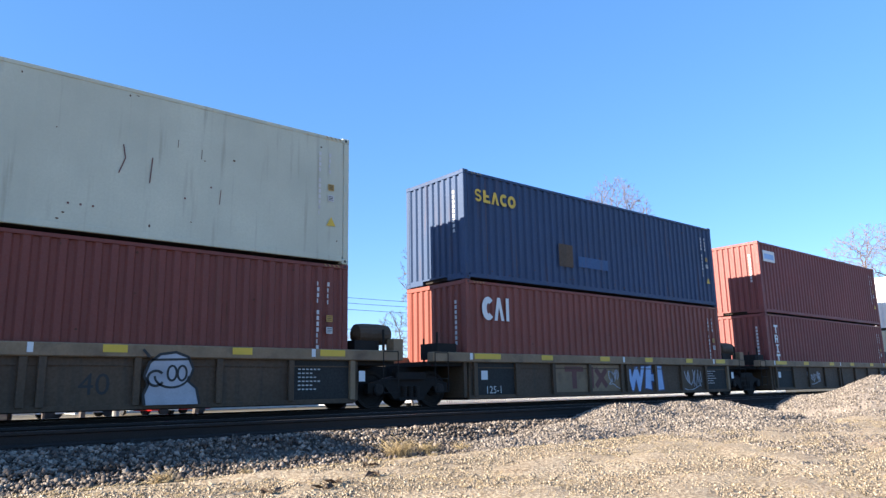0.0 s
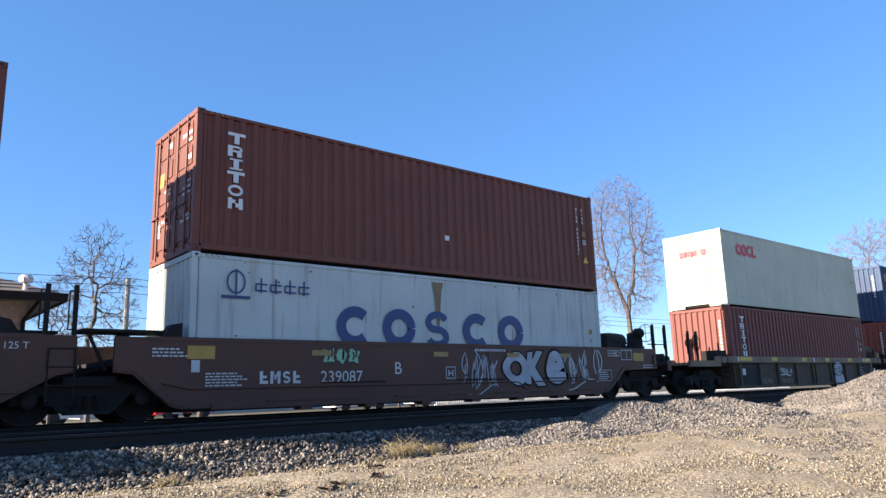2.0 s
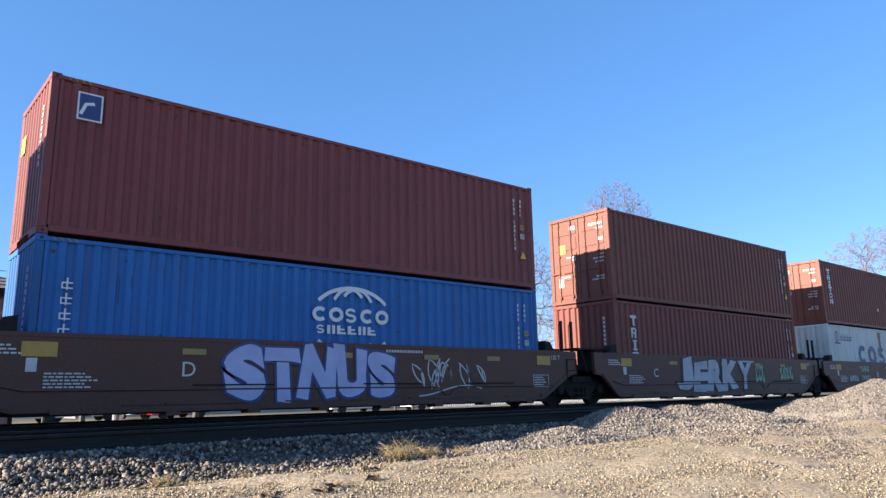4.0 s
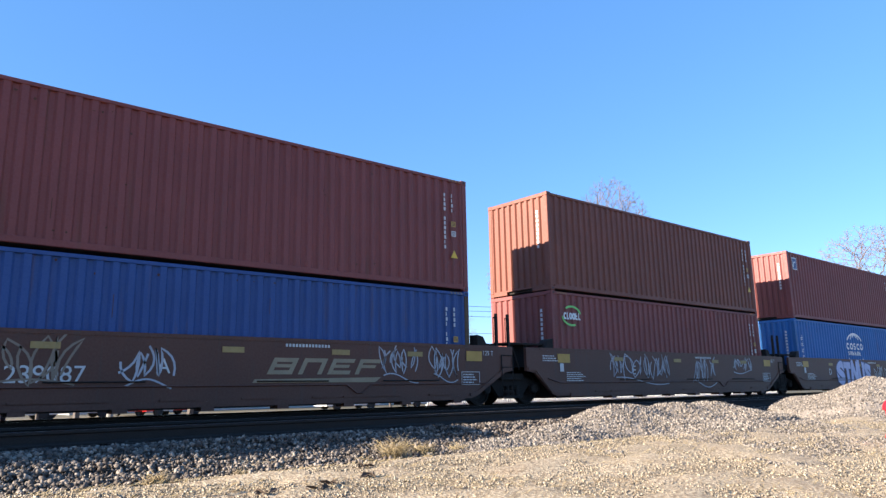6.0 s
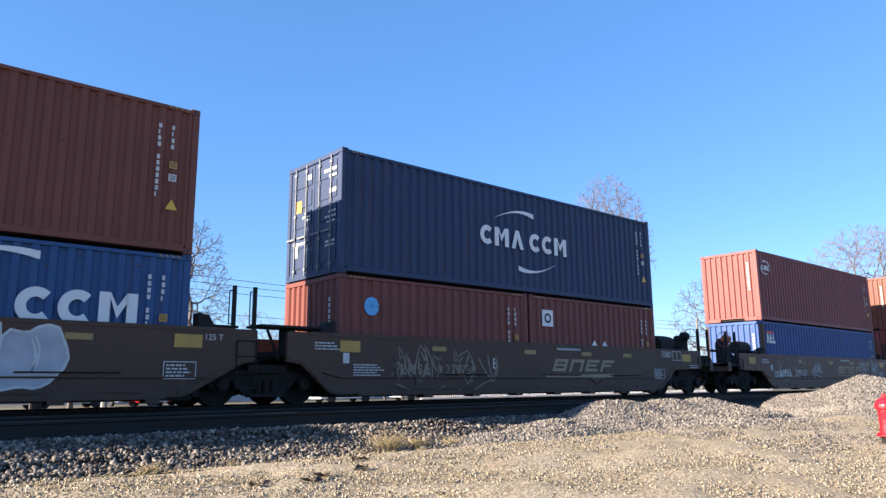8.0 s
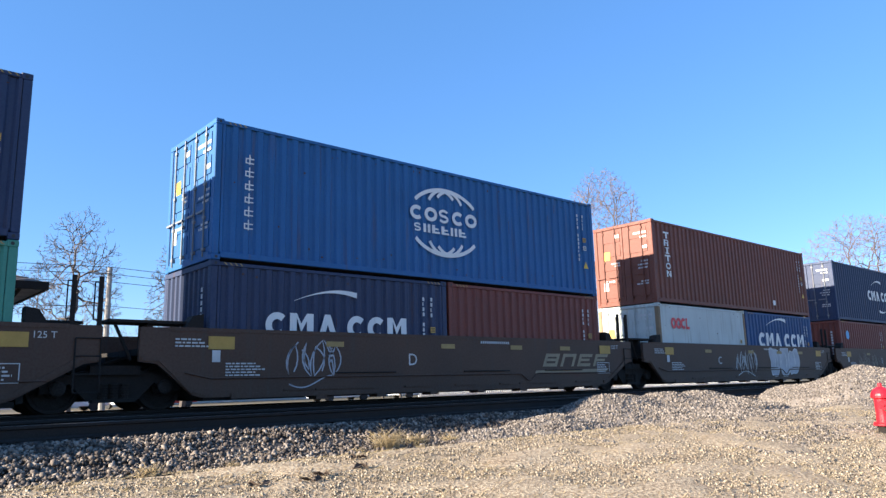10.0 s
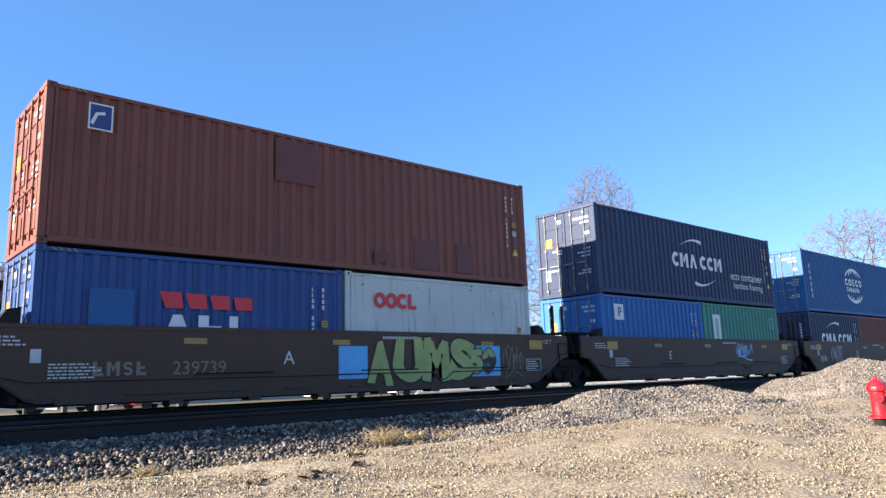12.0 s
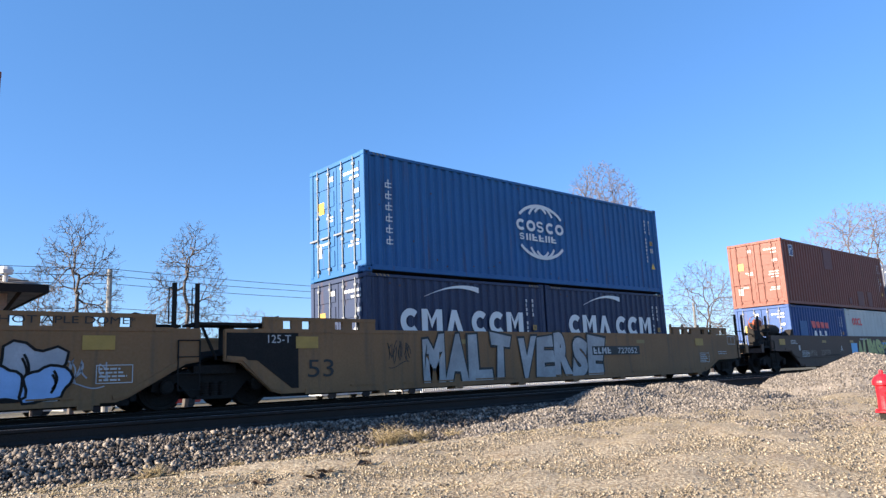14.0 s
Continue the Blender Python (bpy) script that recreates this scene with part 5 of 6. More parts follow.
mark(lo, row_of_blocks(-5.52, 1.88, 0.60, "cvi", 0.36, 0.05), M["white"], label="white brand mark of plain shapes")
up = container("navy corrugated container with a yellow mark", M["navy"])
mark(up, row_of_blocks(-5.7, 2.08, 0.34, "sbvco", 0.285, 0.04), M["yellow"], label="yellow brand mark of plain shapes")
mark(up, [("bar", -2.46, 0.67, 0.62, 0.66)], M["car_olive"], name="repair_patch", label="olive repair patch")
mark(up, [("bar", -1.6, 0.72, 1.4, 0.32)], M["blue"], name="repair_patch", label="brighter blue overpainted strip")
stack(2, [(lo, HC)], up)
# unit 3
car = ribbed_car("weathered brown well car with a sprayed white figure", 7.8, 9.8, rear="end")
lettering("741296", -2.79, 0.29, 0.17, M["tan_mark"], car, -SIDE + 0.078, width=0.94)
mark(car, row_of_blocks(-4.25, 0.29, 0.17, "blmb", 0.16, 0.15), M["faded"], -SIDE + 0.08, name="brand_mark")
lettering("40", 0.78, 0.41, 0.36, M["black"], car, -SIDE + 0.078)
tag(car, -2.95, 0.62, 1.0, 0.24, M["white"], -SIDE + 0.078, 12, 6, 0.05)
blob = [(x - 0.22, z) for x, z in ((2.05, 0.22), (2.02, 0.40), (2.10, 0.58), (2.02, 0.72), (2.10, 0.95), (2.28, 1.10), (2.55, 1.14), (2.78, 1.06), (2.88, 0.85), (2.80, 0.62), (2.95, 0.50), (3.02, 0.22))]
mark(car, [("poly", blob)], M["silver_tag"], -SIDE - 0.03, "rounded pale sprayed figure", "spray_fill")
mark(car, [("stroke", blob, 0.05), ("ring", 2.28, 0.77, 0.08, 0.13, 0.04), ("ring", 2.46, 0.77, 0.08, 0.13, 0.04), ("ring", 2.0, 0.68, 0.14, 0.13, 0.045, 40, 330), ("ring", 2.28, 0.72, 0.3, 0.2, 0.04, 180, 360),
           ("stroke", [(1.9, 1.0), (2.58, 1.02)], 0.04), ("stroke", [(1.88, 1.05), (1.76, 1.18)], 0.05)], M["black"], -SIDE - 0.034, "dark sprayed outline", "spray_outline")
put(car, UNITS[3])
lo = container("brick-red corrugated container with white upright mark", M["oxblood"])
mark(lo, stacked_blocks(-5.36, 2.56, 0.225, 6, 1.45), M["white"], label="white upright brand mark of plain shapes")
up = container("pale grey smooth-sided container with a red mark", M["grey"], depth=0.006, pitch=0.6)
mark(up, row_of_blocks(-5.02, 1.97, 0.46, "oocl", 0.40, 0.0), M["red"], label="red brand mark of plain shapes")
bm = bmesh.new()
for i, w in enumerate((0.26, 0.26, 0.12, 0.24)):
    y = 0.55 - i * 0.3
    bm.faces.new([bm.verts.new((-6.102, b, q)) for b, q in ((y, 2.0), (y - w, 2.0), (y - w, 2.22), (y, 2.22))])
part("end_brand_mark", bm, M["red"], up)
mark(up, [("stroke", [(1.2, 1.2), (1.3, 1.5), (1.25, 1.75)], 0.02), ("stroke", [(1.75, 1.1), (1.78, 1.6)], 0.02), ("stroke", [(3.1, 0.9), (3.12, 1.2)], 0.015)] + [("bar", x, z, 0.035, 0.035) for x, z in ((-3, .7), (-1.2, .75), (0.4, .5), (0.6, .5), (.8, .5), (2.4, .9), (2.9, 1.2))], M["patch"], name="scratches", label="rusty scratches")
stack(3, [(lo, HC)], up)


def brown_car(u, label, letter=None, number=None, paint_="car_brown", front="joint", rear="joint", hf=7.72, hr=7.72, letter_x=1.5):
    c = smooth_car(label, M[paint_], front, rear, hf, hr)
    if letter:
        lettering(letter, letter_x, 0.78, 0.26, M["letter"], c, -SIDE)
    if number:
        mark(c, row_of_blocks(number[1] - 1.35, 0.62, number[2], "bmsb", number[2] * 0.8, 0.12), M[number[3]], -SIDE, name="brand_mark")
        lettering(number[0], number[1], 0.62, number[2], M[number[3]], c, -SIDE)
    lettering("125 T", 6.38, 1.24, 0.11, M["letter"], c, -SIDE)
    put(c, UNITS[u])
    return c


def faded_logo(c, x, z, k=1.0):
    sh = [("poly", [(x, z), (x + 0.06 * k, z + 0.09 * k), (x + 4.1 * k, z + 0.14 * k), (x + 3.9 * k, z)])]
    for i in range(4):
        a, w, h, t = x + (0.4 + 0.92 * i) * k, 0.74 * k, 0.44 * k, 0.11 * k
        z0, lean = z + 0.22 * k, 0.5

        def slanted(u0, v0, u1, v1):
            return ("poly", [(a + u0 + lean * v0, z0 + v0), (a + u1 + lean * v0, z0 + v0), (a + u1 + lean * v1, z0 + v1), (a + u0 + lean * v1, z0 + v1)])
        sh += [slanted(0, 0, t * 1.3, h), slanted(t * 1.3, h - t, w, h)]
        if i != 1:
            sh.append(slanted(t * 1.3, h * 0.42, w * 0.85, h * 0.42 + t * 0.8))
        if i in (0, 2):
            sh.append(slanted(t * 1.3, 0, w, t))
        if i in (0, 1):
            sh.append(slanted(w - t * 1.3, 0 if i else t, w, h - t))
    mark(c, sh, M["tan_mark"], -SIDE, "faded tan slanted brand mark", "brand_mark")


# unit 4
car = brown_car(4, "dark brown well car with white sprayed shapes", "B", ("239087", -3.4, 0.24, "letter"), "car_brown", front="end", hf=9.93, letter_x=-1.52)
fat_word("OKe", 1.9, 0.47, 2.3, 0.92, M["silver_tag"], M["steel"], car, -SIDE - 0.01)
tag(car, 0.46, 0.42, 1.2, 0.9, M["silver_tag"], -SIDE - 0.004, 22)
tag(car, 4.15, 0.48, 1.55, 0.92, M["letter"], -SIDE, 23)
bubbles(car, -3.36, 1.0, 0.9, 0.34, M["green_tag"], M["car_dark"], -SIDE, 24, 3)
mark(car, [("bar", x - 2.06, z + 0.08, w, h) for x, z, w, h in ((2.0, 0.58, 0.3, 0.02), (2.0, 0.84, 0.3, 0.02), (2.0, 0.58, 0.02, 0.26), (2.28, 0.58, 0.02, 0.28), (2.07, 0.64, 0.04, 0.14), (2.19, 0.64, 0.04, 0.14), (2.08, 0.69, 0.14, 0.03))], M["letter"], -SIDE - 0.01, name="placard")
lo = container("pale blue smooth container with dark blue rings", M["ice"], depth=0.010, pitch=0.45)
mark(lo, [q for k, ch in enumerate("cosco") for q in row_of_blocks(-2.91 + k * 1.2, 1.14, 0.88, ch, 0.92)], M["dark_blue_mark"], label="large dark blue brand mark of plain shapes")
mark(lo, square_marks(-4.8, 2.2, 0.26, 1) + square_marks(-4.48, 2.2, 0.26, 1) + square_marks(-4.16, 2.2, 0.26, 1) + square_marks(-3.84, 2.2, 0.26, 1)
     + [("ring", -5.2, 2.36, 0.18, 0.22, 0.035), ("bar", -5.22, 2.1, 0.04, 0.52), ("bar", -5.5, 2.03, 0.6, 0.06)], M["dark_blue_mark"])
mark(lo, [("poly", [(-0.12, 1.6), (-0.06, 1.6), (0.03, 2.5), (0.10, 2.72), (-0.25, 2.72), (-0.18, 2.4)])], M["car_chord"], name="rust_stain", label="rusty stain below the roof")
up = container("red-brown corrugated container with white upright mark", M["brown"], doors=True)
mark(up, stacked_blocks(-5.45, 2.55, 0.243, 6, 1.6), M["white"], label="white upright brand mark of plain shapes")
mark(up, [("bar", 0.2, 0.9, 0.14, 0.12)], M["white"], name="sticker")
stack(4, [(lo, HC)], up)
# unit 5
car = brown_car(5, "dark brown well car with large pale sprayed shapes", "C", None, "car_brown", letter_x=-4.5)
fat_word("JERKY", -3.27, 0.28, 4.95, 1.12, M["silver_tag"], M["black"], car, -SIDE - 0.01)
bubbles(car, 2.0, 0.55, 0.68, 0.72, M["green_tag"], M["car_dark"], -SIDE, 32, 3)
bubbles(car, 3.96, 0.66, 1.05, 0.55, M["green_tag"], M["car_dark"], -SIDE, 33, 4)
lo = container("oxblood corrugated steel container", M["oxblood"], markings=2)
mark(lo, stacked_blocks(-5.3, 2.5, 0.34, 5), M["letter"])
up = container("red-brown corrugated container with an orange door end", M["brown"], doors=True)
stack(5, [(lo, HC)], up)
# unit 6
car = brown_car(6, "dark brown well car with lilac sprayed shapes", "D", None, "car_brown", letter_x=-3.6)
fat_word("STNUS", -2.8, 0.28, 4.0, 1.14, M["lilac_tag"], M["dark_blue_mark"], car, -SIDE - 0.01)
tag(car, 1.6, 0.5, 2.3, 0.75, M["letter"], -SIDE, 42)
lo = container("bright blue corrugated container with a ring emblem", M["sky_blue"], post=M["mid_blue"])
mark(lo, square_marks(-5.65, 2.0, 0.18, 4, 0.26), M["white"])
globe(lo, 0.15, 1.72, 0.92)
up = container("wine-red corrugated container with an emblem plate", M["wine"])
plate(up, -5.65, 2.12, 0.42, 0.52)
bm = bmesh.new()
bm.faces.new([bm.verts.new((-6.103, b, q)) for b, q in ((0.95, 1.9), (0.6, 1.9), (0.6, 2.25), (0.95, 2.25))])
part("end_label", bm, M["yellow"], up, "yellow label on the end wall")
stack(6, [(lo, HC)], up)
# unit 7
car = brown_car(7, "dark brown well car with thin white sprayed scribbles", "E", None, "car_brown", letter_x=-2.7)
tag(car, -3.9, 0.62, 3.3, 0.78, M["silver_tag"], -SIDE, 51, 8, 0.034)
tag(car, 0.7, 0.52, 1.6, 0.85, M["silver_tag"], -SIDE, 52, 5, 0.032)
tag(car, 3.3, 0.92, 1.6, 0.48, M["silver_tag"], -SIDE, 53, 5, 0.04)
lo = container("wine-brown corrugated container with green emblem", M["wine"])
swirl(lo, -5.24, 2.2, 1.0)
up = container("red-brown corrugated steel container", M["brown"])
stack(7, [(lo, HC)], up)
# unit 8
car = brown_car(8, "dark brown well car with sprayed outlines and tan mark", "A", ("239087", -3.95, 0.28, "letter"), "car_brown", rear="end", hr=9.93, letter_x=-1.62)
tag(car, -5.3, 0.6, 2.5, 0.8, M["faded"], -SIDE, 61, 6, 0.04)
tag(car, -2.24, 0.62, 0.95, 0.65, M["silver_tag"], -SIDE, 62, 3, 0.04)
tag(car, 3.2, 0.72, 1.15, 0.7, M["silver_tag"], -SIDE, 63, 4, 0.032)
tag(car, 4.65, 0.72, 0.9, 0.68, M["silver_tag"], -SIDE - 0.01, 64, 4, 0.032)
faded_logo(car, 0.21, 0.60, 0.74)
lo = container("royal blue corrugated container with white mark", M["royal"], height=STD, post=M["car_olive"])
mark(lo, row_of_blocks(-5.85, 1.70, 0.38, "vbl", 0.26, 0.02), M["white"], label="white brand mark of plain shapes")
mark(lo, [("bar", -5.83, 2.08, 0.62, 0.1)], M["red"])
up = container("wine-red corrugated container with pale curved emblem", M["wine"])
swirl(up, -5.38, 2.2, 1.0, "letter", "pale curved emblem")
stack(8, [(lo, STD)], up)
# unit 9
car = brown_car(9, "dark brown well car with grey sprayed shapes", "B", ("239739", -3.2, 0.24, "faded"), "car_dark", front="end", hf=9.93, letter_x=-1.59)
tag(car, -4.83, 0.36, 1.7, 0.9, M["faded"], -SIDE, 71, 4, 0.04)
tag(car, -3.0, 0.40, 1.4, 0.85, M["faded"], -SIDE, 72, 3, 0.04)
faded_logo(car, 0.37, 0.56, 0.77)
a = container("brick-red short corrugated container with a blue disc", M["oxblood"], 6.058, STD)
mark(a, [("ring", -2.17, 1.9, 0.10, 0.11, 0.20)], M["cyan_tag"], name="emblem", label="light blue round emblem")
b = container("brick-red short corrugated container with white emblem", M["oxblood"], 6.058, STD)
mark(b, [("bar", -2.52, 1.73, 0.46, 0.46)], M["white"], name="emblem_plate")
mark(b, [("ring", -2.29, 1.96, 0.11, 0.11, 0.06)], M["black"], -1.223, name="emblem")
mark(b, [("poly", [(-0.42, 1.15), (0.0, 1.15), (-0.21, 1.42)]), ("poly", [(0.08, 1.15), (0.5, 1.15), (0.29, 1.42)])], M["white"], name="emblem")
up = container("navy corrugated container with large white emblem", M["ink_navy"], doors=True)
cma(up, -1.78, 1.20, 1.02)
stack(9, [(a, STD), (b, STD)], up)
# unit 10
car = brown_car(10, "dark brown well car with pale sprayed shapes", "C", None, "car_dark", letter_x=-2.71)
tag(car, -1.5, 0.42, 1.7, 0.85, M["letter"], -SIDE, 81, 6, 0.032)
bubbles(car, 1.36, 0.28, 2.6, 1.15, M["silver_tag"], M["letter"], -SIDE, 82, 3)
a = container("pale grey short smooth container with a red mark", M["ice"], 6.058, STD, doors=True, depth=0.008, pitch=0.5, post=M["car_chord"], bars=M["ice"])
mark(a, row_of_blocks(-2.28, 1.74, 0.38, "oocl", 0.31, 0.0), M["red"], label="red brand mark of plain shapes")
b = container("blue short corrugated container with white mark", M["blue"], 6.058, STD)
cma(b, -2.08, 1.17, 1.22, True)
up = container("red-brown corrugated container with white upright mark", M["brown"], doors=True, markings=2)
mark(up, stacked_blocks(-5.4, 2.55, 0.243, 6, 1.5), M["white"], label="white upright brand mark of plain shapes")
mark(up, [("bar", 2.6, 0.35, 0.22, 0.2)], M["white"], name="sticker")
stack(10, [(a, STD), (b, STD)], up)
# unit 11
car = brown_car(11, "dark brown well car with a faded tan mark", "D", None, "car_dark", letter_x=-1.4)
faded_logo(car, 2.9, 0.55, 0.8)
tag(car, -4.6, 0.5, 1.2, 0.8, M["silver_tag"], -SIDE, 91, 4, 0.032)
a = container("navy short corrugated container with white mark", M["dark_navy"], 6.058, STD)
cma(a, -1.85, 1.10, 1.05, True)
b = container("brick-red short corrugated steel container", M["oxblood"], 6.058, STD)
up = container("bright blue corrugated container with ring emblem", M["mid_blue"], doors=True, markings=2)
globe(up, 0.0, 1.5, 1.05)
mark(up, square_marks(-5.45, 2.05, 0.19, 6, 0.275), M["white"])
stack(11, [(a, STD), (b, STD)], up)
# unit 12
car = brown_car(12, "dark brown well car with small blue sprayed shapes", "E", None, "car_dark", letter_x=-2.75)
tag(car, 1.83, 0.82, 1.35, 0.52, M["blue_tag"], -SIDE, 101, 5, 0.06)
a = container("bright blue short container with white emblem plate", M["sky_blue"], 6.058, STD, doors=True)
mark(a, [("bar", -2.36, 1.79, 0.5, 0.5)], M["white"], name="emblem_plate")
mark(a, [("bar", -2.16, 1.9, 0.07, 0.3), ("ring", -2.07, 2.10, 0.07, 0.07, 0.05)], M["dark_blue_mark"], -1.223, name="emblem")
b = container("green short corrugated container with white emblem", M["teal"], 6.058, STD)
mark(b, [("bar", -2.37, 1.14, 0.55, 1.02)], M["white"], name="emblem_plate")
mark(b, [("ring", -2.1, 1.32 + 0.2 * i, 0.08, 0.07, 0.05) for i in range(4)], M["teal"], -1.223, name="emblem")
up = container("dark navy corrugated container with large white emblem", M["ink_navy"], doors=True, markings=2)
cma(up, -1.72, 1.20, 1.02)
lettering("eco container", 2.45, 0.98, 0.30, M["white"], up, W_, width=2.65)
lettering("bamboo flooring", 2.65, 0.56, 0.33, M["white"], up, W_, width=2.4)
stack(12, [(a, STD), (b, STD)], up)
# unit 13
car = brown_car(13, "dark brown well car with lime green sprayed shapes", "A", ("239739", -3.8, 0.24, "faded"), "car_dark", rear="end", hr=9.94, letter_x=-1.58)
mark(car, [("bar", -0.27, 0.45, 0.75, 0.7), ("bar", 3.5, 0.42, 1.15, 0.75)], M["cyan_tag"], -SIDE, name="spray_fill", label="cyan sprayed field")
fat_word("AUMS", 0.41, 0.30, 3.3, 1.06, M["lime_tag"], M["black"], car, -SIDE - 0.012)
fat_word("59", 3.55, 0.45, 0.9, 0.65, M["lime_tag"], M["black"], car, -SIDE - 0.012)
tag(car, 4.75, 0.45, 0.8, 0.8, M["faded"], -SIDE, 112, 4, 0.03)
a = container("royal blue short container with red and white mark", M["royal"], 6.058, STD, doors=True)
mark(a, row_of_blocks(-0.9, 0.92, 0.56, "vbl", 0.60, 0.03), M["white"])
mark(a, [("poly", [(-0.96 + 0.48 * i, 1.9 - 0.015 * i), (-0.56 + 0.48 * i, 1.9 - 0.015 * i), (-0.5 + 0.46 * i, 1.6), (-0.84 + 0.46 * i, 1.6)]) for i in range(4)], M["red"])
mark(a, [("bar", -2.15, 1.1, 0.75, 0.8)], M["mid_blue"], name="repair_patch", label="paler blue overpainted patch")
b = container("pale grey short smooth container with red mark", M["ice"], 6.058, STD, depth=0.008, pitch=0.5)
mark(b, row_of_blocks(-2.25, 1.79, 0.36, "oocl", 0.33, 0.0), M["red"])
up = container("rusty brown corrugated container with orange-red doors", M["rust"], doors=True, markings=2)
plate(up, -5.4, 2.15, 0.42, 0.5)
mark(up, [("bar", -1.7, 1.8, 1.0, 0.95), ("bar", 0.85, 0.25, 0.4, 0.3), ("bar", 2.02, 0.19, 0.8, 0.73), ("bar", 3.41, 0.19, 0.6, 0.76)], M["patch"], name="repair_patch", label="darker brown overpainted patch")
stack(13, [(a, STD), (b, STD)], up)
# unit 14
car = smooth_car("faded ochre well car covered with sprayed white letters", M["car_yellow"], "end", "joint", 11.9, 9.6, 1.47, 8.2, "plate_yellow", dark_end=True, under=0.58, gear=False)
M["worn_tag"] = material("worn_grey_spray_paint", (0.40, 0.39, 0.38), 0.6, 0, 0.35, 1.5, 20, 0.0)
raised_top(car, (-8.7, -6.0), (6.2, 9.8))
fat_word("MALT", -4.72, 0.22, 2.98, 1.22, M["worn_tag"], M["black"], car, -SIDE - 0.014)
fat_word("VERSE", -1.5, 0.22, 3.75, 1.22, M["worn_tag"], M["black"], car, -SIDE - 0.014)
lettering("53", -7.74, 0.5, 0.36, M["black"], car, -SIDE - 0.012, width=0.62)
lettering("125-T", -8.63, 1.2, 0.16, M["letter"], car, -SIDE - 0.012)
mark(car, [("bar", 1.7, 0.83, 2.4, 0.26)], M["black"], -SIDE - 0.020, name="number_panel")
mark(car, row_of_blocks(1.76, 0.87, 0.18, "blmb", 0.19, 0.15), M["letter"], -SIDE - 0.022, name="brand_mark")
lettering("727052", 2.95, 0.87, 0.17, M["letter"], car, -SIDE - 0.026, width=1.0)
tag(car, -5.75, 0.75, 0.7, 0.5, M["black"], -SIDE, 123, 4, 0.02)
put(car, UNITS[14])
a = container("navy short corrugated container with white mark", M["dark_navy"], 6.058, STD, doors=True)
cma(a, -2.08, 1.17, 1.22, True)
b = container("navy short corrugated container with white mark", M["dark_navy"], 6.058, STD)
cma(b, -2.08, 1.17, 1.22, True)
up = container("bright blue corrugated container with ring emblem", M["mid_blue"], doors=True, markings=2)
globe(up, 0.05, 1.52, 0.95)
mark(up, square_marks(-5.5, 2.05, 0.19, 6, 0.275), M["white"])
stack(14, [(a, STD), (b, STD)], up)
# unit 15
car = smooth_car("faded ochre well car with pale green sprayed letters", M["car_yellow"], "joint", "joint", 9.6, 9.6, 1.47, 8.2, "plate_yellow", dark_end=False)
raised_top(car, (-8.7, -6.0), (6.0, 8.7))
bubbles(car, 2.6, 0.22, 4.6, 1.0, M["silver_tag"], M["steel"], -SIDE - 0.012, 131, 5)
bubbles(car, 6.0, 0.25, 1.3, 0.6, M["blue_tag"], M["steel"], -SIDE - 0.02, 132, 2)
lettering("SHOT APLE DOME*", 6.14, 1.53, 0.13, M["black"], car, -SIDE + 0.008, width=2.2)
tag(car, 7.2, 0.55, 0.7, 0.4, M["silver_tag"], -SIDE, 133, 3, 0.025)
put(car, UNITS[15])
stack(15, [(container("brick-red corrugated steel container", M["maroon"], height=STD), STD)], container("brick-red corrugated steel container", M["maroon"]))


# ---- bare trees ----
def bearing(az, dist):
    return dist * math.cos(radians(az)), dist * math.sin(radians(az))


def tubes(name, segs, mat, parent, sides):
    if not segs:
        return None
    P = np.array([s[0] for s in segs])
    Q = np.array([s[1] for s in segs])
    r0, r1 = np.array([s[2] for s in segs]), np.array([s[3] for s in segs])
    d = Q - P
    d /= np.linalg.norm(d, axis=1)[:, None] + 1e-9
    ref = np.where(np.abs(d[:, 2:3]) > 0.9, np.array([[1.0, 0, 0]]), np.array([[0, 0, 1.0]]))
    u = np.cross(d, ref)
    u /= np.linalg.norm(u, axis=1)[:, None]
    w = np.cross(d, u)
    k = len(segs)
    v = np.empty((k, 2 * sides, 3))
    for i in range(sides):
        a = 2 * math.pi * i / sides
        o = u * math.cos(a) + w * math.sin(a)
        v[:, i] = P + o * r0[:, None]
        v[:, sides + i] = Q + o * r1[:, None]
    base = (np.arange(k) * 2 * sides)[:, None]
    f = np.concatenate([base + np.array([[i, (i + 1) % sides, sides + (i + 1) % sides, sides + i]]) for i in range(sides)])
    me = bpy.data.meshes.new(name)
    me.from_pydata(v.reshape(-1, 3).tolist(), [], f.tolist())
    me.materials.append(mat)
    ob = new(name, me)
    ob.parent = parent
    return ob


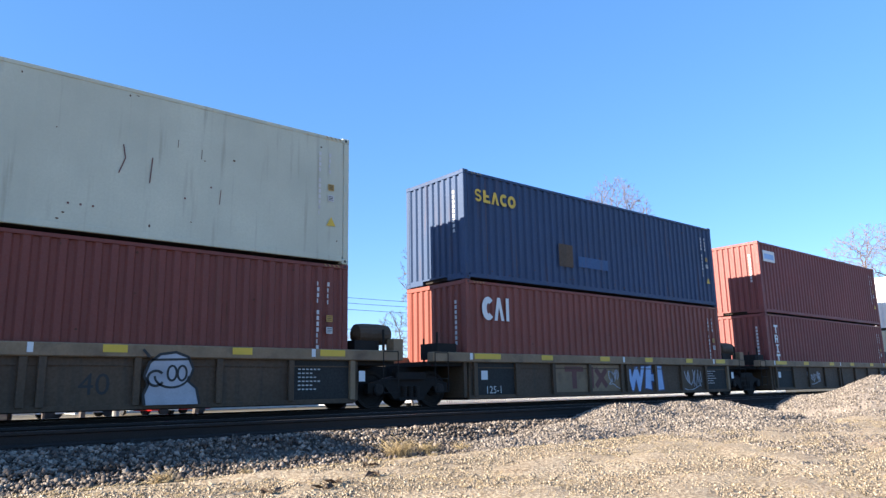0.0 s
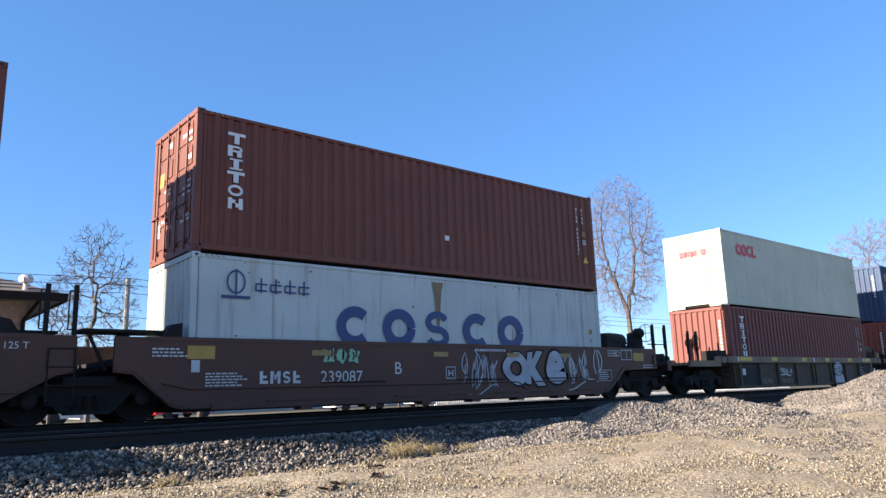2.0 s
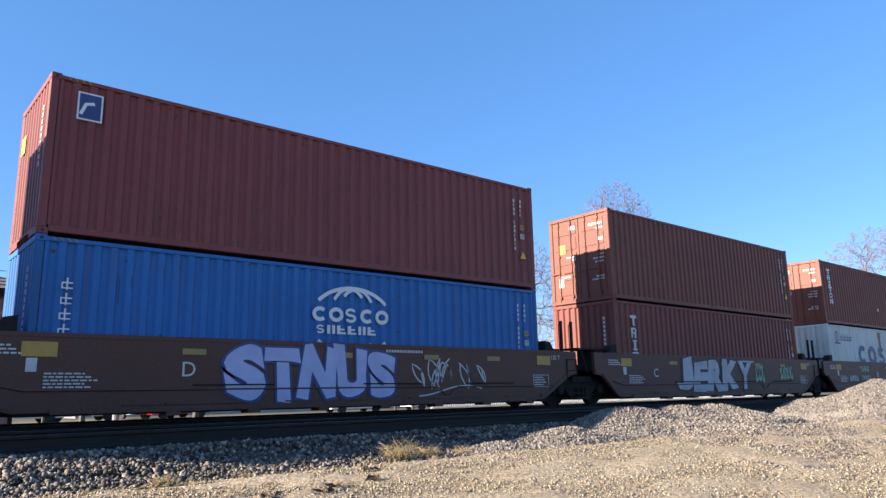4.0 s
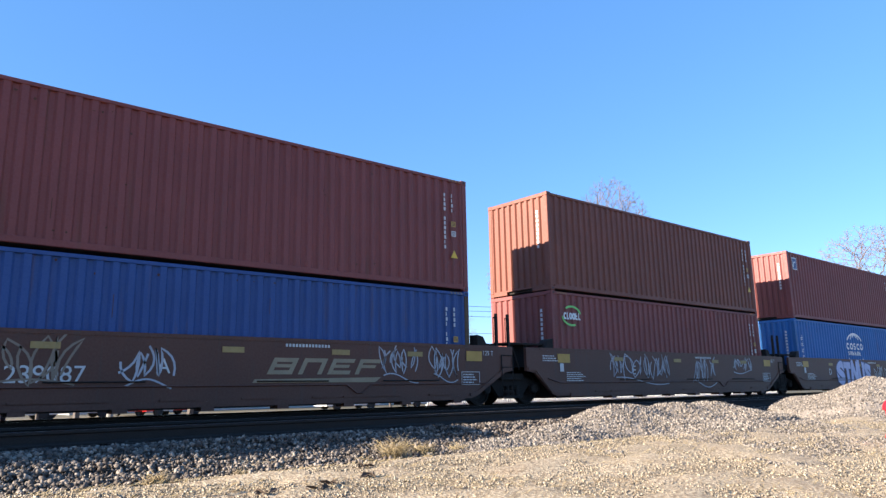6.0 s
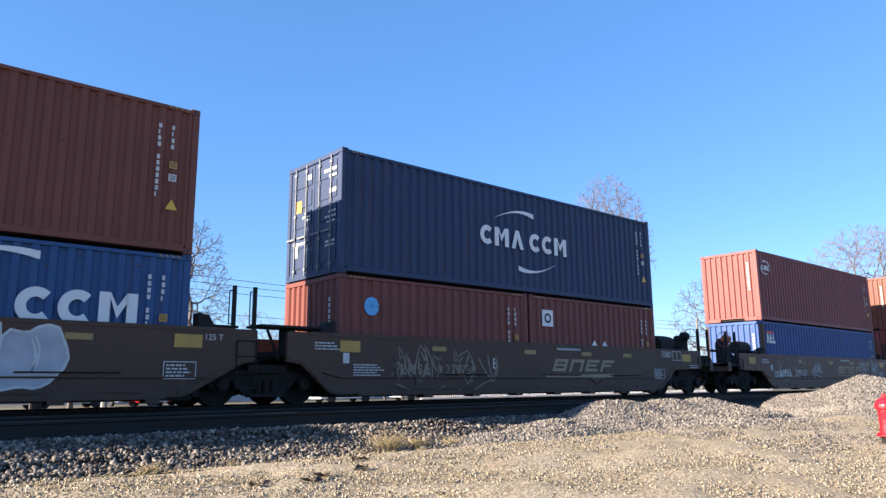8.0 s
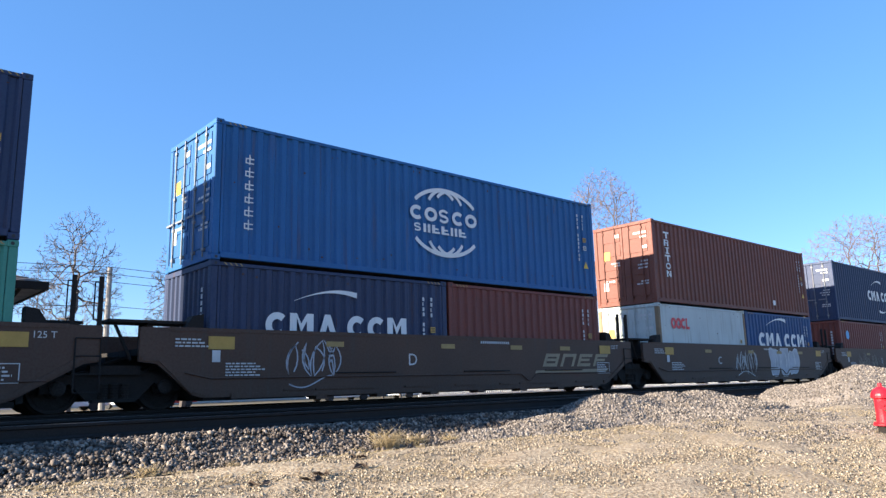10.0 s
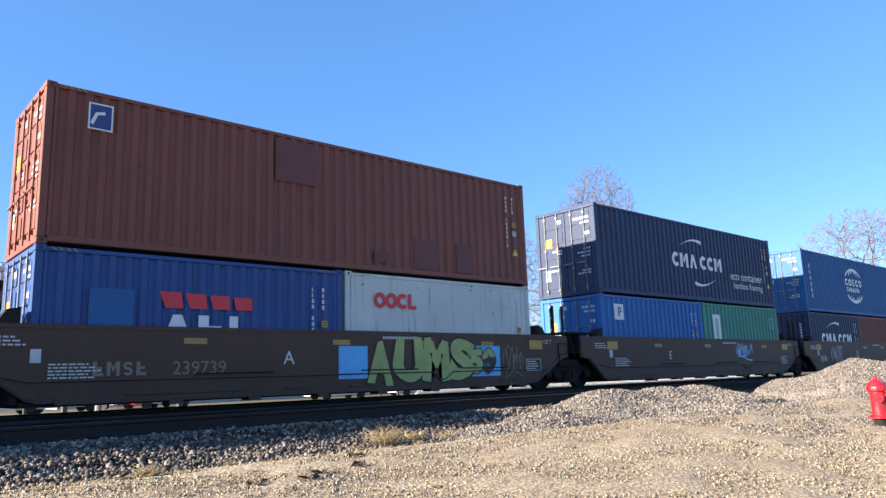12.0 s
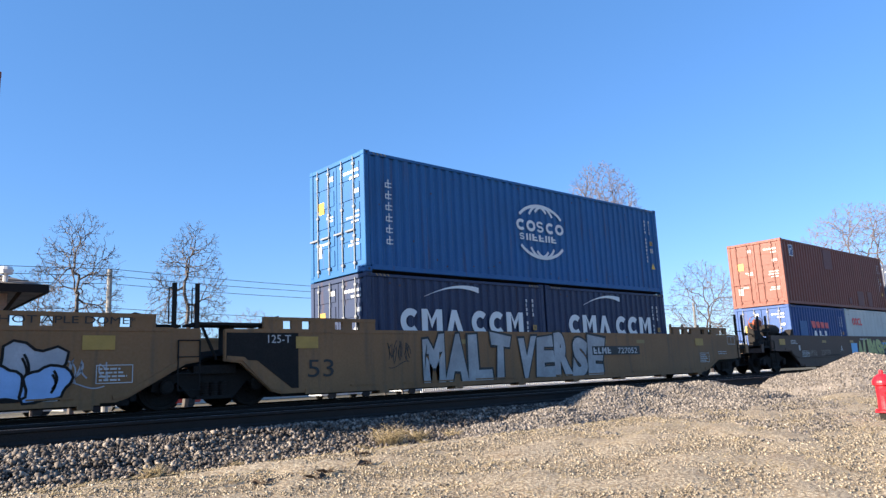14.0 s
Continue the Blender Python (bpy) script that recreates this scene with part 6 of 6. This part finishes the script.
def tree(label, x, y, z, height, half, bottom, count, seed, crook=0.16, fine=0.010, bark="bark", twig="twig", stem=0.0):
    """A bare tree that forks again and again towards the many twig ends of its crown."""
    g = np.random.default_rng(seed)
    t = thing("tree", label, "tree", "bare trees", at=(x, y, z))
    d = g.normal(size=(count, 3))
    d /= np.linalg.norm(d, axis=1)[:, None]
    lobes = g.normal(size=(7, 3))
    lobes /= np.linalg.norm(lobes, axis=1)[:, None]
    edge = 0.80 + 0.22 * np.max(d @ lobes.T, axis=1)
    rad = edge * g.uniform(0.08, 1.0, count) ** 0.34
    tall = height * (1 - bottom) / 2
    ends = d * rad[:, None] * np.array([half, half, tall]) + np.array([0, 0, height - tall])
    ends[:, 2] *= height / ends[:, 2].max()
    limbs, twigs = [], []

    def radius(n):
        return fine * (0.75 + n ** 0.52 / 3.6)

    def run(p, q, r0, r1, bend):
        """A crooked piece of limb from p to q."""
        n = 3 if np.linalg.norm(q - p) > 0.6 else 2
        last = p
        for i in range(1, n + 1):
            f = i / n
            at = p + (q - p) * f + (g.normal(size=3) * bend * np.linalg.norm(q - p) if i < n else 0)
            (limbs if r0 > fine * 2.6 else twigs).append((tuple(last), tuple(at), r0 + (r1 - r0) * (i - 1) / n, r0 + (r1 - r0) * f))
            last = at

    def grow(p, pts, level):
        n = len(pts)
        if n <= 2:
            for q in pts:
                run(p, q, fine * 1.2, fine * 0.6, crook)
                for k in range(3):
                    a = p + (q - p) * g.uniform(0.4, 0.9)
                    run(a, a + (q - p) * 0.25 + g.normal(size=3) * 0.22 * np.linalg.norm(q - p), fine * 0.8, fine * 0.5, crook)
            return
        k = 2 if level < 2 else int(g.integers(2, 4))
        v = pts - p
        v = v / (np.linalg.norm(v, axis=1)[:, None] + 1e-6)
        seeds = v[g.choice(n, min(k, n), replace=False)]
        for _ in range(4):
            own = np.argmax(v @ seeds.T, axis=1)
            seeds = np.array([v[own == j].mean(0) if (own == j).any() else seeds[j] for j in range(len(seeds))])
        for j in range(len(seeds)):
            sub = pts[own == j]
            if not len(sub):
                continue
            if len(sub) == n:
                sub = sub[: n // 2 + 1]
            c = sub.mean(0)
            q = p + (c - p) * (g.uniform(0.34, 0.5) if len(sub) > 2 else 0.3)
            run(p, q, min(radius(n), radius(len(sub)) * 1.25), radius(len(sub)), crook * 0.6)
            grow(q, sub, level + 1)
    top = np.array([g.normal() * 0.1, g.normal() * 0.1, height * (bottom + 0.06 + stem)])
    base = np.array([0.0, 0.0, -0.2])
    run(base, top, radius(count) * 1.5, radius(count), 0.03 + crook * 0.1)
    grow(top, ends, 0)
    tubes("trunk", limbs, M[bark], t, 5)
    tubes("crown", twigs, M[twig], t, 3)
    return t


GROUND_FAR = -0.75
M["far_bark"] = material("far_grey_bark", (0.115, 0.09, 0.08), 0.9, 0, 0.2, 2, 30, 0.2)
M["far_twig"] = material("far_pinkish_twigs", (0.18, 0.137, 0.127), 0.9, 0, 0.2, 2, 30, 0.0)
for az, dist, el, args in (
        (76.2, 38, 12.9, dict(label="bare crooked tree with open dark limbs", half=2.2, bottom=0.16, count=1000, seed=11, crook=0.18, stem=0.12)),
        (78.6, 42, 9.0, dict(label="bare leaning tree with few dark limbs", half=1.6, bottom=0.35, count=220, seed=12, crook=0.22)),
        (68.7, 40, 12.7, dict(label="bare upright tree with crooked drooping limbs", half=2.2, bottom=0.08, count=1200, seed=6, crook=0.17, stem=0.2)),
        (52.2, 45, 11.6, dict(label="bare slim crooked tree", half=1.0, bottom=0.5, count=110, seed=7, crook=0.2, fine=0.014)),
        (53.6, 46, 6.4, dict(label="bare low tree with thin limbs", half=1.5, bottom=0.3, count=240, seed=8, crook=0.2)),
        (43.0, 60, 12.4, dict(label="bare broad rounded tree with dense fine twigs", half=3.6, bottom=0.25, count=2000, seed=9, crook=0.12, bark="far_bark", twig="far_twig")),
        (35.6, 72, 16.2, dict(label="tall bare tree with dense fine twigs", half=4.7, bottom=0.3, count=4200, seed=13, crook=0.08, bark="far_bark", twig="far_twig", fine=0.011)),
        (28.6, 75, 7.9, dict(label="small bare tree with fine twigs", half=4.0, bottom=0.15, count=1300, seed=15, crook=0.1, bark="far_bark", twig="far_twig", fine=0.011)),
        (17.2, 95, 10.8, dict(label="bare broad tree with dense fine twigs", half=8.0, bottom=0.25, count=3400, seed=17, crook=0.1, bark="far_bark", twig="far_twig", fine=0.013)),
        (48.8, 72, 6.6, dict(label="small bare tree beside the wires", half=3.2, bottom=0.15, count=420, seed=19, crook=0.14, bark="far_bark", twig="far_twig")),
        (63.5, 66, 6.0, dict(label="low bare tree with many fine twigs", half=3.4, bottom=0.1, count=420, seed=21, crook=0.14, bark="far_bark", twig="far_twig")),
        (56.5, 80, 5.0, dict(label="low bare tree with many fine twigs", half=4.2, bottom=0.1, count=380, seed=23, crook=0.14, bark="far_bark", twig="far_twig")),
        (39.3, 85, 8.0, dict(label="small bare tree with fine twigs", half=4.0, bottom=0.15, count=900, seed=25, crook=0.12, bark="far_bark", twig="far_twig")),
        (73.0, 70, 4.6, dict(label="low bare tree with many fine twigs", half=3.6, bottom=0.1, count=320, seed=27, crook=0.14, bark="far_bark", twig="far_twig"))):
    bx, by = bearing(az, dist)
    tree(x=bx, y=by, z=GROUND_FAR, height=0.38 + dist * math.tan(radians(el)) - GROUND_FAR, **args)


# ---- poles and wires ----
POLE_Y = 35.0
WIRES = ((-0.55, 5.85), (0.0, 5.55), (0.55, 5.20), (0.15, 4.05))


def utility_pole(x, top, arm):
    t = thing("utility_pole", "weathered timber utility pole" + (" with a crossarm" if arm else ""), "utility pole", "poles along the street", at=(x, POLE_Y, GROUND_FAR))
    bm = bmesh.new()
    tube(bm, (0, 0, -0.2), (0, 0, top - GROUND_FAR), 0.15, 0.11, 10)
    part("shaft", bm, M["pole"], t)
    if arm:
        block("crossarm", (-0.9, 0.9, -0.06, 0.06, top - GROUND_FAR - 0.22, top - GROUND_FAR - 0.08), M["pole"], t, bevel=0.01)
        for k in (-0.8, -0.35, 0.35, 0.8):
            bm = bmesh.new()
            lathe(bm, [(0.03, 0), (0.05, 0.05), (0.03, 0.1), (0.045, 0.14)], 8, "z", (k, 0, top - GROUND_FAR - 0.08))
            part("insulator", bm, M["white"], t)
        bm = bmesh.new()
        lathe(bm, [(0.12, -0.35), (0.17, -0.3), (0.17, 0.3), (0.12, 0.35)], 12, "z", (0.22, -0.2, top - GROUND_FAR - 1.1))
        part("transformer", bm, M["siding"], t)


for x, top, arm in ((-18, 6.1, False), (10.0, 6.05, False), (35.3, 7.45, True), (62, 6.3, False)):
    utility_pole(x, top, arm)
for k, (dy, z) in enumerate(WIRES):
    bm = bmesh.new()
    for x0, x1 in ((-60, -18), (-18, 10), (10, 35.3), (35.3, 62), (62, 110)):
        pts = [Vector((x0 + (x1 - x0) * i / 10, POLE_Y + dy * 0.25 - 0.12, z + 0.16 - 0.45 * (1 - (2 * i / 10 - 1) ** 2) * 0.6)) for i in range(11)]
        for p, q in zip(pts, pts[1:]):
            tube(bm, p, q, 0.016, n=4, cap=False)
    tagged(part("overhead_wire", bm, M["wire"]), "thin black overhead wire strung between poles", "wire", "overhead wires")


# ---- house at the end of the street ----
def house():
    h = thing("house", "pale brick house with a low hipped shingle roof", "house", at=(4.35, 20.6, -0.9))
    e = 3.92
    bm = bmesh.new()
    box(bm, -13.0, -0.75, 0.75, 9.5, 0, e)
    part("wall", bm, M["brick"], h)
    bm = bmesh.new()
    lo = [bm.verts.new(c) for c in ((-13.8, 0, e), (0, 0, e), (0, 10.2, e), (-13.8, 10.2, e))]
    mid = [bm.verts.new((v.co.x, v.co.y, e + 0.16)) for v in lo]
    ra, rb = bm.verts.new((-8.8, 5.1, e + 2.1)), bm.verts.new((-5.0, 5.1, e + 2.1))
    bm.faces.new(lo[::-1])
    for i in range(4):
        bm.faces.new((lo[i], lo[(i + 1) % 4], mid[(i + 1) % 4], mid[i]))
    for f in ((mid[0], mid[1], rb, ra), (mid[1], mid[2], rb), (mid[2], mid[3], ra, rb), (mid[3], mid[0], ra)):
        bm.faces.new(f)
    roof = part("roof", bm, M["roof"], h)
    for i in range(13):
        t = (i + 1) / 14
        y0 = 5.1 * t
        block("shingle_course", (-13.8 + 5.0 * t, -5.0 * t, y0 - 0.01, y0 + 0.03, e + 0.155 + 1.94 * t, e + 0.185 + 1.94 * t), M["roof"], roof)
    block("fascia", (-13.85, 0.05, -0.05, 0.02, e - 0.04, e + 0.17), M["steel"], h, "dark gutter board")
    block("fascia", (0.0, 0.06, -0.02, 10.2, e - 0.04, e + 0.17), M["steel"], h)
    bm = bmesh.new()
    tube(bm, (-0.55, 0.3, e), (-0.82, 0.68, e - 0.5), 0.05, n=8)
    tube(bm, (-0.82, 0.68, e - 0.5), (-0.82, 0.68, 0), 0.05, n=8)
    part("downpipe", bm, M["steel"], h)
    bm = bmesh.new()
    tube(bm, (-0.9, 0.25, e), (-0.9, 0.25, e + 0.42), 0.06, n=8)
    lathe(bm, [(0.05, e + 0.42), (0.16, e + 0.44), (0.18, e + 0.54), (0.14, e + 0.62), (0.03, e + 0.64)], 12, "z", (-0.9, 0.25, 0))
    part("roof_vent", bm, M["white"], h, "white round vent on the roof edge")
    for x in (-2.6, -5.6, -9.0):
        pts = [(x - 0.6, 1.0), (x + 0.6, 1.0), (x + 0.6, 2.5)] + [(x + 0.6 * math.cos(a), 2.5 + 0.5 * math.sin(a)) for a in np.linspace(0.3, math.pi - 0.3, 7)] + [(x - 0.6, 2.5)]
        bm = bmesh.new()
        prism(bm, pts, 0.70, 0.76)
        win = part("window", bm, M["white"], h, "arched window in a white frame")
        for sx in (-0.27, 0.27):
            for z0, z1 in ((1.1, 1.75), (1.83, 2.6)):
                block("pane", (x + sx - 0.23, x + sx + 0.23, 0.685, 0.705, z0, z1), M["glass"], win)
        block("sill", (x - 0.7, x + 0.7, 0.62, 0.76, 0.9, 1.0), M["siding"], win)
    bm = bmesh.new()
    for i in range(24):
        box(bm, -12.98, -0.77, 0.742, 0.75, 0.15 + i * 0.155, 0.165 + i * 0.155)
    part("mortar_joints", bm, M["siding"], h)
    return h


house()


def long_shed():
    x, y = bearing(67, 58)
    s = thing("shed", "long low white building across the street", "building", at=(x, y, GROUND_FAR))
    block("wall", (-10, 26, 0, 9, -0.1, 2.0), M["siding"], s)
    bm = bmesh.new()
    prism(bm, [(-10.3, 2.0), (26.3, 2.0), (26.3, 2.12), (-10.3, 2.12)], -0.3, 9.3)
    part("roof", bm, M["roof"], s)
    for k in range(9):
        block("window", (-8.5 + k * 4, -7.3 + k * 4, -0.03, 0.02, 0.8, 1.6), M["glass"], s)
    for k in range(36):
        block("siding_seam", (-9.6 + k, -9.57 + k, -0.012, 0.01, 0.0, 1.95), M["siding"], s)


long_shed()


def parked_car(x, y, turn, mat, label):
    c = thing("car", label, "car", "parked cars", at=(x, y, -0.75))
    c.rotation_euler = (0, 0, radians(turn))
    bm = bmesh.new()
    prism(bm, [(-2.2, 0.28), (-2.25, 0.6), (-2.1, 0.85), (-1.2, 0.95), (-0.6, 1.38), (0.9, 1.42), (1.6, 1.0), (2.15, 0.9), (2.25, 0.6), (2.2, 0.28)], -0.85, 0.85)
    bmesh.ops.bevel(bm, geom=bm.edges[:], offset=0.05, segments=2, affect="EDGES")
    part("body", bm, mat, c, smooth=False)
    for s in (-1, 1):
        bm = bmesh.new()
        prism(bm, [(-1.0, 0.95), (-0.52, 1.30), (0.82, 1.33), (1.35, 0.98)], *sorted((s * 0.845, s * 0.86)))
        part("side_window", bm, M["glass"], c)
        for xw in (-1.35, 1.4):
            bm = bmesh.new()
            lathe(bm, [(0.30, s * 0.68), (0.32, s * 0.72), (0.32, s * 0.86), (0.20, s * 0.88), (0.04, s * 0.87)], 18, "y", (xw, 0, 0.32))
            part("wheel", bm, M["tyre"], c)
        block("tail_light", (-2.27, -2.18, *sorted((s * 0.55, s * 0.8)), 0.62, 0.78), M["red"], c)
        block("headlight", (2.17, 2.27, *sorted((s * 0.5, s * 0.8)), 0.62, 0.76), M["white"], c)
    return c


for az, dist, turn, mat, label in ((70.2, 47.0, 20, "car_red", "red parked car across the tracks"), (72.0, 47.5, 100, "car_white", "white parked car across the tracks"),
                                   (76.5, 46, 4, "car_white", "white parked car by the house"), (57.0, 50.5, 0, "car_white", "white parked car on the street"),
                                   (51.0, 55.0, 0, "car_white", "white parked car on the street"), (80.3, 44, 0, "car_white", "white parked car behind the house corner")):
    bx, by = bearing(az, dist)
    parked_car(bx, by, turn, M[mat], label)


# ---- white picket fence along the lot ----
fence = thing("fence", "low pale picket fence beyond the tracks", "fence", at=(0, 23.2, -0.75))
pm = bmesh.new()
box(pm, -0.038, 0.038, -0.012, 0.012, 0.0, 0.72)
pme = bpy.data.meshes.new("picket")
pm.to_mesh(pme)
pm.free()
pme.materials.append(M["white"])
for k in range(264):
    o = new("picket", pme)
    o.parent = fence
    o.location = (19.0 + k * 0.12, 0, 0)
for z in (0.2, 0.55):
    block("fence_rail", (18.9, 50.6, 0.015, 0.05, z, z + 0.07), M["white"], fence)


# ---- hydrant ----
def hydrant():
    x, y = bearing(17.85, 12.7)
    z = float(ground_height(x, y)) - 0.02
    h = thing("fire_hydrant", "bright red fire hydrant on a black base", "fire hydrant", at=(x, y, z))
    bm = bmesh.new()
    lathe(bm, [(0.095, 0), (0.095, 0.13), (0.085, 0.14)], 20)
    part("base", bm, M["steel"], h, "black standpipe base")
    bm = bmesh.new()
    lathe(bm, [(0.15, 0.135), (0.15, 0.165), (0.105, 0.17), (0.10, 0.30), (0.105, 0.52), (0.14, 0.54), (0.14, 0.57)], 24)
    part("barrel", bm, M["hydrant"], h, smooth=False)
    bm = bmesh.new()
    lathe(bm, [(0.14, 0.57), (0.135, 0.60), (0.10, 0.66), (0.05, 0.695), (0.03, 0.70), (0.03, 0.75), (0.018, 0.755)], 24)
    part("bonnet", bm, M["hydrant"], h)
    for a in (200, 20, 290):
        d = Vector((math.cos(radians(a)), math.sin(radians(a)), 0))
        bm = bmesh.new()
        p = Vector((0, 0, 0.44))
        tube(bm, p + d * 0.09, p + d * 0.16, 0.06 if a != 290 else 0.075, n=14)
        tube(bm, p + d * 0.16, p + d * 0.20, 0.072 if a != 290 else 0.088, n=8)
        tube(bm, p + d * 0.20, p + d * 0.225, 0.02, n=5)
        part("nozzle_cap", bm, M["hydrant"], h)
    bm = bmesh.new()
    pts = [Vector((0.16 * math.cos(t), 0.16 * math.sin(t), 0.40 - 0.10 * math.sin((t - 3.4) / 1.8 * math.pi))) for t in np.linspace(3.4, 5.2, 12)]
    for p, q in zip(pts, pts[1:]):
        tube(bm, p, q, 0.008, n=5)
    part("chain", bm, M["bright"], h, "cap chain")
    for k in range(8):
        a = k * math.pi / 4
        bm = bmesh.new()
        lathe(bm, [(0.014, 0.165), (0.014, 0.185)], 6, "z", (0.13 * math.cos(a), 0.13 * math.sin(a), 0))
        part("bolt", bm, M["hydrant"], h)


hydrant()


# ---- dry grass and litter of twigs ----
def tuft(x, y, size, blades, seed, label):
    r = random.Random(seed)
    segs = []
    z = float(ground_height(x, y)) if y < 7.95 else float(max(bed_height(y), ground_height(x, y)))
    for i in range(blades):
        a, lean = r.uniform(0, 6.28), r.uniform(0.15, 1.1)
        b = Vector((r.gauss(0, 0.13) * size, r.gauss(0, 0.07) * size, 0))
        ln = size * r.uniform(0.2, 0.55)
        p = b
        for k in range(3):
            d = Vector((math.cos(a) * lean * (0.6 + 0.5 * k), math.sin(a) * lean * (0.6 + 0.5 * k), 1.0 - 0.35 * k)).normalized()
            q = p + d * ln / 3
            segs.append((tuple(p), tuple(q), 0.0035 - 0.0009 * k, 0.0026 - 0.0009 * k))
            p = q
    t = thing("grass_tuft", label, "dry grass", "tufts of dry grass", at=(x, y, z - 0.01))
    tubes("grass", segs, M["straw"], t, 3)


for x, y, s, n, sd in ((5.95, 8.0, 0.75, 260, 1), (6.5, 8.05, 0.5, 160, 2), (7.1, 8.0, 0.42, 130, 3), (2.7, 7.75, 0.35, 110, 4), (5.4, 7.9, 0.3, 80, 5), (7.8, 7.9, 0.35, 90, 6), (3.6, 7.7, 0.25, 60, 7), (6.2, 7.6, 0.22, 50, 8)):
    tuft(x, y, s, n, sd, "tuft of dry straw-coloured grass at the ballast edge")


def litter(x, y, seed):
    r = random.Random(seed)
    t = thing("dead_leaf_clump", "dark dead leaf and twig clump lying on the dirt", "leaf litter", "litter on the dirt", at=(x, y, float(ground_height(x, y)) + 0.01))
    for i in range(6):
        bm = bmesh.new()
        a, ln = r.uniform(0, 3.1), r.uniform(0.025, 0.07)
        c = Vector((r.uniform(-0.10, 0.10), r.uniform(-0.03, 0.03), 0))
        d = Vector((math.cos(a), math.sin(a), 0)) * ln
        n = Vector((-d.y, d.x, 0)) * 0.35
        v = [bm.verts.new(q) for q in (c - d, c + n + Vector((0, 0, r.uniform(0.01, 0.05))), c + d + Vector((0, 0, r.uniform(0, 0.05))), c - n + Vector((0, 0, 0.005)))]
        bm.faces.new(v)
        r2 = bmesh.ops.extrude_face_region(bm, geom=bm.faces[:])
        for q in [e for e in r2["geom"] if isinstance(e, bmesh.types.BMVert)]:
            q.co.z += 0.008
        part("leaf", bm, M["leaf"], t)


def straw_litter(count):
    """Short dry straws lying on the dirt."""
    segs = []
    for i in range(count):
        x, y = random.uniform(0.5, 22), 8.0 - 5.5 * random.random() ** 1.5
        if noise.noise((x * 0.7, y * 0.9, 7)) < -0.05:
            continue
        z, a, ln = float(ground_height(x, y)) + 0.012, random.uniform(-0.7, 0.7), random.uniform(0.02, 0.07)
        segs.append(((x, y, z), (x + math.cos(a) * ln, y + math.sin(a) * ln, z + random.uniform(-0.01, 0.03)), 0.003, 0.002))
    return tagged(tubes("straw_litter", segs, M["straw"], None, 3), "short dry straws lying on the pale dirt", "dry grass", kind="stuff")


straw_litter(14000)
M["leaf"] = material("dark_dead_leaf", (0.07, 0.045, 0.03), 0.9, 0, 0.3, 20, 80, 0.2)
for x, y, sd in ((3.25, 6.35, 1), (3.95, 6.35, 2), (4.45, 6.45, 3), (4.75, 6.95, 4), (3.7, 6.2, 5)):
    litter(x, y, sd)


# ---- motion ----
RUN = [(0.0, 0.0), (2.4, 34.07), (5.0, 71.11), (7.5, 106.54), (9.0, 127.80), (11.5, 162.74), (14.0, 198.22)]


def run_at(t):
    return float(np.interp(t, [a for a, _ in RUN], [b for _, b in RUN]))


def motions():
    for ob, x, z in MOVERS:
        walk(ob, [(t, pose(x + s, TRACK_Y, z)) for t, s in RUN])
    turns = [(k / FPS, math.degrees(run_at(k / FPS) / 0.42)) for k in range(0, 14 * FPS + 1)]
    for ws in WHEELSETS:
        p = ws.location.copy()
        walk(ws, [(t, pose(p.x, p.y, p.z, 0, a % 360, 0)) for t, a in turns])


motions()
